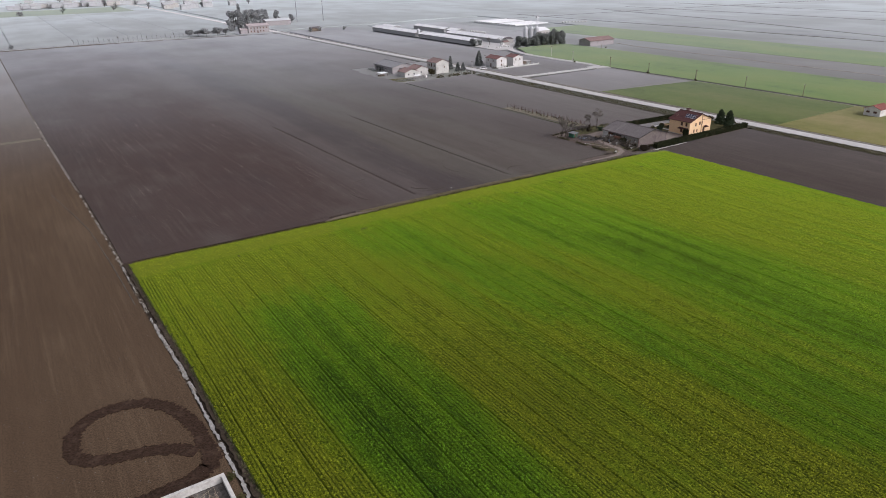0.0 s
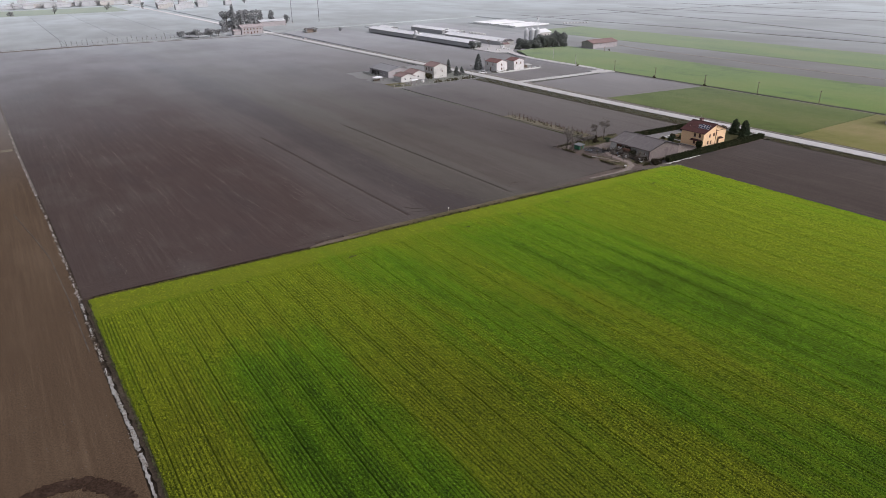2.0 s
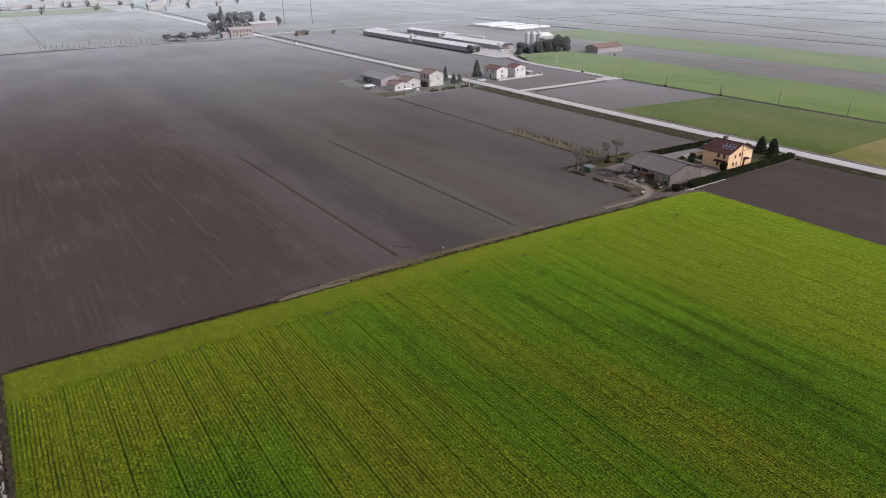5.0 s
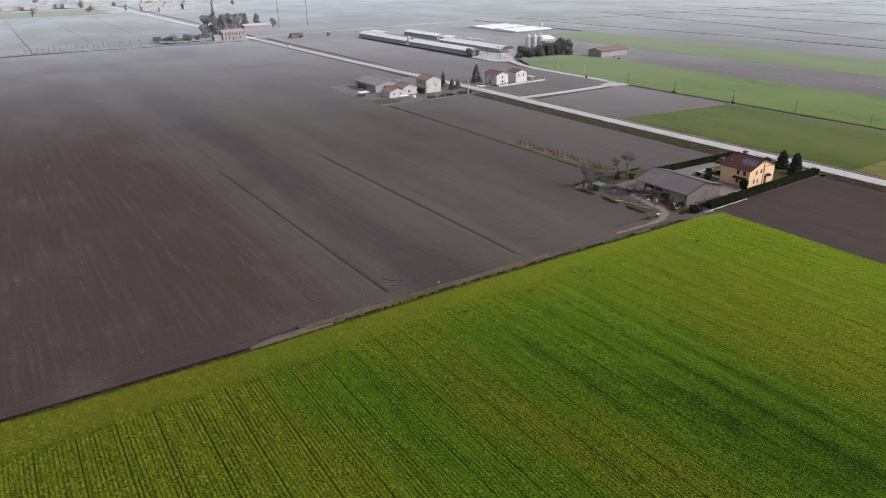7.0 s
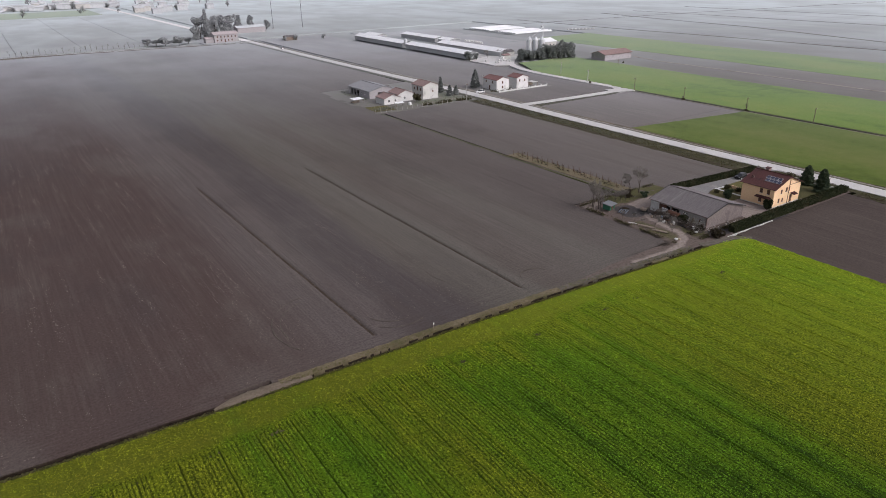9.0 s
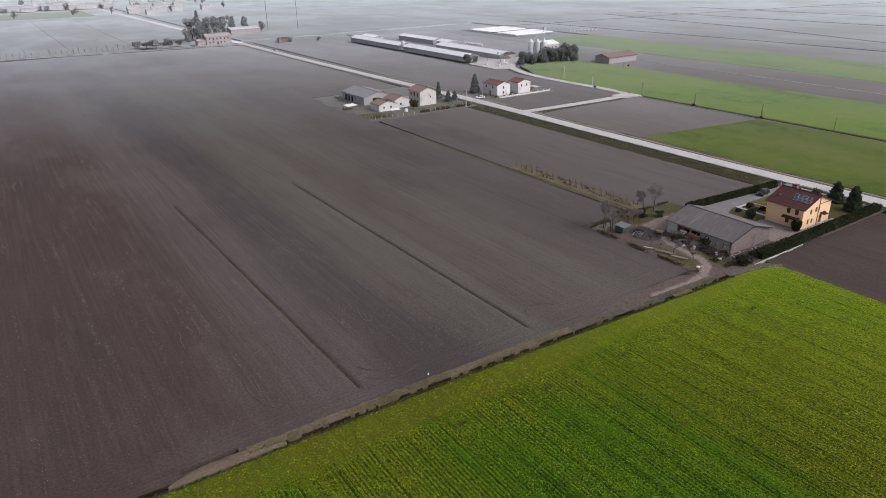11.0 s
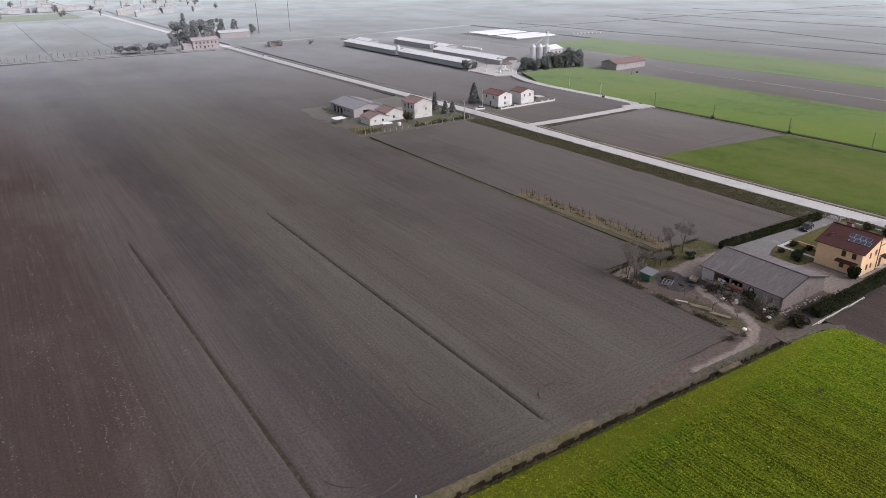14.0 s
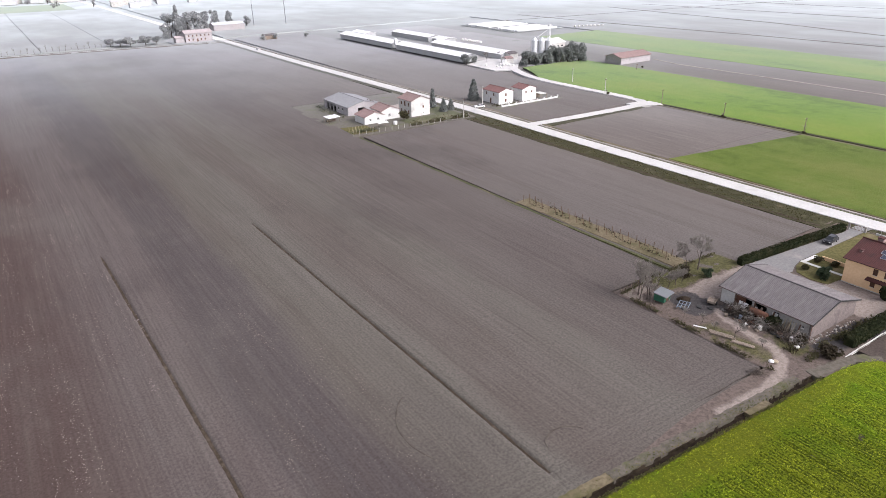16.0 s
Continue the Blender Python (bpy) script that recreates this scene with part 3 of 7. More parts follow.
def data_part(name, verts, faces, material, parent=None, label="", smooth=False):
    me = bpy.data.meshes.new(name)
    me.from_pydata(verts, [], faces)
    me.materials.append(material)
    if smooth:
        me.polygons.foreach_set("use_smooth", [True] * len(me.polygons))
    ob = new(name, me)
    if parent:
        ob.parent = parent
    return tagged(ob, label)


def thing(name, label, category, at=(0, 0, 0), rz=0, group="", kind=""):
    ob = new(name)
    ob.empty_display_size = 0.2
    ob.matrix_basis = pose(*at, 0, 0, rz)
    return tagged(ob, label, category, group, kind)


def box(bm, x0, x1, y0, y1, z0, z1, m=None):
    v = [bm.verts.new(p) for p in ((x0, y0, z0), (x1, y0, z0), (x1, y1, z0), (x0, y1, z0), (x0, y0, z1), (x1, y0, z1), (x1, y1, z1), (x0, y1, z1))]
    for f in ((0, 3, 2, 1), (4, 5, 6, 7), (0, 1, 5, 4), (1, 2, 6, 5), (2, 3, 7, 6), (3, 0, 4, 7)):
        bm.faces.new([v[i] for i in f])
    if m is not None:
        for q in v:
            q.co = m @ q.co
    return bm


def boxed(*args, m=None):
    return box(bmesh.new(), *args, m=m)


def prism(bm, poly, z0, z1):
    """A polygon, counterclockwise, raised from z0 to z1."""
    a = [bm.verts.new((x, y, z0)) for x, y in poly]
    b = [bm.verts.new((x, y, z1)) for x, y in poly]
    bm.faces.new(a[::-1])
    bm.faces.new(b)
    n = len(poly)
    for i in range(n):
        bm.faces.new((a[i], a[(i + 1) % n], b[(i + 1) % n], b[i]))
    return bm


def rod(bm, a, b, r0, r1, n=6):
    a, b = Vector(a), Vector(b)
    q = (b - a).to_track_quat("Z", "Y")
    rings = []
    for c, r in ((a, r0), (b, r1)):
        rings.append([bm.verts.new(c + q @ Vector((r * math.cos(2 * math.pi * i / n), r * math.sin(2 * math.pi * i / n), 0))) for i in range(n)])
    for i in range(n):
        bm.faces.new((rings[0][i], rings[0][(i + 1) % n], rings[1][(i + 1) % n], rings[1][i]))
    bm.faces.new(rings[0][::-1])
    bm.faces.new(rings[1])
    return bm


def lathe(bm, profile, n=12, at=(0, 0, 0)):
    rings = []
    for r, z in profile:
        rings.append([bm.verts.new((at[0] + r * math.cos(2 * math.pi * i / n), at[1] + r * math.sin(2 * math.pi * i / n), at[2] + z)) for i in range(n)])
    for a, b in zip(rings, rings[1:]):
        for i in range(n):
            bm.faces.new((a[i], a[(i + 1) % n], b[(i + 1) % n], b[i]))
    bm.faces.new(rings[0][::-1])
    bm.faces.new(rings[-1])
    return bm




def waves(x, y, scale, seed):
    """Smooth relief from a few crossed waves, about -1 to 1."""
    r = np.random.default_rng(seed)
    s = np.zeros_like(x, dtype=float)
    for k in range(7):
        a, f, p = r.uniform(0, 6.28), scale * r.uniform(0.5, 2.2), r.uniform(0, 6.28)
        s += np.sin(f * (x * math.cos(a) + y * math.sin(a)) + p) / 3.2
    return s


def sheet(name, xs, ys, height, material, shift=None, skirt=0.9, smooth=True):
    """A relief over the lines xs and ys, with a skirt that goes down into the ground."""
    xs, ys = np.asarray(xs, float), np.asarray(ys, float)
    X, Y = np.meshgrid(xs, ys)
    Z = height(X, Y) * np.ones_like(X)
    if shift:
        X, Y = shift(X, Y)
    nx, ny = len(xs), len(ys)
    verts = np.stack([X, Y, Z], -1).reshape(-1, 3)
    i, j = np.meshgrid(np.arange(nx - 1), np.arange(ny - 1))
    a = (j * nx + i).ravel()
    faces = np.stack([a, a + 1, a + nx + 1, a + nx], -1).tolist()
    rim = list(range(nx)) + [k * nx + nx - 1 for k in range(1, ny)] + list(range(nx * ny - 2, nx * (ny - 1) - 1, -1)) + [k * nx for k in range(ny - 2, 0, -1)]
    top, low = verts[rim].copy(), verts[rim].copy()
    low[:, 2] -= skirt
    base, n = len(verts), len(rim)
    verts = np.vstack([verts, top, low])
    faces += [[base + k, base + n + k, base + n + (k + 1) % n, base + (k + 1) % n] for k in range(n)]
    me = bpy.data.meshes.new(name)
    me.from_pydata(verts.tolist(), [], faces)
    me.materials.append(material)
    if smooth:
        me.polygons.foreach_set("use_smooth", [k < (nx - 1) * (ny - 1) for k in range(len(faces))])
    return new(name, me)


def strip(name, line, w0, w1, z, material, thick=0.3, step=6.0, wobble=0.0, seed=1):
    """A band along a line of points, from w0 to w1 beside it (right is positive)."""
    pts = []
    for (xa, ya), (xb, yb) in zip(line, line[1:]):
        n = max(1, int(math.hypot(xb - xa, yb - ya) / step))
        pts += [(xa + (xb - xa) * k / n, ya + (yb - ya) * k / n) for k in range(n)]
    pts.append(line[-1])
    r = random.Random(seed)
    left, right = [], []
    for k, (x, y) in enumerate(pts):
        xa, ya = pts[max(0, k - 1)]
        xb, yb = pts[min(len(pts) - 1, k + 1)]
        d = math.hypot(xb - xa, yb - ya)
        nx, ny = (yb - ya) / d, -(xb - xa) / d
        a, b = w0 + r.uniform(-wobble, wobble), w1 + r.uniform(-wobble, wobble)
        left.append((x + nx * a, y + ny * a))
        right.append((x + nx * b, y + ny * b))
    n = len(pts)
    verts = [(*p, z) for p in left] + [(*p, z) for p in right] + [(*p, z - thick) for p in left] + [(*p, z - thick) for p in right]
    faces = []
    for k in range(n - 1):
        faces += [(k, n + k, n + k + 1, k + 1), (2 * n + k, k, k + 1, 2 * n + k + 1), (n + k, 3 * n + k, 3 * n + k + 1, n + k + 1)]
    faces += [(0, 2 * n, 3 * n, n), (n - 1, 2 * n - 1, 4 * n - 1, 3 * n - 1)]
    me = bpy.data.meshes.new(name)
    me.from_pydata(verts, [], faces)
    me.materials.append(material)
    return new(name, me)


def ground_piece(ob, label, category):
    return tagged(ob, label, category, kind="structure")


# ---- the plain: base ground, fields, ditches, roads ----
def along(x, table):
    return np.interp(x, [p[0] for p in table], [p[1] for p in table])


LEFT_DITCH = ((-300, 14.0), (70, 14.1), (100, 14.2), (112, 13.75), (130, 13.45), (150, 13.3), (165, 13.15), (190, 12.6), (208, 12.2), (230, 11.4), (290, 9.7), (591, 4.6), (645, 4.0))       # y, x
CROSS_DITCH = ((15, 149.9), (62, 147.6), (100, 147.1), (130, 145.9), (157, 144.6), (172, 144.0), (181, 142.6))  # x, y
ROAD = ((237.6, -700), (237.6, 150), (236.9, 180), (236.4, 205), (236.3, 240), (236.5, 270), (236.9, 300), (236.8, 330), (234.3, 416), (233.2, 455), (232.2, 520), (231.6, 642))
ROAD_FAR = ((231.6, 642), (226.3, 764), (218.4, 1257), (210, 1700))

bm = bmesh.new()
bmesh.ops.create_grid(bm, x_segments=40, y_segments=40, size=4800)
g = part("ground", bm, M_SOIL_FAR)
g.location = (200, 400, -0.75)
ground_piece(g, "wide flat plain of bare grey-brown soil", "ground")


def field(name, x0, x1, y0, y1, material, label, h=0.0, rough=0.04, step=6.0, seed=3, skirt=0.9):
    nx, ny = max(2, int((x1 - x0) / step) + 1), max(2, int((y1 - y0) / step) + 1)
    ob = sheet(name, np.linspace(x0, x1, nx), np.linspace(y0, y1, ny), lambda X, Y: h + rough * waves(X, Y, 0.9, seed), material, skirt=skirt)
    return ground_piece(ob, label, "field")


# the green wheat field: drill lanes as real furrows in the leaf canopy
xs = []
k = -2
while TRAM_AT + k * TRAM < 177.5:
    xs += [TRAM_AT + k * TRAM + d for d in (-0.32, -0.17, -0.08, 0.0, 0.08, 0.17, 0.32)] + [TRAM_AT + k * TRAM + 0.32 + (TRAM - 0.64) * j / 14 for j in range(1, 14)]
    k += 1
xs = np.array([15.4] + [x for x in xs if 15.5 < x < 177.4] + [177.6])
ys = np.concatenate([np.arange(-260, -20, 12.0), np.arange(-20, 138, 0.6), np.arange(138, 147.1, 0.45)])


def canopy(X, Y):
    off = (X - TRAM_AT + TRAM / 2) % TRAM - TRAM / 2
    lane = np.exp(-(off / 0.12) ** 2) - 0.35 * np.exp(-((np.abs(off) - 0.3) / 0.12) ** 2)
    head = np.clip((139.5 + 0.6 * waves(X, Y * 0, 0.5, 2) - Y) / 1.2, 0, 1)
    r = np.random.default_rng(4).uniform(-1, 1, X.shape)
    edge = np.clip((147.0 - Y) / 0.6, 0.4, 1.0)
    return (0.24 - head * 0.16 * lane + 0.07 * r + 0.05 * waves(X, Y, 0.8, 9)) * edge


def green_shift(X, Y):
    left = along(Y, LEFT_DITCH) + 1.15
    right = 180.6 + 0 * Y
    u = (X - 15.4) / (177.6 - 15.4)
    NX = np.where(u < 0.03, left + (X - 15.4), X)
    NX = np.where(u > 0.9, X + (right - 177.6) * (u - 0.9) / 0.1, NX)
    top = along(NX, CROSS_DITCH) - 0.72 - np.clip(NX - 176.5, 0, 9) ** 2 * 0.06
    NY = np.where(Y > 100, 100 + (Y - 100) * (top - 100) / 47.0, Y)
    return NX, NY


g = sheet("wheat_field", xs, ys, canopy, M_CROP, green_shift)
ground_piece(g, "bright green young wheat with dark drill lanes", "field")

WORN = ((30, 139.2), (36, 139.0), (42.5, 138.7), (49, 138.4), (57.4, 138.0), (66.2, 137.6), (78, 137.9), (97, 137.2), (113, 136.6), (129, 136.4), (137.5, 136.0), (152, 135.1), (160, 133.5))


def wheat_tufts():
    """Leaf clumps over the near field; the wheel lanes and the worn headland spots stay open."""
    q = np.random.default_rng(41)
    n = 900000
    X, Y = q.uniform(15.4, 180.6, n), q.uniform(-14, 149.6, n)
    drill = TRAM / 9
    seat = TRAM_AT + drill / 2 + np.round((X - TRAM_AT - drill / 2) / drill) * drill
    X = np.where(Y < 139.5, seat + q.normal(size=n) * 0.125, X)
    bend = along(X, CROSS_DITCH)
    swath = bend - np.round((bend - Y) / 0.62) * 0.62 + q.normal(size=n) * 0.17
    Y = np.where(Y >= 139.5, swath, Y)
    head = Y > 139.0 + 0.8 * np.sin(X * 0.3)
    off = (X - TRAM_AT + TRAM / 2) % TRAM - TRAM / 2
    keep = head | (np.abs(off) > 0.15) | (q.uniform(size=n) < 0.12)
    # clumps stand thick and thin
    keep &= q.uniform(size=n) < 0.72 + 0.25 * waves(X, Y * 0.6, 2.4, 23)
    for wx, wy in WORN:
        keep &= (((X - wx) / 1.45) ** 2 + ((Y - wy) / 0.62) ** 2 > 1) | (q.uniform(size=n) < 0.06)
    keep &= (X > along(Y, LEFT_DITCH) + 1.2) & (Y < along(X, CROSS_DITCH) - 0.84 + 0.2 * waves(X, X * 0, 1.1, 31)) & (X < 180.5) & ((X < 177.0) | (np.hypot(X - 175.8, np.maximum(Y - 138.0, 0)) < 5.6))
    X, Y, off = X[keep], Y[keep], off[keep]
    n = X.size
    lush = 0.5 + 0.5 * waves(X, Y * 0.4, 0.12, 15)
    s = ((0.028 + 0.038 * q.uniform(size=n)) * (0.85 + 0.35 * lush))[:, None]
    a, tilt = q.uniform(0, 6.283, n), q.uniform(0.15, 1.0, n)
    u = np.stack([np.cos(a), np.sin(a), 0 * a], -1)
    w = np.stack([-np.sin(a) * np.cos(tilt), np.cos(a) * np.cos(tilt), np.sin(tilt)], -1)
    ridge = 0.07 * np.exp(-((np.abs(off) - 0.3) / 0.14) ** 2)
    c = np.stack([X, Y, 0.25 + 0.12 * q.uniform(size=n) + 0.04 * lush + ridge], -1)
    V = np.stack([c - u * s * 2.2 - w * s * 0.3, c + u * s * 0.3 - w * s * 0.7, c + u * s * 2.3 + w * s * 0.4, c - u * s * 0.4 + w * s * 0.75], 1).reshape(-1, 3)
    me = bpy.data.meshes.new("wheat_tufts")
    me.vertices.add(4 * n)
    me.vertices.foreach_set("co", V.astype(np.float32).ravel())
    me.loops.add(4 * n)
    me.loops.foreach_set("vertex_index", np.arange(4 * n, dtype=np.int32))
    me.polygons.add(n)
    me.polygons.foreach_set("loop_start", np.arange(0, 4 * n, 4, dtype=np.int32))
    me.update(calc_edges=True)
    me.materials.append(M_TUFT)
    return tagged(new("wheat_tufts", me), "bright green tufts of young wheat in rows", "wheat", kind="stuff")


wheat_tufts()
ground_piece(strip("field_edge", [(180.9, -260), (180.9, 140.5)], -0.8, 0.5, 0.02, M_GRASS, 0.7, 2.0, 0.15, 8), "rough grass edge of the wheat field", "field edge")
ground_piece(strip("field_edge", [(168.6, 144.7), (174, 143.9), (177.5, 143.3), (179.6, 142.2), (180.9, 140.4)], -1.2, 0.75, 0.12, M_YARD, 0.7, 0.6, 0.3, 9), "rough grass at the rounded corner of the wheat", "field edge")
rr = random.Random(5)
for k, (x, y) in enumerate(WORN):
    bm = bmesh.new()
    n = 12
    ring = [bm.verts.new((x + (1.1 + rr.uniform(-.3, .3)) * math.cos(a), y + (0.45 + rr.uniform(-.12, .12)) * math.sin(a), 0.20)) for a in [2 * math.pi * i / n for i in range(n)]]
    c = bm.verts.new((x, y, 0.22))
    for i in range(n):
        bm.faces.new((c, ring[i], ring[(i + 1) % n]))
    ground_piece(part("worn_patch", bm, M_VERGE), "thin worn patch of drilled crop at the headland", "bare patch")


# the large ploughed field beyond the ditch, with two drainage furrows
def shear(X, Y):
    w = np.clip((164.4 - X) / 69.4, 0, 1)
    left = along(Y, LEFT_DITCH) + 0.36 - (15.1 - 0.0245 * (Y - 150))
    return X - 0.0245 * (Y - 150) * w + left * np.clip((60 - X) / 45, 0, 1), Y


def furrowed(X, Y):
    z = 0.05 * waves(X, Y, 0.7, 8) + 0.02 * np.random.default_rng(2).uniform(-1, 1, X.shape)
    for fx, ya, yb in ((90.0, 151.2, 262.3), (122.6, 151.2, 261.6)):
        run = np.clip((Y - ya) / 1.5, 0, 1) * np.clip((yb - Y) / 12.0, 0, 1)
        off = X - fx
        z = z - run * 0.5 * np.exp(-(off / 0.24) ** 2) + run * 0.08 * np.exp(-((np.abs(off) - 1.3) / 0.5) ** 2)
    return z


fx = [90.0 + d for d in (-2.2, -1.3, -.7, -.42, -.2, 0, .2, .42, .7, 1.3, 2.2)] + [122.6 + d for d in (-2.2, -1.3, -.7, -.42, -.2, 0, .2, .42, .7, 1.3, 2.2)]
xs = sorted(set(list(np.arange(15.1, 164, 2.0)) + [164.4] + fx))
xs = [x for x in xs if x in fx or all(abs(x - f) > 1.4 for f in fx)]
ys = np.concatenate([np.arange(150.6, 270, 1.6), np.arange(270, 640, 6.0), [641]])
big = sheet("ploughed_field", xs, ys, furrowed, M_SOIL, shear)
ground_piece(big, "dark purple-brown ploughed field with two straight drainage furrows", "field")
field("ploughed_field", 164.4, 180.2, 181.5, 641, M_SOIL, "strip of dark ploughed field beside a grassy line", seed=11)
field("ploughed_field", 180.2, 228.5, 378, 630, M_SOIL, "dark ploughed field behind the farmhouse plot", seed=12)
field("ploughed_field", 181.4, 225.2, 176.0, 313.5, M_SOIL, "dark ploughed field between the vines and the road", seed=13)
field("ploughed_field", 181.0, 229.8, -260, 144.3, M_SOIL_DARK, "damp dark ploughed field beside the wheat", 0.02, 0.08, 3.0, 14)


# tyre lines where the harrow turned, and shallow passes along the headland
def turn_mark(cx, cy, r, a0, a1, w=0.16, squash=1.0):
    run = [(cx + r * math.cos(math.radians(a)), cy + squash * r * math.sin(math.radians(a))) for a in np.linspace(a0, a1, 22)]
    ground_piece(strip("turning_mark", run, -w, w, 0.08, M_TYRE, 0.12, 0.8, 0.05, int(cx * 7 + r * 10)), "faint pale tyre line turning on the soil", "wheel track")


for cx, cy, r, a0, a1, sq in ((85.5, 162.5, 9.9, 92, 215, 1.15), (85.5, 162.5, 8.4, 100, 190, 1.15), (97.0, 161.5, 7.6, 214, 296, 1.15), (97.0, 161.5, 5.4, 205, 280, 1.2),
                              (122.5, 167.5, 11.6, 128, 205, 0.95), (128.6, 155.4, 3.2, 10, 170, 0.8)):
    turn_mark(cx, cy, r, a0, a1, 0.065, sq)
stake = thing("marker_stake", "thin stake with a white top at the field edge", "stake", (99.4, 148.9, 0.08))
part("shaft", rod(bmesh.new(), (0, 0, -0.1), (0.1, 0, 0.9), 0.03, 0.03, 5), M_WOOD, stake)
part("cap", rod(bmesh.new(), (0.1, 0, 0.9), (0.12, 0, 1.15), 0.12, 0.1, 8), M_WHITE, stake)

# darker strips along the bottom of the two furrows, to deepen them
for fx0, yb in ((90.0, 262.3), (122.6, 261.6)):
    run = [(fx0 - 0.0245 * (yy - 150) * min(1, max(0, (164.4 - fx0) / 69.4)), yy) for yy in np.linspace(151.4, yb - 3, 30)]
    ground_piece(strip("furrow_bottom", run, -0.26 if fx0 < 100 else -0.2, 0.26 if fx0 < 100 else 0.2, -0.17, M_BANK, 0.05, 1.1, 0.1), "dark strip of earth along a drainage furrow", "furrow")


# headland between the field and the cross ditch
def head_line(a, b, lift):
    return [(x, along(x, CROSS_DITCH) + lift) for x in np.linspace(a, b, 24)]


ground_piece(strip("headland", head_line(16, 62.5, 0), -5.0, -0.95, -0.01, M_SOIL, 0.7, 3, 0.06), "trampled soil headland along the ditch", "headland")
ground_piece(strip("headland", head_line(70, 166, 0), -5.8, -2.2, -0.015, M_SOIL, 0.7, 3, 0.25), "soil edge beside the grassy ditch bank", "headland")
ground_piece(strip("ditch_bank", head_line(71, 128, 0), -2.25, -0.74, 0.10, M_STRAW, 0.7, 0.8, 0.13), "pale dry-grass bank along the ditch", "bank")
ground_piece(strip("ditch_bank", head_line(127.9, 166, 0), -2.25, -0.74, 0.10, M_YARD, 0.7, 0.8, 0.13), "trodden brown bank along the ditch", "bank")
M_CROSSING = surface("trodden_pale_earth", (0.104, 0.083, 0.062), (0.150, 0.122, 0.092), (0.080, 0.062, 0.048), 3.0, 0.5, 0.9, 0.1, 0.5, 0.05, world_space=True)


def earth_crossing(a, b, half, seed):
    """A low trodden mound that fills the ditch, ragged at its rim."""
    r = random.Random(seed)
    n, m = 30, 6
    verts, faces = [], []
    for k in range(n + 1):
        t = k / n
        x = a + (b - a) * t
        w = half * (0.25 + 0.75 * min(1.0, 3.2 * t, 3.2 * (1 - t))) + r.uniform(-0.14, 0.14)
        mid = along(x, CROSS_DITCH) + 0.75 + r.uniform(-0.08, 0.08)
        for q in range(m + 1):
            g = 2 * q / m - 1
            verts.append((x + r.uniform(-0.06, 0.06), mid + g * w, 0.13 - 0.62 * abs(g) ** 3 - 0.25 * max(0.0, abs(2 * t - 1) - 0.8) * 5 + r.uniform(-0.03, 0.03)))
    for k in range(n):
        for q in range(m):
            i = k * (m + 1) + q
            faces.append((i, i + m + 1, i + m + 2, i + 1))
    me = bpy.data.meshes.new("ditch_crossing")
    me.from_pydata(verts, [], faces)
    me.materials.append(M_CROSSING)
    return new("ditch_crossing", me)


ground_piece(earth_crossing(60.6, 76.0, 1.95, 5), "pale earth crossing over the ditch", "crossing")
ground_piece(strip("ditch_crossing", head_line(152.6, 157.4, 0), -0.9, 0.6, 0.05, M_STRAW, 0.7, 0.8, 0.2), "pale earth crossing over the ditch", "crossing")
ground_piece(strip("ditch", head_line(15.5, 62.4, 0), -1.02, 0.82, -0.52, M_MUD, 0.1, 3), "dark wet drainage ditch beside the wheat", "ditch")
ground_piece(strip("ditch", head_line(71, 152.6, 0), -1.02, 0.82, -0.52, M_MUD, 0.1, 3), "dark wet drainage ditch beside the wheat", "ditch")
ground_piece(strip("ditch", head_line(157, 169, 0), -1.02, 0.82, -0.52, M_MUD, 0.1, 3), "dark wet drainage ditch beside the wheat", "ditch")

for a, b in ((15.5, 62.4), (71, 152.6), (157, 169)):
    ground_piece(strip("ditch_side", head_line(a, b, 0), -1.0, -0.72, -0.10, M_MUD, 0.8, 0.9, 0.12), "steep dark side of the drainage ditch", "ditch")

# left ditch with a broken thread of water
ld = [(float(along(y, LEFT_DITCH)), y) for y in (-300, 0, 60, 100, 112, 130, 150, 165, 190, 208, 230, 265, 290, 400, 500, 591, 640)]
ground_piece(strip("ditch", ld[:7], -0.8, 1.2, -0.45, M_BANK, 0.1, 4), "narrow muddy ditch between two fields", "ditch")
ground_piece(strip("ditch", ld[6:11], -0.48, 0.42, -0.2, M_BANK, 0.1, 4, 0.03), "narrow muddy ditch between two ploughed fields", "ditch")
ground_piece(strip("ditch", ld[10:], -0.48, 0.42, -0.16, M_BANKFAR, 0.1, 4, 0.03), "shallow grassy ditch between two ploughed fields", "ditch")
ground_piece(strip("ditch_side", ld[:7], 0.3, 1.2, 0.03, M_BANK, 0.9, 0.6, 0.2), "steep dark side of the field ditch", "ditch")
y = 20.0
rr = random.Random(9)
while y < 330:
    near = y < 112
    n = rr.uniform(4, 18) if near else rr.uniform(0.5, 2.6)
    seg = [(float(along(q, LEFT_DITCH)) + rr.uniform(-.1, .1), q) for q in np.linspace(y, y + n, 8 if near else 4)]
    w = rr.uniform(0.2, 0.3) if near else rr.uniform(0.08, 0.17)
    ground_piece(strip("ditch_water", seg, -0.2 - w, -0.2 + w, -0.13, M_WATER, 0.05, 0.35, 0.15 if near else 0.06, int(y * 10)), "pale water standing in a muddy ditch", "water")
    y += n + (rr.uniform(0.2, 1.0) if near else rr.uniform(2.0, 9.0) * (1 if y < 210 else 2))


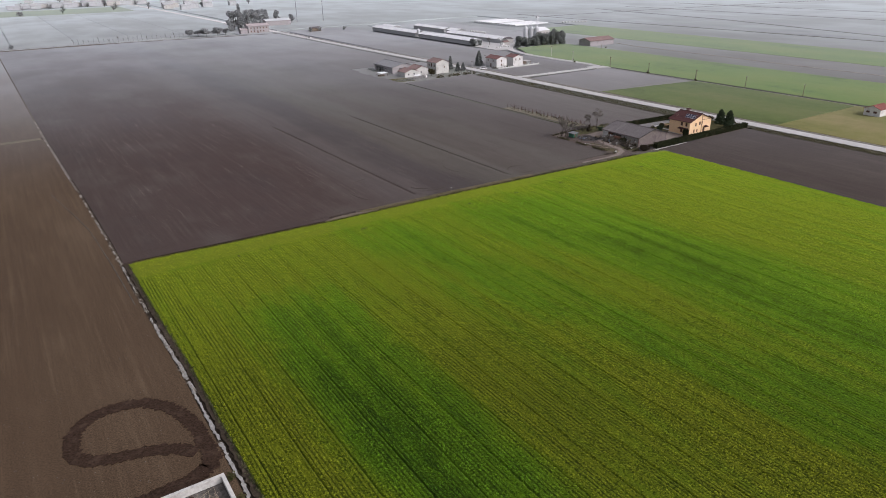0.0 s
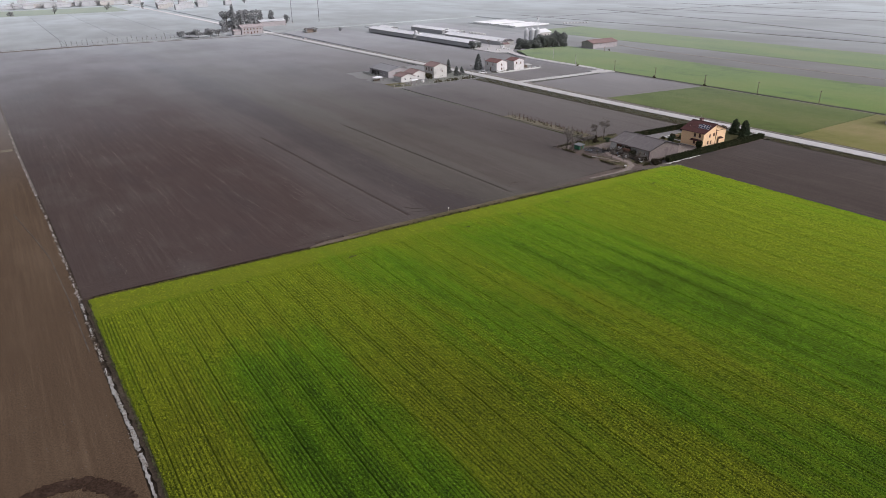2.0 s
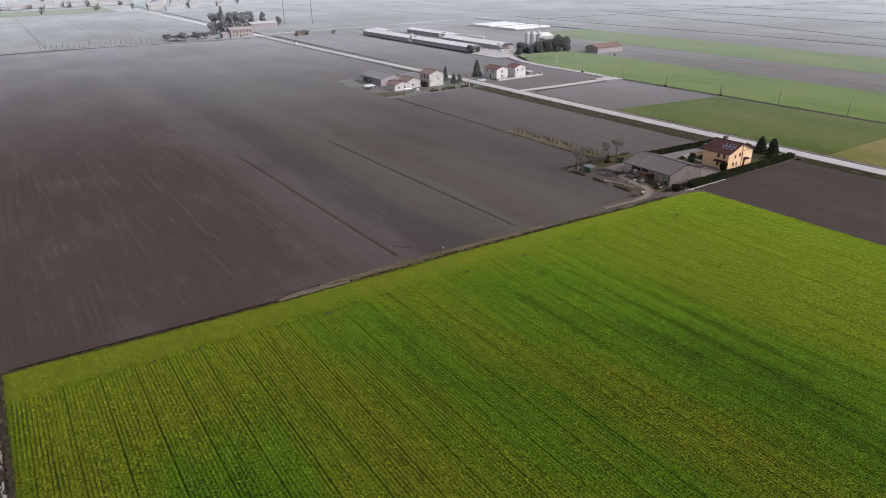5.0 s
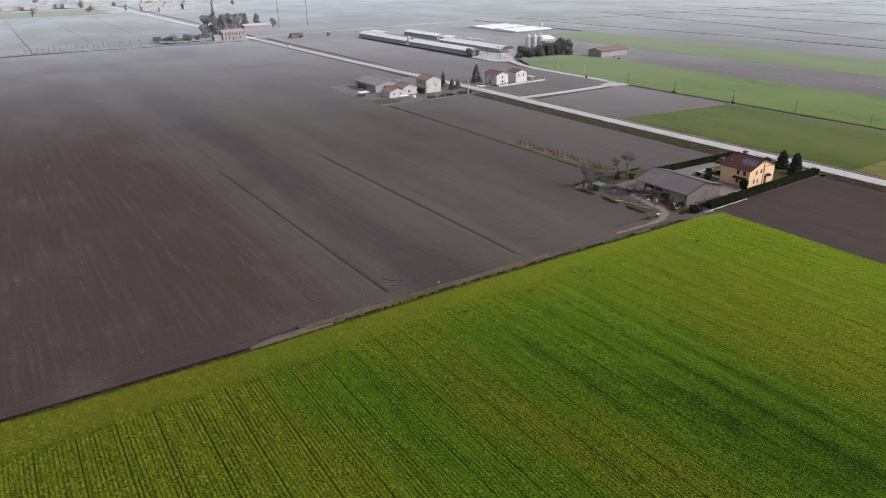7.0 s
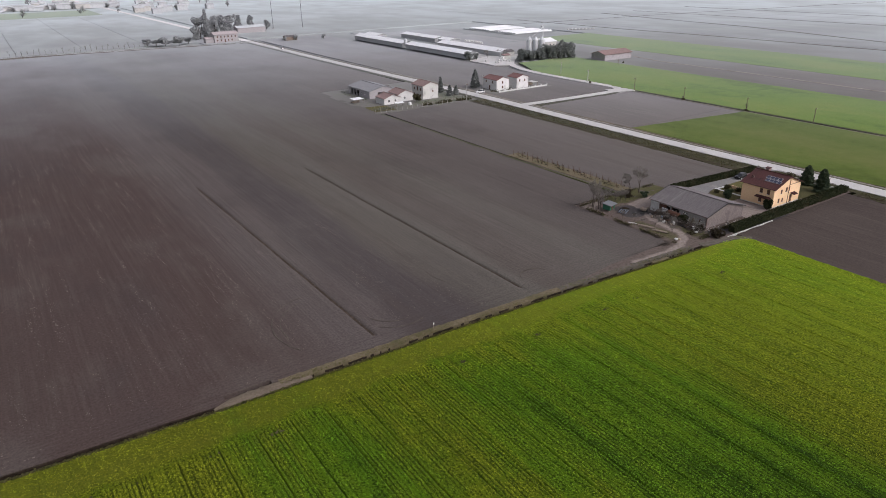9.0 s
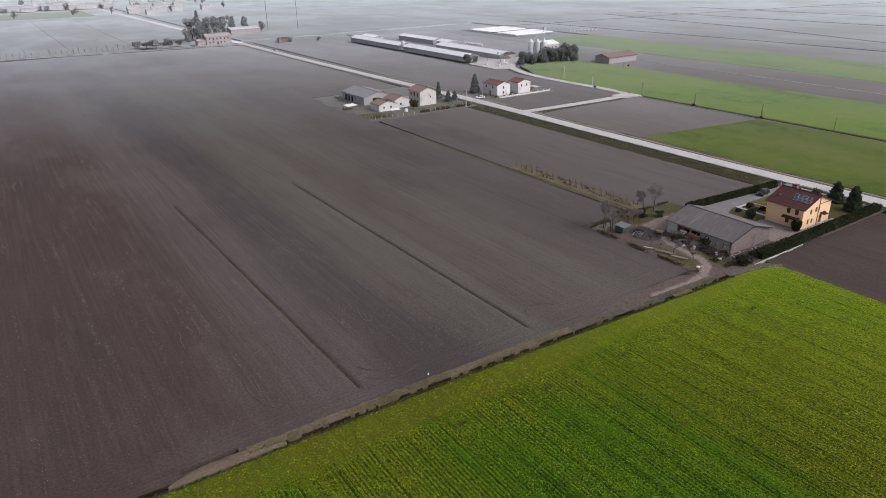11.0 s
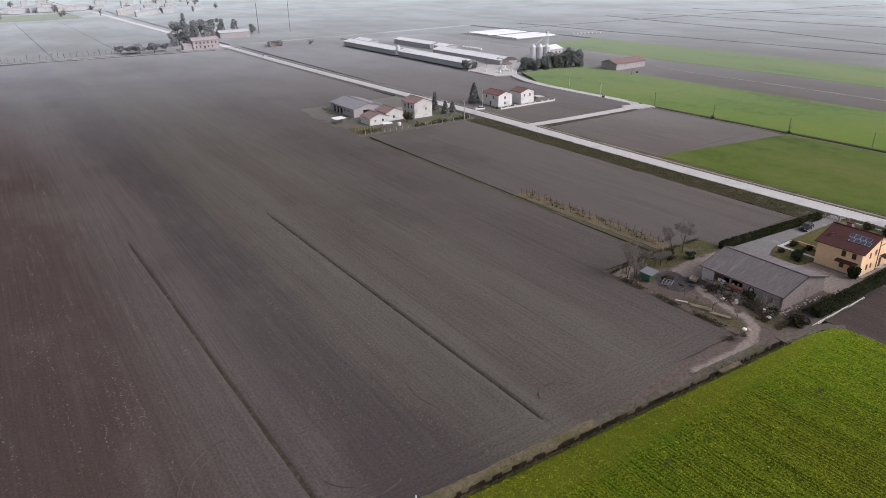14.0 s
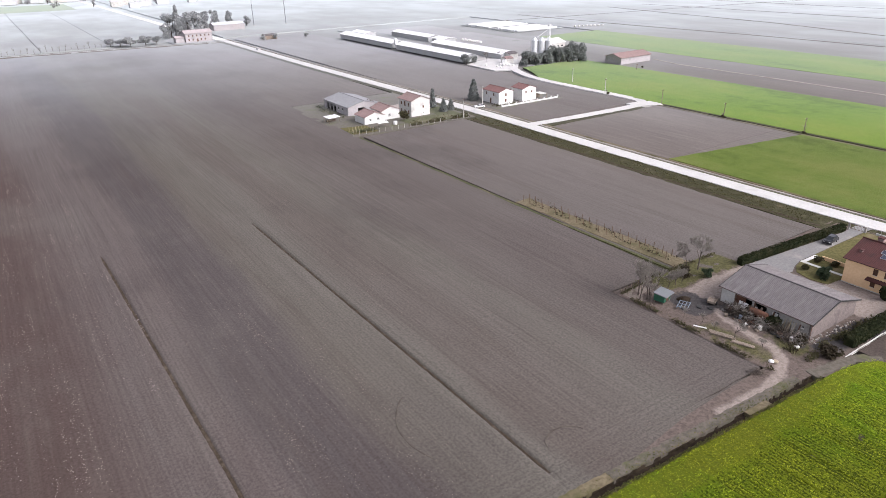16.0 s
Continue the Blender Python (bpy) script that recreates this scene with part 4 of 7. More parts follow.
def left_field(name, y0, y1, mat, label, seed):
    def sh(X, Y):
        return X + (along(Y, LEFT_DITCH) - np.where(Y > 150, 0.42, 0.65) - 13.7) * np.clip((X + 36) / 49.7, 0, 1), Y
    xs = np.concatenate([np.linspace(-420, -40, 30), np.linspace(-36, 13.7, 24)])
    ob = sheet(name, xs, np.linspace(y0, y1, 80), lambda X, Y: 0.035 * waves(X, Y, 0.7, seed), mat, sh)
    return ground_piece(ob, label, "field")


left_field("ploughed_field", -260, 292.6, M_SOIL_LEFT, "red-brown harrowed field with fine drawn lines", 21)
left_field("ploughed_field", 296.4, 642, M_SOIL_LEFT, "brown harrowed field beyond a grassy track", 22)
ground_piece(strip("field_track", [(-300, 291), (-60, 293), (8.4, 294.5)], -1.7, 1.7, 0.02, M_STRAW, 0.7, 4, 0.2), "dry-grass track between two ploughed fields", "track")

ground_piece(strip("wheel_line", [(5.0, 215), (8.7, 189.6), (10.3, 176.2), (11.4, 151), (12.0, 128)], -0.1, 0.1, 0.07, M_TYRE, 0.14, 2, 0.04), "faint pale wheel line across the soil", "wheel track")

# turning loop of a tractor in the left field
knots = ((12.2, 75.5), (12.1, 81), (11.4, 86.5), (9.4, 91.2), (6.6, 94.2), (3.0, 95.2), (0.0, 94.6), (-2.5, 92.2), (-3.4, 88.6), (-2.4, 85.2), (0.2, 83.6), (4.0, 82.6), (8.0, 80.8), (11.2, 77.6))
loop = []
for i in range(len(knots) - 1):
    p0, p1, p2, p3 = (Vector(knots[min(max(i + d, 0), len(knots) - 1)]) for d in (-1, 0, 1, 2))
    for k in range(4):
        t = k / 4
        loop.append(tuple(0.5 * (2 * p1 + (p2 - p0) * t + (2 * p0 - 5 * p1 + 4 * p2 - p3) * t * t + (3 * p1 - p0 - 3 * p2 + p3) * t ** 3)))
for run, z in ((loop[:27], 0.075), (loop[26:], 0.082)):
    ground_piece(strip("wheel_track", run, -1.1, 1.1, z, M_RUT, 0.1, 0.3, 0.3), "dark looped tractor track pressed into the soil", "wheel track")
ground_piece(strip("wheel_track", [(12.4, 77), (11.4, 74.5), (8.0, 73.0), (2, 72.6), (-8, 72.4)], -1.2, 1.3, 0.09, M_RUT, 0.1, 0.3, 0.3), "dark damp tractor track beside the pen", "wheel track")

# the road with its verges, the far-side gully and bank
ground_piece(strip("road", ROAD, -2.75, 2.75, 0.16, M_ROAD, 1.0, 12, 0.05), "pale narrow country road", "road")
ground_piece(strip("road", ROAD_FAR, -3.2, 3.2, 0.2, M_ROADFAR, 1.0, 20, 0.05), "pale road running on to the village, lightened for haze", "road")
def road_run(a, b):
    ys = [p[1] for p in ROAD]
    return [(float(np.interp(y, ys, [p[0] for p in ROAD])), y) for y in np.linspace(a, b, 14)]


for a, b, w in ((-700, 143, -8.0), (143, 174.6, -5.2), (174.6, 313.6, -11.4), (313.6, 642, -5.6)):
    ground_piece(strip("road_verge", road_run(a, b), w, -2.75, 0.04, M_VERGE, 0.8, 2.5, 0.4, 3), "rough grass verge beside the road", "verge")
for a, b, w in ((-60, 142, -7.2), (176, 312, -10.6)):
    ground_piece(strip("verge_ditch", road_run(a, b), w, w + 0.9, 0.055, M_BANK, 0.3, 2.5, 0.2, 6), "dark shallow ditch in the road verge", "ditch")
ground_piece(strip("road_verge", ROAD, 2.75, 3.6, 0.05, M_GRASS, 0.8, 7, 0.1, 4), "rough grass verge beside the road", "verge")
ground_piece(strip("road_ditch", ROAD, 3.6, 4.3, -0.25, M_BANK, 0.3, 12), "dark roadside gully", "ditch")
ground_piece(strip("roadside_bank", ROAD, 4.2, 4.95, 0.10, M_TRACK, 0.8, 4, 0.12, 5), "pale gravel ridge beside the road", "bank")
ground_piece(strip("road_ditch", ROAD, 4.95, 5.5, -0.1, M_BANK, 0.3, 8), "dark second gully beside the road", "ditch")
ground_piece(strip("roadside_bank", ROAD, 5.5, 6.5, 0.08, M_STRAW, 0.8, 4, 0.18, 6), "pale bank of dry grass by the road", "bank")

SIDE = ((237.2, 290.9), (252, 289.8), (268, 289.0), (286, 288.4), (294, 288.6), (299.5, 290.2), (302.8, 294.5), (303.6, 301), (303.4, 330), (303.6, 354), (306, 370), (310.5, 384), (318, 399), (327, 414), (334, 426))
ground_piece(strip("side_road", SIDE, -2.2, 2.2, 0.12, M_ROAD, 0.9, 3, 0.15), "pale gravel side road that turns to the farm", "road")
ground_piece(strip("side_road_verge", SIDE[:5], 2.2, 5.2, 0.0, M_VERGE, 0.8, 4, 0.3), "grass verge and gully beside the side road", "verge")
ground_piece(strip("road_corner", [(293, 287.5), (299.5, 286.6), (303.5, 283.5)], -6.5, 1.2, 0.08, M_ROAD, 0.9, 2, 0.1), "pale gravel corner where a field track leaves the side road", "road")

def verge_tufts(name, line, width, n, label, seed):
    """Low tussocks of dry and green grass scattered over a verge."""
    q = np.random.default_rng(seed)
    (xa, ya), (xb, yb) = line
    t = q.uniform(size=n)
    x, y = xa + (xb - xa) * t + q.uniform(-0.5, 0.5, n) * width, ya + (yb - ya) * t
    keep = q.uniform(size=n) < 0.5 + 0.5 * np.sin(y * 0.9) * np.sin(x * 1.3 + y * 0.23)
    pts = np.stack([x, y, 0.06 + 0.12 * q.uniform(size=n)], -1)[keep]
    v, f = leaf_quads(pts.tolist(), 0.2, seed)
    return tagged(data_part(name, v, f, M_TUSSOCK), label, "grass", kind="stuff")


# fields east of the road
field("ploughed_field", 243.2, 300.6, 231.5, 284, M_SOIL_PLOT, "grey-brown harrowed plot by the side road", 0.0, 0.04, 6, 31)
E_C = sheet("wheat_field", np.linspace(243.2, 300.6, 24), np.linspace(141.4, 231.0, 36), lambda X, Y: 0.12 + 0.05 * waves(X, Y, 0.8, 32), M_CROP_PLOT,
            lambda X, Y: (X, np.where(Y > 200, Y - (X - 246) * 0.15 * (Y - 200) / 31, Y)))
ground_piece(E_C, "fresh green crop plot beside the road", "field")
field("ploughed_field", 243.2, 300.6, 222, 231.6, M_SOIL_PLOT, "wedge of bare soil at the edge of the green plot", -0.05, 0.02, 5, 33)
field("meadow", 243.2, 300.6, 20, 140.8, M_MEADOW, "pale yellow-green meadow of old grass", 0.08, 0.05, 5, 34)
field("ploughed_field", 243.2, 300.6, -260, 19, M_SOIL_DARK, "bare brown plot beside the road", 0, 0.04, 8, 35)
field("ploughed_field", 241.6, 300.4, 294, 640, M_SOIL, "large brown field behind the white houses", 0, 0.04, 7, 36)
ground_piece(strip("track_bank", [(301.9, -260), (302.2, 160), (302.4, 284)], -1.4, -0.3, 0.06, M_STRAW, 0.7, 5, 0.2), "pale grassy bank of a field ditch", "bank")
ground_piece(strip("track_ditch", [(301.9, -260), (302.2, 160), (302.4, 284)], -0.3, 0.9, -0.4, M_MUD, 0.3, 8), "dark field ditch lined with rough grass", "ditch")
ground_piece(strip("track_bank", [(301.9, -260), (302.2, 160), (302.4, 284)], 0.9, 2.4, 0.05, M_VERGE, 0.7, 5, 0.25), "rough grass bank of a field ditch", "bank")
field("wheat_field", 304.6, 365, -260, 300, M_CROP_FAR, "long strip of bright green wheat", 0.12, 0.05, 6, 37)
ob = sheet("wheat_field", np.linspace(306.0, 365, 20), np.linspace(300, 392, 24), lambda X, Y: 0.12 + 0.04 * waves(X, Y, 0.7, 38), M_CROP_FAR,
           lambda X, Y: (np.where(X < 340, np.maximum(X, 306 + np.clip((Y - 362), 0, 40) * 0.62 * (365 - X) / 59), X), Y))
ground_piece(ob, "end of the green wheat strip by the farm road", "field")
field("ploughed_field", 365, 420, -260, 440, M_SOIL_FAR, "brown field with a pale worn track", 0, 0.04, 8, 39)
ground_piece(strip("field_track", [(387, -260), (388, 200), (390.6, 285), (391.6, 345), (393.5, 352), (396.5, 366)], -0.7, 0.7, 0.09, M_TRACK, 0.2, 5, 0.25), "pale worn track across the brown field", "track")
field("wheat_field", -60, 190, 1105, 1240, M_CROP_FAR, "distant green field before the village", 0.1, 0.03, 20, 44)
field("wheat_field", 420, 480, -260, 492, M_CROP_FAR, "long far strip of green wheat", 0.12, 0.04, 9, 40)
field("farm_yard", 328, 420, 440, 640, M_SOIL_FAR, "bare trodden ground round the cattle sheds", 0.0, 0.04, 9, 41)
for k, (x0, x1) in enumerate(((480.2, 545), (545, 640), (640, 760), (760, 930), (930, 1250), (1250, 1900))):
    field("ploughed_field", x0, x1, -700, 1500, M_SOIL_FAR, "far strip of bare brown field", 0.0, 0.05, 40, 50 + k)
for run in ([(524.0, 640), (526.8, 503.6), (534.9, 400), (537.8, 311), (541, 200), (546, -300)], [(650, 640), (635.7, 554), (619.7, 431), (589.3, 319), (560, 200)], [(704, 640), (706.3, 550), (709.9, 375), (715, -300)], [(800, 640), (812, 100)],
            [(470, 604), (546, 593.7), (693, 576), (797, 557), (1010, 514), (1500, 420)]):
    ground_piece(strip("field_ditch", run, -0.7, 0.7, 0.14, M_BANKFAR, 0.4, 20, 0.15), "dark ditch between far brown fields", "ditch")
ground_piece(strip("field_edge", [(545.6, -700), (545.6, 1500)], -0.5, 0.5, 0.12, M_GRASS, 0.5, 30, 0.1), "dark grassy edge between far fields", "field edge")
ground_piece(strip("field_edge", [(760.6, -700), (760.6, 1500)], -0.6, 0.6, 0.12, M_GRASS, 0.5, 30, 0.1), "dark grassy edge between far fields", "field edge")

# across the far cross road: fields towards the village
FAR_LANE = ((-700, 665), (-200, 655), (6, 650), (68, 653), (123, 644), (180, 638), (229, 630))
ground_piece(strip("farm_lane", FAR_LANE, -1.5, 1.5, 0.1, M_STRAW, 0.8, 12, 0.2), "narrow pale lane with grassy edges", "lane")
ground_piece(strip("lane_verge", FAR_LANE, 1.5, 6.0, 0.03, M_BANKFAR, 0.8, 8, 0.5), "dark earthy verge of the lane", "verge")
ground_piece(strip("lane_verge", FAR_LANE, -4.0, -1.5, 0.03, M_BANKFAR, 0.8, 8, 0.5), "dark earthy verge of the lane", "verge")
for k, (x0, x1) in enumerate(((-700, 15), (15.6, 64), (64.6, 111), (111.6, 157), (157.6, 222))):
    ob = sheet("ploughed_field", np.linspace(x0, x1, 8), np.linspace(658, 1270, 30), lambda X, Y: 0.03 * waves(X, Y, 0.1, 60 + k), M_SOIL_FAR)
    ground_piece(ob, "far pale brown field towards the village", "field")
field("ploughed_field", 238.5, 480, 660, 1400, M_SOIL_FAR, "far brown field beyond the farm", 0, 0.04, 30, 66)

# ---- buildings ----
def wall_cells(bm, length, height, holes, thick, m):
    """A wall along x, outer face at y = 0, with openings (u0, u1, z0, z1) cut through."""
    us = sorted({0.0, length, *[h[0] for h in holes], *[h[1] for h in holes]})
    zs = sorted({0.0, height, *[h[2] for h in holes], *[h[3] for h in holes]})
    for a, b in zip(us, us[1:]):
        for c, d in zip(zs, zs[1:]):
            u, z = (a + b) / 2, (c + d) / 2
            if not any(h[0] < u < h[1] and h[2] < z < h[3] for h in holes):
                box(bm, a, b, 0, thick, c, d, m)


def gable(bm, length, base, rise, thick, m):
    v = [bm.verts.new(m @ Vector(p)) for p in ((0, 0, base), (length, 0, base), (length / 2, 0, base + rise), (0, thick, base), (length, thick, base), (length / 2, thick, base + rise))]
    for f in ((0, 1, 2), (5, 4, 3), (0, 3, 4, 1), (1, 4, 5, 2), (2, 5, 3, 0)):
        bm.faces.new([v[i] for i in f])


def roof_slope(run, length, t, wave, step):
    """A ribbed roof plane: x from 0 (eave) to run (ridge), y along the eave; ribs run up the slope."""
    n = max(2, int(length / step))
    verts, faces = [], []
    for j in range(n + 1):
        y = length * j / n
        z = wave if j % 2 else 0.0
        verts += [(0, y, z), (run, y, z), (0, y, -t), (run, y, -t)]
    for j in range(n):
        a, b = 4 * j, 4 * j + 4
        faces += [(a, a + 1, b + 1, b), (a + 2, b + 2, b + 3, a + 3), (a, b, b + 2, a + 2), (a + 1, a + 3, b + 3, b + 1)]
    e = 4 * n
    faces += [(0, 2, 3, 1), (e, e + 1, e + 3, e + 2)]
    return verts, faces


def window(parent, u, z, w, h, m, shutters=None, pane=None, frame_mat=None, sill=True):
    """A window set into an opening of a wall whose frame of reference is m."""
    fm = frame_mat or M_BROWN
    bm = bmesh.new()
    t = 0.06
    for a in ((u, u + t, z, z + h), (u + w - t, u + w, z, z + h), (u + t, u + w - t, z, z + t), (u + t, u + w - t, z + h - t, z + h), (u + w / 2 - 0.03, u + w / 2 + 0.03, z + t, z + h - t)):
        box(bm, a[0], a[1], 0.10, 0.16, a[2], a[3], m)
    win = part("window", bm, fm, parent)
    part("pane", boxed(u + t, u + w - t, 0.125, 0.135, z + t, z + h - t, m=m), pane or M_GLASS, win)
    if sill:
        part("sill", boxed(u - 0.08, u + w + 0.08, -0.06, 0.1, z - 0.07, z - 0.002, m=m), M_CONC, win)
    if shutters == "closed":
        bm = bmesh.new()
        for a, b in ((u, u + w / 2 - 0.01), (u + w / 2 + 0.01, u + w)):
            box(bm, a, b, 0.03, 0.07, z, z + h, m)
            for k in range(int(h / 0.12)):
                box(bm, a + 0.05, b - 0.05, 0.015, 0.03, z + 0.04 + k * 0.12, z + 0.11 + k * 0.12, m)
        part("shutter", bm, M_BROWN, win)
    elif shutters == "open":
        for a, b in ((u - w / 2 - 0.03, u - 0.03), (u + w + 0.03, u + w * 1.5 + 0.03)):
            part("shutter", boxed(a, b, -0.05, -0.008, z, z + h, m=m), M_BROWN, win)
    return win


def building(name, label, category, x0, x1, y0, y1, eave, rise, wall, roof, overhang=0.4, ridge="y", wave=0.05, step=0.3, openings=None,
             group="", base_mat=None, shutters="closed", rz=0, frame_mat=None):
    """A gabled building. openings: face (w, s, e, n) -> list of (kind, u0, z0, w, h); u runs left to right seen from outside."""
    root = thing(name, label, category, ((x0 + x1) / 2, (y0 + y1) / 2, 0), rz, group)
    lx, ly, t = x1 - x0, y1 - y0, 0.3
    hx, hy = lx / 2, ly / 2
    openings = openings or {}
    faces = {
        "s": (pose(-hx, -hy, 0), lx),
        "e": (pose(hx, -hy, 0, 0, 0, 90), ly),
        "n": (pose(hx, hy, 0, 0, 0, 180), lx),
        "w": (pose(-hx, hy, 0, 0, 0, -90), ly),
    }
    for f, (m, length) in faces.items():
        bm = bmesh.new()
        o = openings.get(f, [])
        cut = t if f in "ew" else 0.0
        m2 = m if f in "sn" else m @ pose(t, 0, 0)
        span = length if f in "sn" else length - 2 * t
        wall_cells(bm, span, eave, [(a[1] - cut, a[1] - cut + a[3], a[2], a[2] + a[4]) for a in o], t, m2)
        bmesh.ops.remove_doubles(bm, verts=bm.verts, dist=0.0005)
        if (ridge == "y") == (f in "sn"):
            gable(bm, length, eave, rise, t, m)
        w = part("wall", bm, wall, root)
        for kind, u, z, ww, hh in o:
            if kind == "window":
                window(w, u, z, ww, hh, m, shutters, frame_mat=frame_mat)
            elif kind == "plain":
                window(w, u, z, ww, hh, m, None, frame_mat=frame_mat or M_WHITE)
            elif kind == "door":
                d = part("door", boxed(u, u + ww, 0.08, 0.14, z, z + hh, m=m), M_BROWN, w)
                part("door_handle", boxed(u + ww - 0.16, u + ww - 0.06, 0.04, 0.08, z + 1.0, z + 1.06, m=m), M_STEEL, d)
            elif kind == "bay":
                # near-black floor paints the unlit inside of the bay
                part("bay_floor", boxed(u, u + ww, 0.3, 5.0, 0.006, 0.05, m=m), M_DARK, w)
    run_half, along_len = (hx, ly) if ridge == "y" else (hy, lx)
    slope = math.hypot(run_half, rise)
    ang = math.degrees(math.atan2(rise, run_half))
    ext = overhang / math.cos(math.radians(ang))
    verts, fcs = roof_slope(slope + ext, along_len + 2 * overhang, 0.14, wave, step)
    for side in (0, 1):
        r = data_part("roof_slope", verts, fcs, roof, root)
        turn = pose(0, 0, 0, 0, 0, 180 * side + (0 if ridge == "y" else 90))
        r.matrix_basis = turn @ pose(-run_half - overhang, -along_len / 2 - overhang, eave - overhang * math.tan(math.radians(ang)) + 0.16) @ pose(0, 0, 0, 0, -ang, 0)
    bm = bmesh.new()
    a, b = (0, -along_len / 2 - overhang, eave + rise + 0.19), (0, along_len / 2 + overhang, eave + rise + 0.19)
    rod(bm, a, b, 0.15, 0.15, 8)
    rc = part("ridge_cap", bm, roof, root)
    if ridge == "x":
        rc.matrix_basis = pose(0, 0, 0, 0, 0, 90)
    return root


def chimney(parent, x, y, z0, z1, mat, s=0.35):
    c = part("chimney", boxed(x - s, x + s, y - s, y + s, z0, z1), mat, parent)
    part("chimney_cap", boxed(x - s - 0.1, x + s + 0.1, y - s - 0.1, y + s + 0.1, z1, z1 + 0.12), M_TILE, c)


def gutter(parent, x, ya, yb, z, down_y):
    bm = bmesh.new()
    rod(bm, (x, ya, z), (x, yb, z), 0.07, 0.07, 6)
    part("gutter", bm, M_BROWN, parent)
    bm = bmesh.new()
    rod(bm, (x + 0.28, down_y, 0.05), (x + 0.28, down_y, z), 0.06, 0.06, 6)
    part("downpipe", bm, M_BROWN, parent)


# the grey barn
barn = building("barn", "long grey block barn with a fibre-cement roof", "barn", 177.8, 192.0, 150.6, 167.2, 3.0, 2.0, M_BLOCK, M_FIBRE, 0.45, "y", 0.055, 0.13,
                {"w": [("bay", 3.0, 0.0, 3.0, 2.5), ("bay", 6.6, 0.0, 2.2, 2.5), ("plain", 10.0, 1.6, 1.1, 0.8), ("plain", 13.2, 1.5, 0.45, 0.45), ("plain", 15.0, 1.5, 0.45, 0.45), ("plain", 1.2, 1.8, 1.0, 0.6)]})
# the south gable gets a darker material than the other walls
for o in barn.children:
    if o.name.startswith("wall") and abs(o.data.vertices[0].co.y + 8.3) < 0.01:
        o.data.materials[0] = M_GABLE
for f in (-8.78, 8.66):
    for sg in (-1, 1):
        bm = bmesh.new()
        q = [bm.verts.new((sg * x, f + d, z)) for d in (0, 0.1) for x, z in ((7.6, 2.86), (0, 5.02), (0, 5.24), (7.6, 3.08))]
        for ids in ((0, 1, 2, 3), (7, 6, 5, 4), (0, 4, 5, 1), (1, 5, 6, 2), (2, 6, 7, 3), (3, 7, 4, 0)):
            bm.faces.new([q[i] for i in ids])
        part("barge_board", bm, M_RUBBER, barn, "dark barge board")
gutter(barn, -7.5, -8.7, 8.7, 2.98, -8.45)

# the peach house
house = building("farmhouse", "two-storey peach-coloured farmhouse with dark red tiled roof", "house", 203.2, 215.0, 149.6, 158.6, 5.0, 2.3, M_YELLOW, M_TILE, 0.5, "y", 0.035, 0.16,
                 {"w": [("window", 5.0, 3.3, 0.85, 1.25), ("window", 7.0, 3.3, 0.85, 1.25), ("window", 5.0, 0.9, 0.85, 1.2), ("window", 7.0, 0.9, 0.85, 1.2)],
                  "s": [("window", 2.9, 3.2, 0.8, 1.2), ("window", 5.0, 3.4, 0.9, 1.2), ("window", 2.2, 0.9, 0.8, 1.2), ("window", 3.9, 0.9, 0.7, 1.1), ("door", 7.4, 0.05, 1.1, 2.2), ("window", 6.5, 3.4, 0.5, 1.2)]})
chimney(house, 0.8, 2.0, 6.2, 8.1, M_TILE2, 0.5)
chimney(house, -3.6, 3.2, 5.4, 6.4, M_TILE2, 0.25)
gutter(house, -6.05, -4.9, 4.9, 4.95, -4.35)

# white sheds and the rest of the far farm
for x0, x1, y0, y1 in ((306, 316, 510, 588), (306, 316, 428, 504)):
    building("cattle_shed", "long low shed with a pale metal roof", "shed", x0, x1, y0, y1, 3.2, 1.5, M_SHEDWALL, M_SHEET, 0.5, "y", 0.04, 0.8, group="cattle sheds")
building("cattle_shed", "long low shed with a white metal roof", "shed", 330, 341, 423, 498, 3.0, 1.6, M_SHEDWALL, M_SHEET, 0.5, "y", 0.04, 0.8, group="cattle sheds")
building("field_barn", "brick field barn with a red roof greyed for haze", "barn", 367, 391, 364, 375.5, 3.6, 1.7, M_HAZEWALL, M_TILE2, 0.6, "x", 0.05, 0.4)
building("grey_shed", "pale farm shed with a blue-grey sheet roof", "shed", 191.5, 206, 346, 368, 3.4, 1.8, M_HAZEWALL, M_BLUEROOF, 0.4, "y", 0.05, 0.2,
         {"w": [("bay", 2.5 + 3.2 * k, 0.0, 2.4, 2.6) for k in range(3)] + [("plain", 13.0, 1.4, 1.2, 1.0), ("plain", 16.5, 1.4, 1.2, 1.0)], "s": [("bay", 4.5, 0.0, 3.0, 2.7)]})
building("cottage", "low white cottage with a faded red roof greyed for haze", "cottage", 190, 198.5, 329, 337, 2.7, 1.5, M_PLASTER, M_TILE2, 0.35, "y", 0.05, 0.25, {"s": [("plain", 2.0, 1.0, 0.9, 1.0), ("plain", 5.4, 1.0, 0.9, 1.0)]})
building("farmhouse", "two-storey cream farmhouse with a red tiled roof", "house", 210.6, 219.2, 329, 338.6, 6.1, 1.6, M_PLASTER2, M_TILE2, 0.4, "y", 0.05, 0.25,
         {"w": [("window", 1.6, 3.8, 1.0, 1.3), ("window", 4.2, 3.6, 1.1, 2.0), ("window", 7.0, 3.8, 1.0, 1.3), ("window", 1.6, 1.0, 1.0, 1.3), ("door", 4.2, 0.05, 1.1, 2.1), ("window", 7.0, 1.0, 1.0, 1.3)], "s": [("window", 5.2, 3.0, 0.7, 0.9), ("plain", 5.4, 0.8, 0.5, 0.5)]})
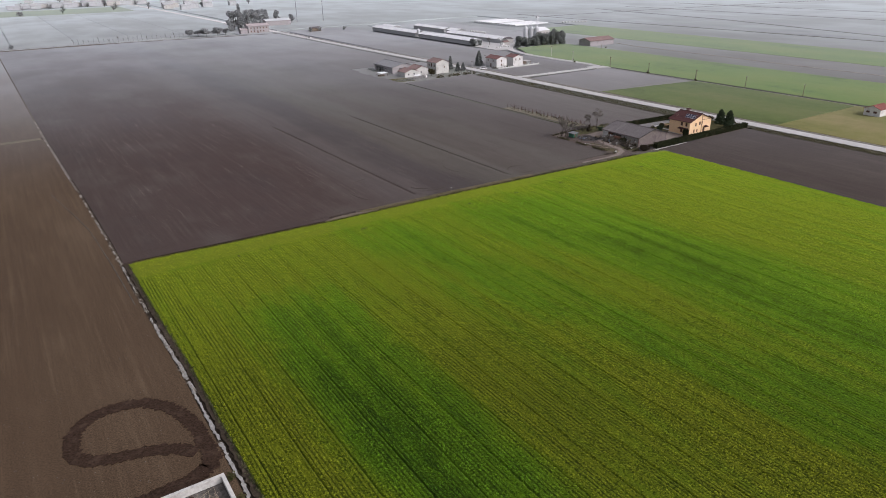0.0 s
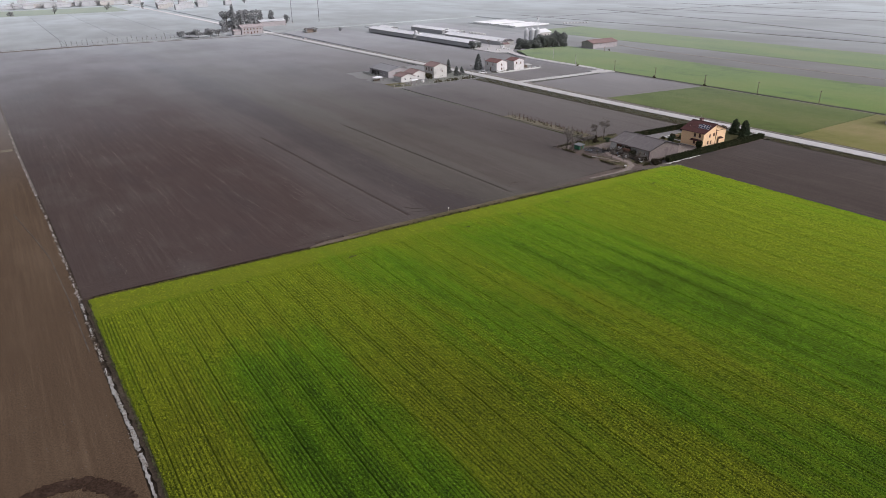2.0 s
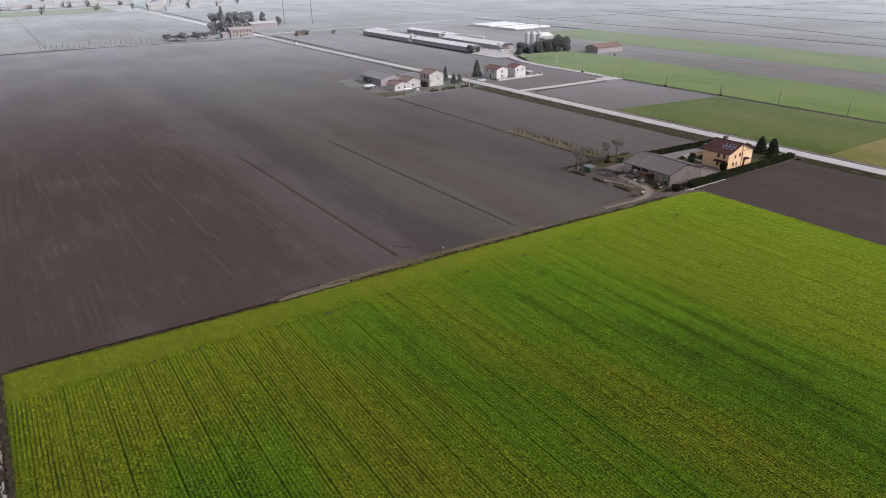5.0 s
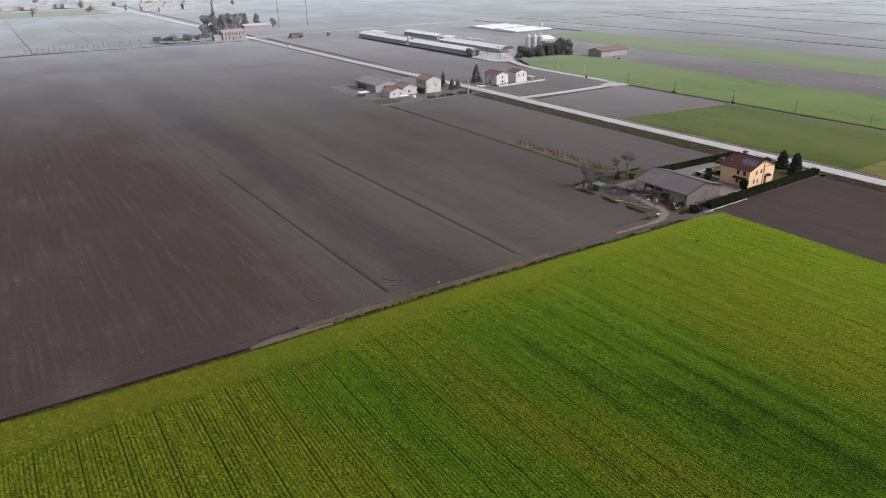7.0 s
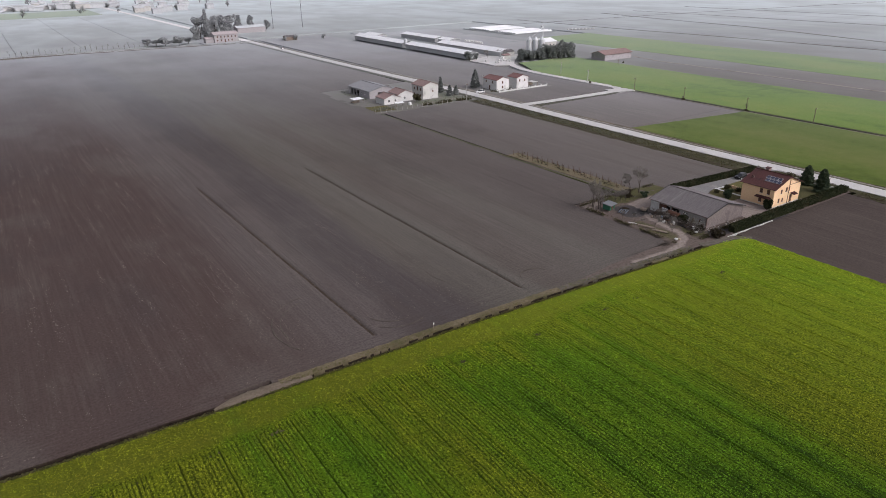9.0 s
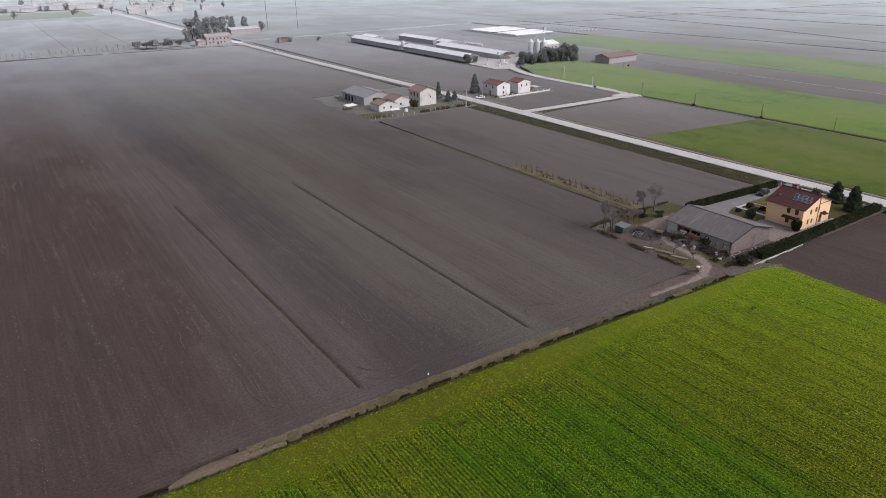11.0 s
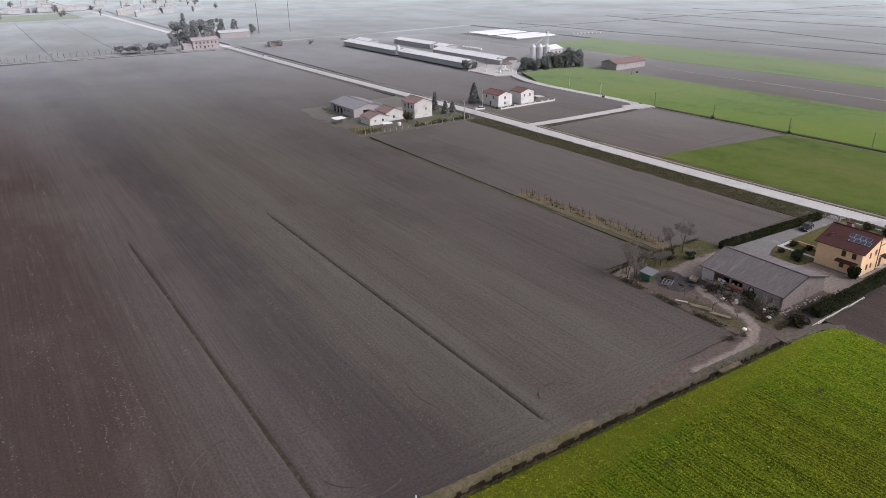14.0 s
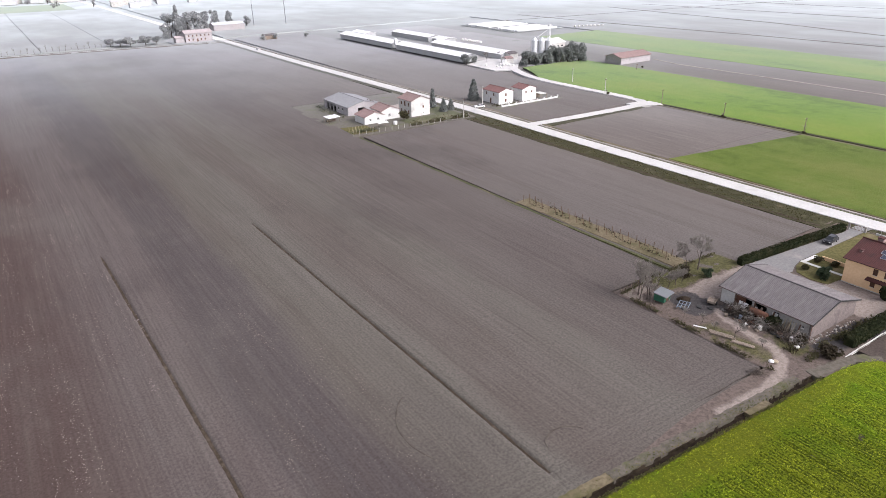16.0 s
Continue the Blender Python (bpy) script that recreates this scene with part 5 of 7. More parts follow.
building("white_house", "two-storey white house with a red tiled roof", "house", 251, 258.6, 325, 336, 5.0, 1.3, M_WHITE, M_TILE3, 0.3, "y", 0.05, 0.25,
         {"s": [("window", 3.2, 3.2, 0.9, 1.2), ("window", 3.2, 0.9, 0.9, 1.2)], "w": [("window", 2.0, 3.2, 0.9, 1.2), ("window", 7.0, 3.2, 0.9, 1.2), ("door", 4.8, 0.05, 1.1, 2.1)]})

# ---- plants ----
def leaf_quads(points, size, seed, flat=0.0):
    """Small leaf-clump faces at the given points, turned at random."""
    r = np.random.default_rng(seed)
    n = len(points)
    a = r.normal(size=(n, 3))
    a[:, 2] *= 1 - flat
    a /= np.linalg.norm(a, axis=1)[:, None]
    b = np.cross(a, r.normal(size=(n, 3)))
    b /= np.linalg.norm(b, axis=1)[:, None]
    s = (size * r.uniform(0.55, 1.35, n))[:, None]
    p = np.asarray(points)
    v = np.stack([p - a * s - b * s * 0.25, p + a * s * 0.1 - b * s * 0.7, p + a * s + b * s * 0.2, p - a * s * 0.1 + b * s * 0.7], 1).reshape(-1, 3)
    return v.tolist(), [[4 * i, 4 * i + 1, 4 * i + 2, 4 * i + 3] for i in range(n)]


def conifer(name, x, y, h, w, label, seed, material=None, n=1500, tips=1, group="", taper=0.6):
    root = thing(name, label, "tree", (x, y, 0), 0, group)
    bm = bmesh.new()
    rod(bm, (0, 0, -0.1), (0, 0, h * 0.9), 0.03 * h, 0.02, 7)
    r = random.Random(seed)
    for k in range(26):
        z = h * r.uniform(0.12, 0.9)
        a, q = r.uniform(0, 6.28), w * 0.46 * (1 - z / h) ** 0.8
        rod(bm, (0, 0, z), (q * math.cos(a), q * math.sin(a), z - 0.04 * h), 0.04, 0.01, 4)
    part("trunk", bm, M_BARK, root)
    q = np.random.default_rng(seed)
    pts = []
    for i in range(n):
        tx, ty, th = ((0, 0, h) if tips == 1 or i % tips == 0 else (w * 0.33, w * 0.1, h * 0.86))
        z = th * (0.06 + 0.94 * q.uniform() ** 1.35)
        lobes = 0.75 + 0.25 * math.sin(z * 5.3 / max(1, h / 7) + seed) * math.sin(3 * (a := q.uniform(0, 6.283)) + z)
        rad = w / 2 * (1 - z / th) ** taper * lobes * q.uniform(0.35, 1.0) ** 0.5 + 0.05
        pts.append((tx + rad * math.cos(a), ty + rad * math.sin(a), z - 0.12 * rad))
    v, f = leaf_quads(pts, h * 0.045 + 0.06, seed)
    data_part("crown", v, f, material or M_CONIFER, root)
    return root


def broad_tree(name, x, y, h, w, label, seed, material, n=1300, trunk=0.35, group="", category="tree", flat=1.0):
    """A leafy tree or shrub: limbs, and a crown of several uneven masses."""
    root = thing(name, label, category, (x, y, 0), 0, group)
    r = random.Random(seed)
    q = np.random.default_rng(seed)
    bm = bmesh.new()
    rod(bm, (0, 0, -0.1), (0, 0, h * trunk + 0.1), 0.035 * h, 0.025 * h, 7)
    lobes = []
    for k in range(9):
        a, d = r.uniform(0, 6.28), w * 0.33 * r.uniform(0.2, 1.0)
        c = (d * math.cos(a), d * math.sin(a), h * r.uniform(max(trunk, 0.1) + 0.08, 0.84))
        lobes.append((c, w * r.uniform(0.17, 0.27)))
        rod(bm, (0, 0, h * trunk), c, 0.015 * h, 0.006 * h, 5)
    part("trunk", bm, M_BARK, root)
    pts = []
    for i in range(n):
        c, s = lobes[i % 9]
        d = q.normal(size=3)
        d /= np.linalg.norm(d)
        rad = s * q.uniform(0.3, 1.0) ** 0.4
        p = np.array(c) + d * rad * np.array((1, 1, 0.75 * flat))
        pts.append((p[0], p[1], min(max(p[2], 0.05), h)))
    v, f = leaf_quads(pts, w * 0.045 + 0.09, seed)
    data_part("crown", v, f, material, root)
    return root


def bare_tree(name, x, y, h, w, label, seed, depth=4, group="", material=None, kids=3):
    root = thing(name, label, "tree", (x, y, 0), 0, group)
    r = random.Random(seed)
    trunk, twigs = bmesh.new(), bmesh.new()

    def grow(p, d, length, rad, level):
        e = p + d * length
        rod(trunk if level < 2 else twigs, p, e, rad, rad * 0.6, 5 if level < 2 else 3)
        if level >= depth:
            return
        for k in range(kids + (level > 1)):
            a, t = r.uniform(0, 6.28), r.uniform(0.35, 0.75)
            side = Vector((math.cos(a), math.sin(a), r.uniform(0.0, 0.75))) * (w / h)
            nd = (d * (1 - t * 0.5) + side * t).normalized()
            grow(p + d * length * r.uniform(0.6, 1.0), nd, length * r.uniform(0.55, 0.8), max(rad * 0.5, 0.014), level + 1)

    grow(Vector((0, 0, -0.1)), Vector((r.uniform(-.1, .1), r.uniform(-.1, .1), 1)).normalized(), h * 0.36, 0.02 * h, 0)
    part("trunk", trunk, M_BARK, root)
    part("crown", twigs, material or M_TWIG, root)
    return root


def hedge(name, x0, x1, y0, y1, h, label, seed, material=None, dens=26):
    """A clipped hedge: a dense dark core and leaves over its faces."""
    root = thing(name, label, "hedge", ((x0 + x1) / 2, (y0 + y1) / 2, 0))
    lx, ly = x1 - x0, y1 - y0
    q = np.random.default_rng(seed)
    n = int(max(lx, ly) / 0.7) + 1
    alongx = lx >= ly
    verts, faces = [], []
    for k in range(n + 1):
        t = (k / n - 0.5)
        w, hh = q.uniform(0.75, 0.95), h * q.uniform(0.82, 0.97)
        for s, z in ((-1, 0), (-1, hh * 0.9), (-0.6, hh), (0.6, hh), (1, hh * 0.9), (1, 0)):
            verts.append((t * lx, s * w * ly / 2, z) if alongx else (s * w * lx / 2, t * ly, z))
    for k in range(n):
        for i in range(5):
            a = 6 * k + i
            faces.append((a, a + 1, a + 7, a + 6))
    faces += [tuple(range(6)), tuple(6 * n + i for i in range(5, -1, -1))]
    data_part("core", verts, faces, material or M_HEDGE, root)
    m = int((lx + ly) * (h * 2 + min(lx, ly)) * dens)
    pts = []
    for i in range(m):
        u = q.uniform(-0.5, 0.5)
        s, z = q.uniform(-1, 1), q.uniform(0.02, 1)
        if q.uniform() < 0.55:
            s = math.copysign(q.uniform(0.85, 1.05), s)
        else:
            z = q.uniform(0.92, 1.06)
        pts.append((u * lx, s * ly / 2, z * h) if alongx else (s * lx / 2, u * ly, z * h))
    v, f = leaf_quads(pts, 0.17, seed)
    data_part("leaves", v, f, material or M_HEDGE, root)
    return root


def scrub(name, line, width, h, n, label, seed, material, category="scrub"):
    """Rough weeds and stalks along a line: stuff that nobody could count."""
    q = np.random.default_rng(seed)
    seg = [(a, b, math.hypot(b[0] - a[0], b[1] - a[1])) for a, b in zip(line, line[1:])]
    tot = sum(s[2] for s in seg)
    pts = []
    for a, b, d in seg:
        for i in range(int(n * d / tot)):
            t = q.uniform()
            x, y = a[0] + (b[0] - a[0]) * t, a[1] + (b[1] - a[1]) * t
            if math.sin(x * 0.9 + seed) * math.sin(y * 0.7 + x * 0.3) < -0.35:
                continue
            pts.append((x + q.normal() * width / 2, y + q.normal() * width / 2, abs(q.normal()) * h * 0.55 + 0.05))
    v, f = leaf_quads(pts, 0.13 + h * 0.07, seed)
    ob = data_part(name, v, f, material)
    return tagged(ob, label, category, kind="stuff")


verge_tufts("verge_grass", ((229.6, 178), (230.2, 312)), 7.6, 7000, "dry tussocks on the road verge", 701)
verge_tufts("verge_grass", ((232.4, 60), (232.2, 142)), 4.5, 3500, "dry tussocks on the road verge", 702)
q = np.random.default_rng(705)
x = q.uniform(71, 166, 2600)
pts = np.stack([x, along(x, CROSS_DITCH) + 0.7 + 1.3 * q.uniform(size=x.size) ** 1.6, q.uniform(0.10, 0.2, x.size)], -1)[q.uniform(size=x.size) < 0.55 + 0.45 * waves(x, 0 * x, 0.35, 33)]
v, f = leaf_quads(pts.tolist(), 0.11, 706)
tagged(data_part("bank_grass", v, f, M_BANKGRASS), "mixed green and straw grass on the ditch bank", "grass", kind="stuff")
x = q.uniform(15.6, 169, 9000)
pts = np.stack([x, along(x, CROSS_DITCH) - 0.62 + q.normal(size=x.size) * 0.14, q.uniform(0.05, 0.32, x.size)], -1)
v, f = leaf_quads(pts.tolist(), 0.13, 707)
tagged(data_part("ditch_lip_grass", v, f, M_BANKGRASS), "ragged grass hanging over the ditch edge", "grass", kind="stuff")

# ---- yard of the peach farm ----
def slab(name, poly, z, material, label, category, thick=0.8):
    bm = bmesh.new()
    prism(bm, poly, z - thick, z)
    return ground_piece(part(name, bm, material), label, category)


def seg_dist(X, Y, line):
    d = np.full(X.shape, 1e9)
    for (xa, ya), (xb, yb) in zip(line, line[1:]):
        t = np.clip(((X - xa) * (xb - xa) + (Y - ya) * (yb - ya)) / ((xb - xa) ** 2 + (yb - ya) ** 2), 0, 1)
        d = np.minimum(d, np.hypot(X - xa - t * (xb - xa), Y - ya - t * (yb - ya)))
    return d


def soft(d, r, w):
    return np.clip((r - d) / w + 0.5, 0, 1)


def zone(X, Y, x0, x1, y0, y1, w):
    return np.clip((X - x0) / w + 0.5, 0, 1) * np.clip((x1 - X) / w + 0.5, 0, 1) * np.clip((Y - y0) / w + 0.5, 0, 1) * np.clip((y1 - Y) / w + 0.5, 0, 1)


TRACK = [(150, 147.2), (154, 147.0), (160, 146.8), (165, 147.6), (169.2, 149.8), (171.0, 152.5), (171.6, 157.2), (172.8, 162.0), (174.5, 166.0)]


def yard_mix(X, Y):
    n = waves(X, Y, 1.1, 77) * 0.5 + waves(X, Y, 3.0, 78) * 0.3
    gravel = np.maximum.reduce([soft(seg_dist(X, Y, TRACK) + n * 0.7, 0.9, 2.4), zone(X + n, Y + n, 176.0, 198, 167.8, 174.0, 1.8), zone(X + n, Y + n, 192.2, 203.2, 147.6, 160, 1.5), zone(X + n, Y, 193, 198.5, 158, 170, 1.5)])
    grass = np.maximum.reduce([zone(X + n, Y + n, 174, 195, 174.6, 181, 1.6), 0.62 * zone(X + n, Y + n, 165.4, 170.2, 150, 164, 2.6), zone(X, Y, 214.8, 231.4, 146.5, 167.8, 0.8), zone(X + 0.5 * n, Y, 203.0, 231.4, 146.6, 149.2, 0.8), 0.7 * zone(X + n, Y + n, 176, 193, 146.4, 149.0, 1.5), 0.6 * zone(X + n, Y + n, 171.4, 176.8, 148.6, 156, 2.0)])
    # dark ground round the harrow and along the barn wall
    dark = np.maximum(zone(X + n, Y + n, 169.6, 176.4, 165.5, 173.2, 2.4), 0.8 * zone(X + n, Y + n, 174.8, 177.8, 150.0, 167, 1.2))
    # scrub ground plus painted shade by the gable and under the hedge
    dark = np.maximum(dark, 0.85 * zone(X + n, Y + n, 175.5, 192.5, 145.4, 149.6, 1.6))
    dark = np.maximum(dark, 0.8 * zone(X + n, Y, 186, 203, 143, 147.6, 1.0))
    return np.clip(gravel + 0.12 * n, 0, 1), np.clip(grass + 0.15 * n, 0, 1), np.clip(dark, 0, 1)


def yard_material():
    m, nt, p, o = fresh("yard_earth")
    v = place_vec(nt, True)
    mix = nt.nodes.new("ShaderNodeVertexColor")
    mix.layer_name = "ground_tones"
    rgb = nt.nodes.new("ShaderNodeSeparateColor")
    link(nt, mix.outputs[0], rgb.inputs[0])
    grain = noise_node(nt, v, 1.6, 7.0, 0.75)
    blot = noise_node(nt, v, 0.35, 5.0, 0.65)
    e = blend(nt, ramp(nt, grain, 0.25, 0.7), (0.055, 0.042, 0.036), (0.122, 0.097, 0.084))
    s = blend(nt, ramp(nt, grain, 0.25, 0.7), (0.128, 0.105, 0.092), (0.250, 0.210, 0.186))
    g = blend(nt, ramp(nt, grain, 0.3, 0.7), (0.036, 0.037, 0.014), (0.092, 0.084, 0.036))
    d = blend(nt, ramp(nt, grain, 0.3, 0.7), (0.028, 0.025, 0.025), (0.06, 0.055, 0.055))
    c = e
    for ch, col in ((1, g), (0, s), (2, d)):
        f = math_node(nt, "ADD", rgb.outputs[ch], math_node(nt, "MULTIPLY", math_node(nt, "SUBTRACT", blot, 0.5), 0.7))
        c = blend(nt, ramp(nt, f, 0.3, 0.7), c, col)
    link(nt, c, p.inputs["Base Color"])
    p.inputs["Roughness"].default_value, p.inputs["Specular IOR Level"].default_value = 0.9, 0.15
    bumped(nt, p, grain, 0.8, 0.1)
    return m


M_YARD_MIX = yard_material()


def yard_sheet(name, x0, x1, step, low, high, rows, z, label, keep=None):
    """Earth between two border lines, given as functions of x."""
    xs = np.arange(x0, x1 + 0.01, step)
    X, V = np.meshgrid(xs, np.linspace(0, 1, rows))
    Y = low(X) + V * (high(X) - low(X))
    Z = z + 0.03 * waves(X, Y, 1.3, 71)
    nx = len(xs)
    k = np.ones((rows - 1, nx - 1), bool) if keep is None else keep((X[:-1, :-1] + X[1:, 1:]) / 2, (Y[:-1, :-1] + Y[1:, 1:]) / 2)
    j, i = np.nonzero(k)
    a = j * nx + i
    me = bpy.data.meshes.new(name)
    me.from_pydata(np.stack([X, Y, Z], -1).reshape(-1, 3).tolist(), [], np.stack([a, a + 1, a + nx + 1, a + nx], -1).tolist())
    me.materials.append(M_YARD_MIX)
    col = me.color_attributes.new("ground_tones", "FLOAT_COLOR", "POINT")
    r, g, b = yard_mix(X, Y)
    col.data.foreach_set("color", np.stack([r, g, b, np.ones_like(r)], -1).ravel())
    me.polygons.foreach_set("use_smooth", [True] * len(me.polygons))
    return ground_piece(new(name, me), label, "yard")


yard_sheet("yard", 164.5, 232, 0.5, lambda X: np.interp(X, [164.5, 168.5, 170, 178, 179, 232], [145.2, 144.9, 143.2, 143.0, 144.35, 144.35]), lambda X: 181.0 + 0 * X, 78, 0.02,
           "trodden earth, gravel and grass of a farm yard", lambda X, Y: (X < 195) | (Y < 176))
yard_sheet("yard_entrance", 134, 164.5, 0.5, lambda X: along(X, CROSS_DITCH) + 0.72, lambda X: along(X, CROSS_DITCH) + np.interp(X, [134, 145, 158, 164.5], [2.4, 4.4, 5.6, 5.8]), 12, 0.06,
           "worn earth entrance track of the yard")
slab("driveway", [(195.0, 166.5), (199.6, 166.2), (202.4, 167.4), (205.5, 168.1), (231.9, 168.0), (236.8, 167.2), (236.8, 171.2), (227, 170.7), (195.0, 173.3)], 0.08, M_DRIVE, "grey asphalt driveway to the road", "driveway", 0.1)
slab("lawn", [(199.6, 159.2), (203.0, 159.0), (231.0, 159.0), (231.0, 167.8), (205.6, 167.9), (202.6, 167.2), (199.9, 165.6), (199.0, 162.4)], 0.10, M_LAWN, "small garden lawn with shrubs", "lawn", 0.1)

# low wall and paths of the garden
ground_piece(part("garden_path", boxed(205.1, 205.9, 159.2, 167.9, 0.05, 0.14), M_PLASTER), "white paved garden path", "path")
ground_piece(part("garden_path", boxed(205.9, 210.4, 167.0, 167.8, 0.05, 0.15), M_PLASTER), "white paved step of the garden path", "path")
ground_piece(part("plinth_path", boxed(203.0, 216.5, 148.75, 149.3, 0.0, 0.16), M_GRAVEL), "concrete path along the house", "path")
ground_piece(part("garden_wall", boxed(209.4, 209.65, 159.4, 165.8, 0.0, 0.85), M_YELLOW), "low peach garden wall", "wall")

hedge("hedge", 181.0, 231.4, 144.95, 146.9, 1.65, "dark clipped evergreen hedge along the field edge", 3)
nh = hedge("hedge", 193.8, 228.6, 172.2, 173.5, 1.6, "dense dark hedge along the driveway", 4)
nh.matrix_basis = pose(211.2, 172.75, 0, 0, 0, -4.6)
kerb = thing("low_wall", "low pale concrete kerb wall before the hedge", "wall", (186.5, 144.5, 0))
for k in range(9):
    part("block", boxed(-9 + k * 2.0, -7.03 + k * 2.0, -0.08 + 0.03 * (k % 3 - 1), 0.09 + 0.03 * (k % 3 - 1), -0.3, 0.13 + 0.03 * (k % 2)), M_CONC, kerb)

conifer("conifer", 228.8, 155.2, 5.4, 4.8, "dark spreading conifer on the garden lawn", 11, n=1800, taper=0.45)
conifer("conifer", 225.7, 149.3, 6.3, 4.8, "dark dense upright conifer beside the house", 12, n=2600, taper=0.42)
broad_tree("topiary", 201.5, 149.9, 2.7, 2.3, "dark clipped egg-shaped evergreen at the house corner", 13, M_HEDGE, 1500, 0.05, category="bush", flat=2.2)
broad_tree("bush", 201.6, 161.0, 2.2, 3.4, "round dark evergreen bush in the garden", 14, M_CONIFER, 700, 0.1, category="bush")
broad_tree("bush", 202.2, 165.5, 1.1, 1.8, "low shrub at the edge of the garden", 15, M_BUSH, 350, 0.1, category="bush")
broad_tree("bush", 207.6, 165.4, 1.3, 2.2, "garden shrub beside the path", 16, M_BUSH, 350, 0.1, category="bush")
broad_tree("bush", 208.4, 162.6, 1.2, 2.0, "brownish shrub on a small lawn", 17, M_BUSH, 350, 0.1, category="bush")
broad_tree("bush", 230.2, 160.6, 1.8, 3.0, "grey-green shrub beside the gate", 18, M_BUSH, 500, 0.1, category="bush")
broad_tree("bush", 232.4, 152.4, 1.9, 2.6, "dark bush beside the country road", 19, M_HEDGE, 500, 0.1, category="bush")
broad_tree("bush", 175.6, 145.9, 1.6, 3.6, "dark brown scrub at the yard corner", 20, M_SCRUB, 900, 0.1, category="bush")
broad_tree("bush", 180.6, 177.0, 2.4, 2.8, "dark brown-green shrub at the yard edge", 21, M_SCRUB, 450, 0.1, category="bush")
broad_tree("bush", 184.4, 174.9, 1.4, 2.4, "dark evergreen shrub beside a bare tree", 22, M_CONIFER, 450, 0.1, category="bush")
for k, (x, y, h, w) in enumerate(((167.6, 175.4, 8.0, 4.4), (167.4, 177.4, 7.6, 4.4), (166.2, 176.0, 6.4, 3.8), (169.2, 176.2, 7.2, 4.2), (170.6, 177.4, 6.2, 3.8), (166.3, 173.6, 5.4, 3.4), (172.2, 177.0, 5.0, 3.8))):
    bare_tree("poplar_sucker", x, y, h, w, "thin leafless grey tree at the yard edge", 40 + k, 5, "leafless yard trees", kids=3)
bare_tree("bare_tree", 185.6, 177.9, 8.0, 7.6, "leafless spreading tree beside the hedge", 50, 6, kids=3)
bare_tree("bare_tree", 183.6, 179.2, 6.2, 6.0, "leafless spreading tree beside the hedge", 51, 6, kids=3)
for k, (x, y, h) in enumerate(((174.0, 175.9, 3.7), (176.4, 176.1, 3.9), (178.2, 176.0, 3.7))):
    t = bare_tree("olive_tree", x, y, h, 4.4, "gnarled fruit tree with a thick trunk", 52 + k, 5, "old fruit trees", kids=4)
for k, (x, y, h) in enumerate(((168.6, 164.2, 2.6), (168.1, 161.5, 2.1), (168.4, 157.8, 4.3), (169.0, 153.3, 2.9), (167.2, 167.0, 2.4), (173.2, 158.6, 2.8), (174.6, 162.0, 3.2), (175.0, 160.2, 2.8))):
    bare_tree("young_fruit_tree", x, y, h, h * 1.05, "small leafless fruit tree in rough grass", 70 + k, 5, "young fruit trees")
scrub("fence_weeds", [(164.9, 149.0), (165.0, 165.0), (165.2, 179.5), (175, 180.6), (194, 180.4)], 0.6, 0.5, 2600, "dark weeds along the yard fence", 80, M_BUSH)
scrub("yard_weeds", [(172, 150.5), (176.5, 151.0), (176.8, 158.0), (176.6, 166.0)], 0.9, 0.8, 1500, "dry stalks and weeds against the barn wall", 81, M_SCRUB)
scrub("corner_weeds", [(171.5, 147.2), (178.5, 148.2), (190, 148.0), (193, 147.6)], 0.7, 0.7, 1200, "brown weeds behind the barn", 82, M_BUSH)
scrub("pen_grass", [(12.9, 57), (13.0, 71.5)], 0.5, 0.35, 1100, "green-brown grass between the pen and the ditch", 87, M_BANKGRASS, "grass")
scrub("ditch_grass", [(15.1, 30), (15.2, 100), (14.5, 130), (14.4, 148)], 0.3, 0.3, 2600, "green grass on the ditch edge", 84, M_GRASS, "grass")

# yard boundary: a shallow dug edge with stakes
ground_piece(strip("yard_edge", [(164.2, 148.6), (164.2, 164), (164.3, 180.6), (175, 181.6), (181, 181.4)], -0.55, 0.45, -0.25, M_MUD, 0.3, 3, 0.05), "dark narrow trench round the yard", "ditch")


def stake_fence(name, line, label, gap, h, wires=(0.5, 0.9), material=None, group="", r=0.05):
    root = thing(name, label, "fence", (line[0][0], line[0][1], 0), 0, group)
    ox, oy = line[0]
    post = mesh_of("post", rod(bmesh.new(), (0, 0, -0.2), (0, 0, h), r, r * 0.85, 5), material or M_WOOD)
    for (xa, ya), (xb, yb) in zip(line, line[1:]):
        n = max(1, int(math.hypot(xb - xa, yb - ya) / gap))
        for k in range(n):
            t = k / n
            ob = new("post", post)
            ob.parent = root
            ob.location = (xa + (xb - xa) * t - ox, ya + (yb - ya) * t - oy, 0)
        for z in wires:
            part("wire", rod(bmesh.new(), (xa - ox, ya - oy, z), (xb - ox, yb - oy, z), 0.006, 0.006, 3), M_RUST, root)
    return root


stake_fence("yard_fence", [(165.1, 150), (165.1, 165), (165.2, 179.6), (174.5, 180.4)], "thin weathered stake fence round the yard", 3.1, 1.1)
for x in (183.2, 185.1):
    stake_fence("vine_row", [(x, 229.0), (x + 1.2, 182.5)], "row of bare vines on brown wooden posts", 2.3, 1.75, (0.8, 1.3, 1.65), M_RUST, "vine rows", 0.06)
scrub("vine_stems", [(183.2, 228), (184.4, 183)], 0.15, 0.8, 320, "bare brown vine stems", 85, M_SCRUB, "vines")
scrub("vine_stems", [(185.1, 228), (186.3, 183)], 0.15, 0.8, 320, "bare brown vine stems", 86, M_SCRUB, "vines")
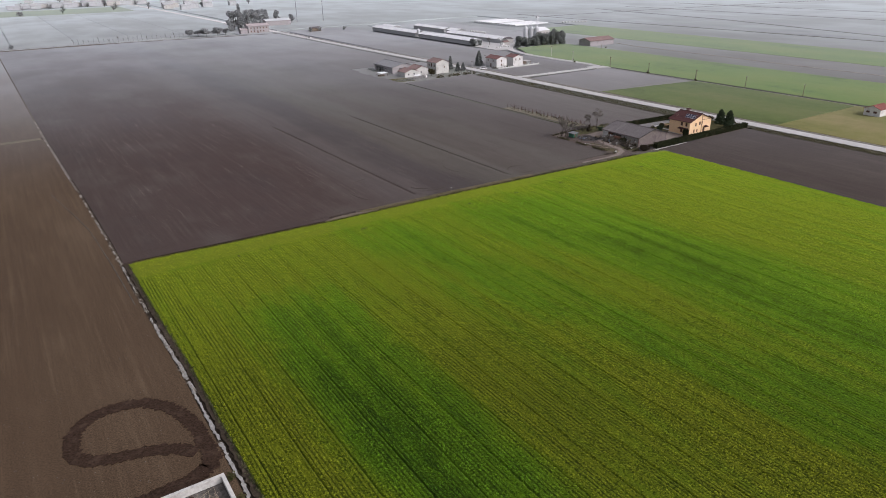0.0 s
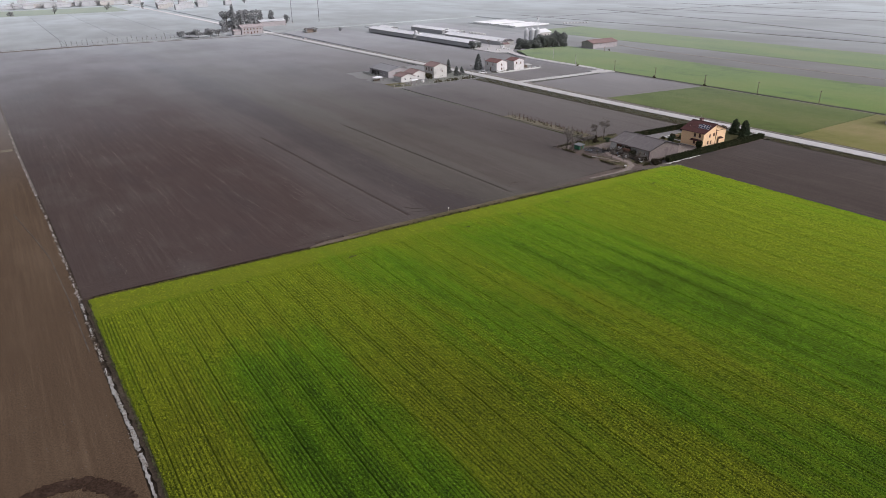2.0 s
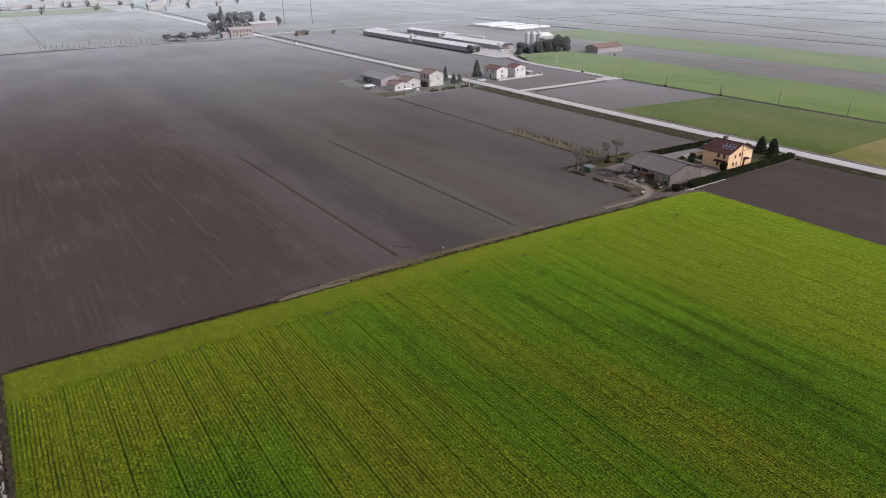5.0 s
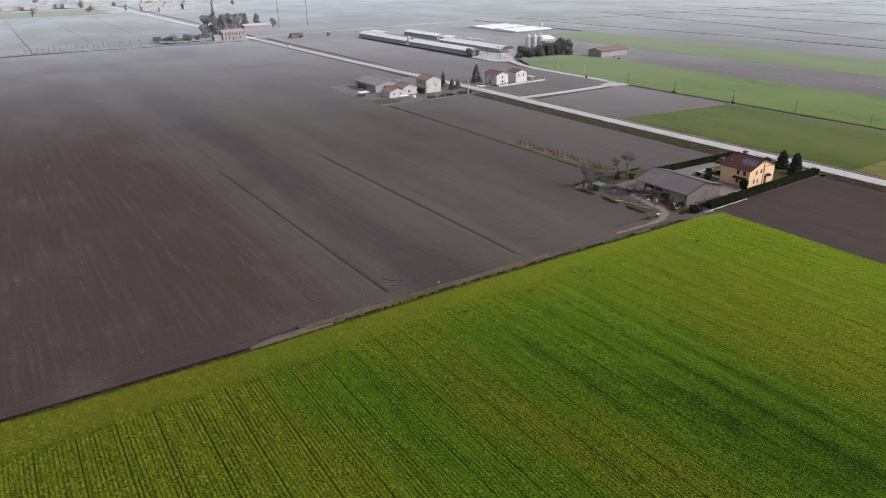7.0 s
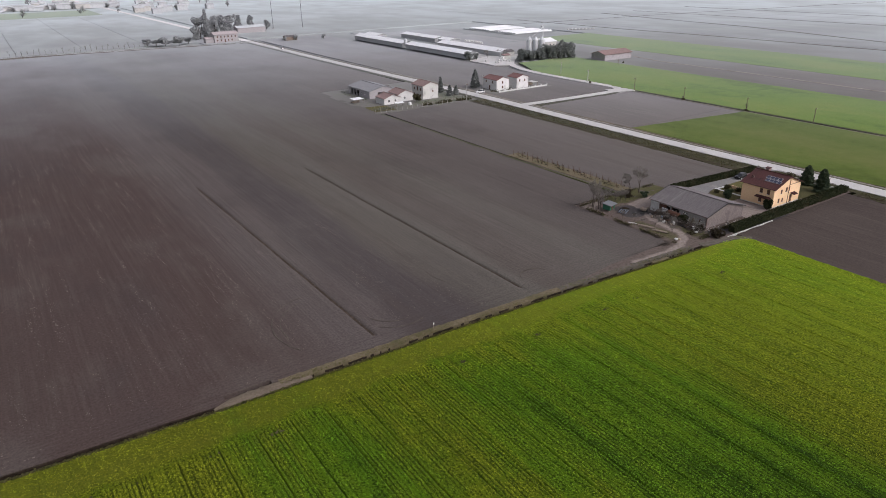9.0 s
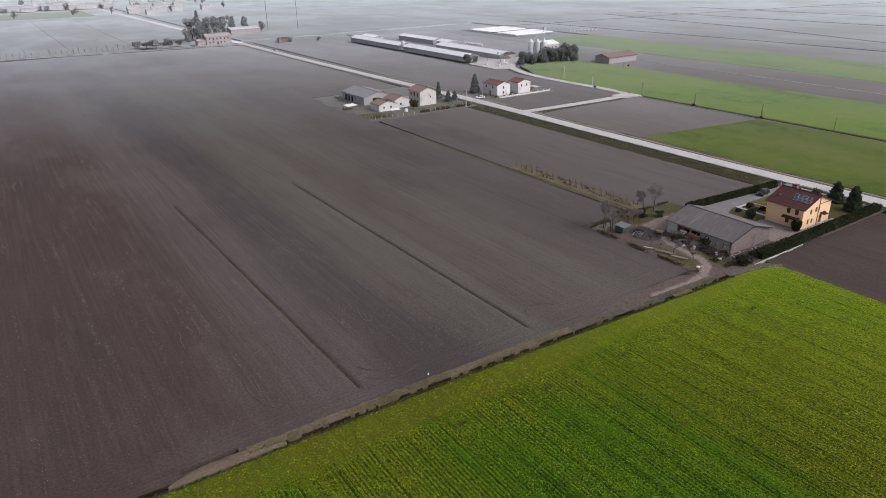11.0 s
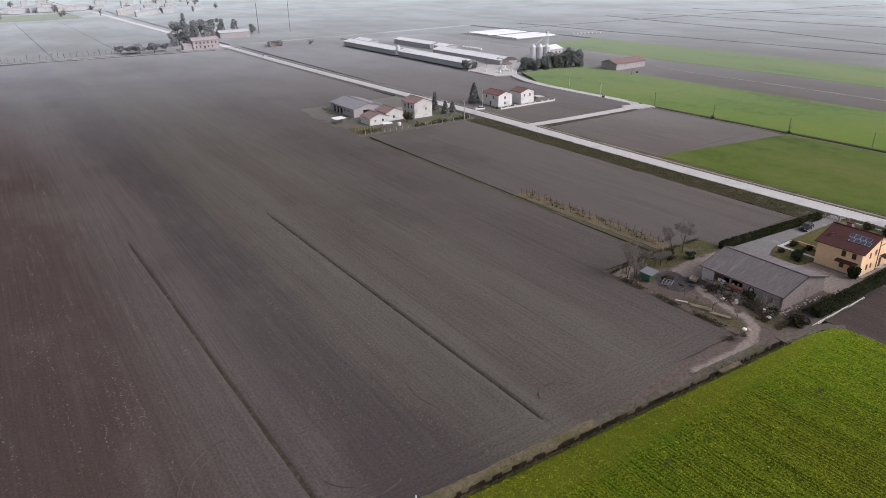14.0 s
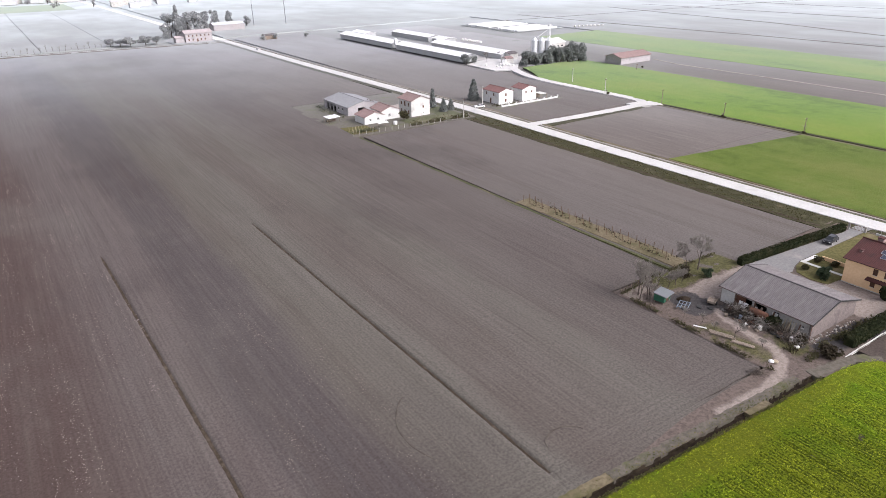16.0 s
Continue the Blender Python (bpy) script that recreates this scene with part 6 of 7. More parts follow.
ground_piece(strip("vine_grass", [(183.6, 230), (184.8, 181.2)], -2.4, 2.2, 0.09, M_STRAW, 0.3, 2.5, 0.25), "dry yellowish grass under the vines", "grass")
ground_piece(strip("line_ditch", [(178.9, 313.5), (179.4, 273), (179.7, 226), (180.6, 181)], -0.38, 0.32, -0.1, M_VERGE, 0.3, 3, 0.12), "dark narrow field ditch", "ditch")
ground_piece(strip("line_bank", [(178.9, 313.5), (179.4, 273), (179.7, 226), (180.6, 181)], -1.2, -0.45, 0.06, M_GRASS, 0.6, 4, 0.15), "grassy edge of a narrow field ditch", "bank")


# ---- clutter of the yard ----
def at(root_args, *builds):
    root = thing(*root_args)
    for name, bm, mat, label in builds:
        part(name, bm, mat, root, label)
    return root


bm = bmesh.new()
box(bm, -1.2, 1.2, -1.0, 1.0, 0.35, 1.75)
hut = at(("hen_house", "small green wooden hen house on legs, grey roof", "shed", (169.2, 173.4, 0), 12), ("body", bm, M_GREEN, ""),
         ("roof", boxed(-1.55, 1.55, -1.35, 1.35, 1.75, 1.9, m=pose(0, 0, 0, 6, 0, 0)), M_GREYROOF, "grey painted sheet roof"),
         ("door", boxed(-0.4, 0.4, -1.04, -1.003, 0.4, 1.4), M_BROWN, ""))
for sx in (-1.1, 1.1):
    for sy in (-0.9, 0.9):
        part("leg", boxed(sx - 0.06, sx + 0.06, sy - 0.06, sy + 0.06, 0, 0.35), M_WOOD, hut)
for k in range(7):
    part("slat", boxed(-1.22 + k * 0.35, -1.19 + k * 0.35, -1.02, 1.02, 0.4, 1.7), M_GREEN, hut)

har = thing("harrow", "blue-grey iron harrow with tines", "farm machine", (170.3, 169.5, 0), 25)
for y in (-0.9, -0.3, 0.3, 0.9):
    part("beam", boxed(-1.5, 1.5, y - 0.06, y + 0.06, 0.45, 0.58), M_BLUEGREY, har)
    for x in np.linspace(-1.4, 1.4, 6):
        part("tine", rod(bmesh.new(), (x, y, 0.48), (x + 0.12, y, 0.0), 0.03, 0.02, 4), M_RUST, har)
for x in (-1.2, 0, 1.2):
    part("crossbar", boxed(x - 0.06, x + 0.06, -1.0, 1.0, 0.58, 0.68), M_BLUEGREY, har)

tr = thing("hand_trailer", "small wooden trailer with rubber wheels", "trailer", (175.7, 167.4, 0), 20)
part("bed", boxed(-1.1, 1.1, -0.7, 0.7, 0.5, 0.62), M_WOOD, tr)
for a in ((-1.1, 1.1, -0.7, -0.64), (-1.1, 1.1, 0.64, 0.7), (-1.1, -1.04, -0.64, 0.64)):
    part("side_board", boxed(*a, 0.62, 0.95), M_WOOD, tr)
for s in (-0.78, 0.78):
    part("wheel", rod(bmesh.new(), (0, s - 0.08, 0.32), (0, s + 0.08, 0.32), 0.32, 0.32, 14), M_RUBBER, tr)
part("drawbar", rod(bmesh.new(), (1.1, 0, 0.52), (2.2, 0, 0.12), 0.04, 0.04, 5), M_RUST, tr)


def stack(name, label, x, y, rz, n, length, wid, thick, material, layers=1, tilt=0.0, category="timber"):
    root = thing(name, label, category, (x, y, 0.02), rz)
    r = random.Random(int(x * 10 + y))
    for l in range(layers):
        for k in range(n):
            m = pose(r.uniform(-.2, .2), (k - n / 2) * wid * 1.15, 0.02 + l * (thick + 0.015) + thick / 2 * 0, 0, tilt, r.uniform(-3, 3))
            part("board", boxed(-length / 2, length / 2, -wid / 2, wid / 2, 0, thick, m=m), material, root)
    return root


stack("white_boards", "white boards lying in the grass", 167.0, 163.6, -62, 2, 2.2, 0.14, 0.05, M_WHITE)
stack("plank_pile", "weathered planks stacked beside the fence", 167.7, 159.6, -72, 4, 4.2, 0.22, 0.08, M_WOOD, 3)
stack("plank_pile", "weathered planks stacked beside the fence", 168.0, 156.0, -72, 4, 3.6, 0.2, 0.08, M_WOOD, 2)
stack("firewood_pile", "split grey logs against the barn wall", 176.6, 157.3, 90, 5, 3.2, 0.24, 0.2, M_WOOD, 4)
stack("scrap_pile", "rusty scrap iron by the barn", 175.2, 159.2, 60, 5, 2.0, 0.2, 0.07, M_RUST, 4, 4.0, "scrap")
stack("scrap_pile", "rusty scrap iron by the barn", 175.6, 154.4, 40, 4, 1.6, 0.2, 0.08, M_RUST, 3, 4.0, "scrap")
for k, (y, w, tilt) in enumerate(((161.9, 0.9, 14), (162.9, 0.7, 18))):
    p = thing("discarded_door", "white door leaning against the barn", "door", (176.7, y, 0), 0)
    part("sheet", boxed(-0.03, 0.03, -w / 2, w / 2, 0, 2.1, m=pose(0, 0, 0, 0, tilt, 0)), M_WHITE, p)
for k in range(7):
    p = thing("leaning_pole", "pale wooden pole leaning on the barn wall", "pole", (176.4, 153.0 + k * 0.3, 0), 0, "leaning poles")
    part("shaft", rod(bmesh.new(), (0, 0, 0), (1.0, 0.15 * (k % 3 - 1), 2.2 + 0.2 * (k % 2)), 0.05, 0.04, 5), M_REED, p)
for k, (x, y, z, mat, lab) in enumerate(((174.6, 161.0, 0.9, M_BLUEGREY, "blue-grey plastic drum"), (175.4, 163.6, 0.95, M_RUST, "rusty iron drum"), (174.2, 157.0, 0.8, M_CONC, "grey plastic drum"), (175.0, 152.0, 0.85, M_WHITE, "white plastic drum"))):
    d = thing("drum", lab + " beside the barn", "drum", (x, y, 0), 0, "yard drums")
    part("barrel", lathe(bmesh.new(), [(0.26, 0), (0.29, 0.05), (0.29, z * 0.33), (0.305, z * 0.35), (0.29, z * 0.37), (0.29, z * 0.66), (0.305, z * 0.68), (0.29, z * 0.7), (0.29, z - 0.04), (0.26, z)], 14), mat, d)
    part("lid", lathe(bmesh.new(), [(0.25, z), (0.25, z + 0.02), (0.05, z + 0.03)], 14), mat, d)
for k, (x, y, mat) in enumerate(((166.9, 150.4, M_WHITE), (167.4, 150.0, M_REED), (174.0, 150.4, M_CONC))):
    b = thing("sack", "pale filled sack lying on the ground", "sack", (x, y, 0.02), 30 * k)
    part("bag", lathe(bmesh.new(), [(0.2, 0.0), (0.42, 0.1), (0.45, 0.22), (0.32, 0.36), (0.1, 0.42)], 10), mat, b)


def brush_pile(x, y, w, h, n, seed, label, mat):
    root = thing("brush_pile", label, "brushwood", (x, y, 0))
    r = random.Random(seed)
    bm = bmesh.new()
    for k in range(n):
        a = r.uniform(0, 6.28)
        c = Vector((r.gauss(0, w / 4), r.gauss(0, w / 5), abs(r.gauss(0, h / 2))))
        d = Vector((math.cos(a), math.sin(a), r.uniform(-.2, .35))) * r.uniform(0.4, 1.0)
        rod(bm, c - d, c + d, 0.03, 0.012, 3)
    part("brushwood", bm, mat, root)
    return root


brush_pile(162.4, 149.9, 2.4, 0.5, 90, 1, "heap of cut branches at the field edge", M_BARK)
brush_pile(175.8, 160.6, 3.4, 2.0, 320, 2, "heap of dark branches against the barn", M_BARK)
brush_pile(175.8, 163.6, 2.2, 1.5, 200, 3, "heap of dark wire and branches by the barn", M_BARK)
brush_pile(175.2, 152.6, 3.0, 1.2, 240, 4, "heap of dark branches by the barn", M_BARK)
for k, (x, y, mat) in enumerate(((175.9, 162.8, M_BARK), (175.3, 157.4, M_TWIG), (176.0, 155.4, M_BARK), (176.2, 151.4, M_TWIG))):
    brush_pile(x, y, 2.8, 1.5, 260, 20 + k, "tangled heap of sticks and scrap by the barn", mat)


def rubble(x0, y0, x1, y1, n, seed, label):
    """A row of broken blocks along a wall."""
    root = thing("rubble_row", label, "rubble", (x0, y0, 0.02))
    r = random.Random(seed)
    for k in range(n):
        t = (k + r.uniform(-.3, .3)) / n
        s = r.uniform(0.10, 0.24)
        m = pose((x1 - x0) * t, (y1 - y0) * t + r.gauss(0, 0.22), 0, r.uniform(-14, 14), r.uniform(-14, 14), r.uniform(0, 180))
        part("block", boxed(-s, s, -s * 0.6, s * 0.6, -0.05, s * r.uniform(0.5, 0.9), m=m), M_BLOCK if k % 3 else M_WOOD, root)
    return root


rubble(177.0, 149.9, 190.2, 149.5, 34, 5, "broken pale blocks along the barn gable")
rubble(175.2, 150.4, 176.6, 153.4, 9, 6, "broken pale blocks at the barn corner")
tarp = thing("dark_heap", "heap of dark earth in the yard", "heap", (172.8, 171.4, 0.02))
verts = [(0, 0, 0.55)]
faces = []
for j, (rad, z) in enumerate(((0.5, 0.42), (0.9, 0.2), (1.2, 0.0))):
    for i in range(14):
        a = 2 * math.pi * i / 14
        verts.append((rad * (1 + 0.15 * math.sin(3 * a + j)) * math.cos(a) * 1.2, rad * math.sin(a), z))
for i in range(14):
    faces.append((0, 1 + i, 1 + (i + 1) % 14))
    for j in range(2):
        faces.append((1 + 14 * j + i, 15 + 14 * j + i, 15 + 14 * j + (i + 1) % 14, 1 + 14 * j + (i + 1) % 14))
data_part("mound", verts, faces, M_MUD, tarp, smooth=True)

# ---- fittings of the barn and the peach house ----
def awning(parent, x0, x1, y0, y1, z, tilt_x=0.0, tilt_y=0.0, mat=None):
    m = pose((x0 + x1) / 2, (y0 + y1) / 2, z, tilt_x, tilt_y, 0)
    hx, hy = (x1 - x0) / 2, (y1 - y0) / 2
    bm = boxed(-hx, hx, -hy, hy, 0, 0.12, m=m)
    n = int(max(hx, hy) * 2 / 0.25)
    for k in range(n):
        if hy > hx:
            y = -hy + 0.12 + k * 0.25
            box(bm, -hx, hx, y - 0.05, y + 0.05, 0.12, 0.17, m)
        else:
            x = -hx + 0.12 + k * 0.25
            box(bm, x - 0.05, x + 0.05, -hy, hy, 0.12, 0.17, m)
    return part("awning", bm, mat or M_TILE, parent)


awning(house, -6.9, -5.6, -3.9, 0.2, 2.45, 0, -18)
awning(house, 1.6, 3.5, -5.6, -4.5, 2.55, 18, 0)
for k in range(2):
    for j in range(4):
        sx, sy = -3.4 + k * 1.15, -3.9 + j * 1.05 + (0.5 if k else 0)
        ang = math.degrees(math.atan2(2.3, 5.6))
        m = pose(sx, sy, 5.16 + (sx + 5.6) * 2.3 / 5.6 + 0.16, 0, -ang, 0)
        p = part("solar_panel", boxed(-0.55, 0.55, -0.49, 0.49, 0, 0.05, m=m), M_ALU, house, "aluminium-framed blue-black solar panel")
        part("cells", boxed(-0.51, 0.51, -0.45, 0.45, 0.05, 0.056, m=m), M_SOLAR, p)
part("plinth", boxed(-5.94, 5.94, -4.54, 4.54, 0, 0.18), M_CONC, house)
part("downpipe", rod(bmesh.new(), (0.5, -4.6, 0.05), (0.5, -4.6, 6.9), 0.07, 0.07, 6), M_BROWN, house)
part("pilaster", boxed(0.62, 5.9, -4.56, -4.502, 5.02, 5.16), M_BROWN, house, "brown cornice board")
part("front_step", boxed(1.6, 3.4, -5.4, -4.54, 0.02, 0.2), M_CONC, house)
part("antenna", rod(bmesh.new(), (1.2, 2.6, 7.2), (1.2, 2.6, 9.2), 0.025, 0.02, 5), M_STEEL, house)

for k in range(2):
    part("bay_post", boxed(-7.14, -6.95, 1.6 + k * 3.7, 1.85 + k * 3.7, 0, 2.6), M_RUST, barn)
part("hanging_door", boxed(-7.2, -7.12, 3.4, 5.2, 0.1, 2.6), M_BROWN, barn, "rusty sliding door standing open")
part("plaster_panel", boxed(-7.125, -7.103, 5.7, 8.25, 0.05, 2.7), M_PLASTER2, barn, "pale plastered end of the barn wall")
part("white_sheet", boxed(-7.17, -7.11, -2.6, -1.6, 0.1, 2.2), M_WHITE, barn)


tank = thing("oil_tank", "rusty red-brown oil tank on legs by the barn", "tank", (176.4, 158.9, 0))
part("vessel", rod(bmesh.new(), (0, -1.5, 1.65), (0, 1.5, 1.65), 0.62, 0.62, 18), M_BROWN, tank)
for y in (-1.53, 1.53):
    part("end_cap", rod(bmesh.new(), (0, y - 0.03, 1.65), (0, y + 0.03, 1.65), 0.5, 0.5, 16), M_BROWN, tank)
for y in (-1.1, 1.1):
    for x in (-0.4, 0.4):
        part("leg", boxed(x - 0.05, x + 0.05, y - 0.05, y + 0.05, 0, 1.25), M_RUST, tank)
broad_tree("ivy_bush", 176.5, 156.2, 2.3, 3.0, "dark ivy and scrub grown against the barn wall", 601, M_HEDGE, 900, 0.1, category="bush", flat=1.2)
broad_tree("ivy_bush", 176.7, 161.0, 1.9, 2.0, "dark tangled scrub against the barn wall", 602, M_SCRUB, 700, 0.1, category="bush", flat=1.2)
broad_tree("ivy_bush", 176.4, 151.2, 1.2, 2.2, "brown scrub at the barn corner", 603, M_SCRUB, 500, 0.1, category="bush")
rr = random.Random(91)
for k in range(14):
    y, h = 151.4 + k * 0.95 + rr.uniform(-.3, .3), rr.uniform(1.2, 2.5)
    wid = rr.uniform(0.12, 0.5)
    lean = thing("leaning_board", "weathered board leaning on the barn wall", "board", (176.9 + rr.uniform(-.2, .1), y, 0), rr.uniform(-8, 8), "boards against the barn")
    part("plank", boxed(-0.03, 0.03, -wid / 2, wid / 2, 0, h, m=pose(0, 0, 0, rr.uniform(-12, 12), rr.uniform(12, 22), 0)), (M_WOOD, M_RUST, M_BLOCK, M_WOOD, M_PLASTER2)[k % 5], lean)
for k in range(26):
    x, y, q = rr.uniform(173.2, 176.4), rr.uniform(150.8, 165.0), rr.uniform(0.15, 0.42)
    junk = thing("scrap_box", "broken crate or scrap block lying in the yard", "scrap", (x, y, 0.02), rr.uniform(0, 90), "scrap before the barn")
    part("crate", boxed(-q, q, -q * 0.7, q * 0.7, 0, q * rr.uniform(0.6, 1.4), m=pose(0, 0, 0, rr.uniform(-8, 8), rr.uniform(-8, 8), 0)), (M_RUST, M_WOOD, M_RUBBER, M_BLOCK, M_WOOD, M_BLUEGREY, M_PLASTER2)[k % 7], junk)
for k, (x, y) in enumerate(((174.3, 163.2), (174.9, 155.0), (173.8, 166.4), (172.6, 167.8))):
    tyre = thing("old_tyre", "worn black tyre lying on the ground", "tyre", (x, y, 0.02), 0, "old tyres")
    part("tread", lathe(bmesh.new(), [(0.28, 0.0), (0.46, 0.02), (0.52, 0.12), (0.46, 0.22), (0.28, 0.24)], 16), M_RUBBER, tyre)
slab("bare_corner", [(165.3, 176.0), (166.4, 175.4), (168.4, 177.2), (170.6, 177.6), (171.2, 179.9), (168.0, 179.8), (165.3, 179.4)], 0.06, M_YARDPALE, "pale bare earth in the yard corner", "yard", 0.1)

# ---- vehicles ----
def car(x, y, rz, paint, label):
    root = thing("car", label, "car", (x, y, 0), rz)
    prof = [(-2.1, 0.35), (-2.12, 0.75), (-1.95, 0.95), (-1.25, 1.02), (1.75, 1.0), (2.08, 0.85), (2.12, 0.4)]
    bm = bmesh.new()
    for sx in (-1, 1):
        pass
    a = [bm.verts.new((px, -0.86, pz)) for px, pz in prof]
    b = [bm.verts.new((px, 0.86, pz)) for px, pz in prof]
    n = len(prof)
    bm.faces.new(a)
    bm.faces.new(b[::-1])
    for i in range(n):
        bm.faces.new((a[i], b[i], b[(i + 1) % n], a[(i + 1) % n]))
    body = part("body", bm, paint, root)
    bm = bmesh.new()
    low = [bm.verts.new(p) for p in ((-1.75, -0.78, 1.0), (1.05, -0.78, 1.0), (1.05, 0.78, 1.0), (-1.75, 0.78, 1.0))]
    top = [bm.verts.new(p) for p in ((-1.45, -0.62, 1.46), (0.35, -0.62, 1.48), (0.35, 0.62, 1.48), (-1.45, 0.62, 1.46))]
    bm.faces.new(top)
    for i in range(4):
        bm.faces.new((low[i], low[(i + 1) % 4], top[(i + 1) % 4], top[i]))
    part("windows", bm, M_GLASS, root)
    part("roof", boxed(-1.43, 0.33, -0.61, 0.61, 1.465, 1.51), paint, root)
    for wx in (-1.3, 1.32):
        for wy in (-0.8, 0.8):
            w = part("wheel", rod(bmesh.new(), (wx, wy - 0.1, 0.32), (wx, wy + 0.1, 0.32), 0.32, 0.32, 14), M_RUBBER, root)
            part("rim", rod(bmesh.new(), (wx, wy - 0.11, 0.32), (wx, wy + 0.11, 0.32), 0.2, 0.2, 10), M_ALU, w)
    for wy in (-0.62, 0.62):
        part("headlight", boxed(2.05, 2.12, wy - 0.18, wy + 0.18, 0.66, 0.82), M_LAMP, root)
        part("tail_light", boxed(-2.13, -2.06, wy - 0.15, wy + 0.15, 0.72, 0.92), M_REDLAMP, root)
    part("front_bumper", boxed(2.08, 2.17, -0.8, 0.8, 0.36, 0.56), paint, root)
    return root


car(219.4, 169.4, 186, M_CARDARK, "dark small hatchback parked on the asphalt driveway").location.z = 0.06
car(241.4, 325.6, 160, M_CARWHITE, "white small car parked on the roadside").location.z = 0.05
car(233.4, 566, 90, M_CARWHITE, "pale small car standing on the country road").location.z = 0.17
van = thing("van", "white delivery van parked in the farm yard", "van", (320.5, 408, 0.15), 40)
part("body", boxed(-2.4, 1.5, -0.95, 0.95, 0.4, 2.3), M_CARWHITE, van)
part("cab", boxed(1.5, 2.5, -0.92, 0.92, 0.4, 1.6), M_CARWHITE, van)
part("windscreen", boxed(1.5, 1.9, -0.85, 0.85, 1.6, 2.15), M_GLASS, van)
for wx in (-1.5, 1.6):
    for wy in (-0.9, 0.9):
        part("wheel", rod(bmesh.new(), (wx, wy - 0.1, 0.34), (wx, wy + 0.1, 0.34), 0.34, 0.34, 12), M_RUBBER, van)

# gate and pillars at the road
gate = thing("driveway_gate", "dark iron driveway gate between pale pillars", "gate", (230.6, 169.4, 0))
for y in (-1.75, 1.75):
    p = part("pillar", boxed(-0.2, 0.2, y - 0.2, y + 0.2, 0, 1.5), M_BLOCK, gate)
    part("pillar_cap", boxed(-0.25, 0.25, y - 0.25, y + 0.25, 1.5, 1.57), M_CONC, p)
part("rail", boxed(-0.03, 0.03, -1.55, 1.55, 1.2, 1.28), M_RUST, gate)
part("rail", boxed(-0.03, 0.03, -1.55, 1.55, 0.2, 0.28), M_RUST, gate)
for k in range(11):
    part("bar", boxed(-0.015, 0.015, -1.5 + k * 0.3, -1.47 + k * 0.3, 0.28, 1.2), M_RUST, gate)
fw = thing("front_wall", "low pale wall with iron railing along the road", "wall", (231.3, 157, 0))
part("base", boxed(-0.14, 0.14, -8.6, 8.6, 0, 0.5), M_PLASTER2, fw)
part("top_rail", boxed(-0.03, 0.03, -8.6, 8.6, 1.3, 1.36), M_RUST, fw)
for k in range(40):
    part("bar", boxed(-0.015, 0.015, -8.5 + k * 0.435, -8.47 + k * 0.435, 0.6, 1.3), M_RUST, fw)


# ---- poles ----
def power_pole(x, y, h, label="grey concrete power pole beside the field", lean=0.0):
    root = thing("power_pole", label, "pole", (x, y, 0), 0, "power poles")
    part("mast", rod(bmesh.new(), (0, 0, -0.3), (lean, 0, h), 0.16, 0.10, 8), M_CONC if h > 6 else M_WOOD, root)
    part("crossarm", boxed(-0.7 + lean, 0.7 + lean, -0.06, 0.06, h - 0.5, h - 0.38), M_RUST, root)
    for s in (-0.6, 0, 0.6):
        part("insulator", lathe(bmesh.new(), [(0.06, h - 0.38), (0.09, h - 0.3), (0.05, h - 0.2)], 8, (s + lean, 0, 0)), M_LAMP, root)


for x, y, h in ((225.7, 314.9, 7.6), (311.0, 343.6, 6.5), (302.6, 314.4, 6.5), (303.9, 284.2, 6.0), (302.6, 254.3, 5.6), (302.4, 223.1, 5.6), (303.8, 195.3, 5.6), (303.6, 166.0, 5.6), (361.8, 348.2, 3.0), (246.2, 330.0, 7.6)):
    power_pole(x, y, h, lean=0.15 if h < 6 else 0.0)
for x, y, h in ((289.4, 733, 27), (318.8, 729.5, 30)):
    root = thing("radio_mast", "tall thin steel mast in hazy fields", "mast", (x, y, 0), 0, "radio masts")
    part("shaft", rod(bmesh.new(), (0, 0, -0.5), (0, 0, h), 0.34, 0.24, 8), M_MAST, root)
    part("footing", boxed(-0.8, 0.8, -0.8, 0.8, -0.2, 0.4), M_CONC, root)
for x, y, h, s in ((302.0, 254.0, 2.6, 1), (302.0, 222.6, 4.6, 2), (301.8, 312.0, 3.0, 3), (368.5, 350, 1.6, 4)):
    bare_tree("thorn_tree", x, y, h, h * 0.9, "small leafless thorn tree on a ditch bank", 300 + s, 4, "thorn trees")
    broad_tree("bush", x + 0.3, y + 0.2, 0.9, 1.8, "low dark scrub at a tree foot", 310 + s, M_BUSH, 250, 0.1, category="bush")

# ---- cream farmhouse plot ----
slab("farm_plot", [(178.2, 315.0), (231.4, 314.2), (231.4, 377.4), (180.6, 377.4), (178.2, 360)], 0.0, M_YARD, "rough grass and earth round a farmhouse", "yard")
slab("lawn", [(204, 317), (229.5, 316.4), (229.5, 343), (221, 343), (221, 327), (204, 327)], 0.04, M_GRASS, "worn lawn round the cream farmhouse", "lawn", 0.1)
slab("vegetable_plot", [(179.6, 318.6), (189.6, 317.6), (189.6, 328), (180.2, 330)], 0.05, M_LAWN, "green vegetable plot with stakes", "garden", 0.1)
slab("courtyard", [(199, 341), (214, 340), (222, 345), (231, 345), (231, 352), (206.5, 354), (206.5, 344), (199, 344)], 0.05, M_GRAVEL, "pale gravel court behind the farmhouse", "courtyard", 0.1)
stake_fence("plot_fence", [(178.6, 316.4), (231.0, 315.2)], "wire fence on thin grey posts", 2.6, 1.4, (0.4, 0.9, 1.3), M_CONC)
stake_fence("bean_stakes", [(180.4, 319.4), (189.2, 318.6)], "pale stakes in a vegetable plot", 1.1, 1.5, (), M_REED)
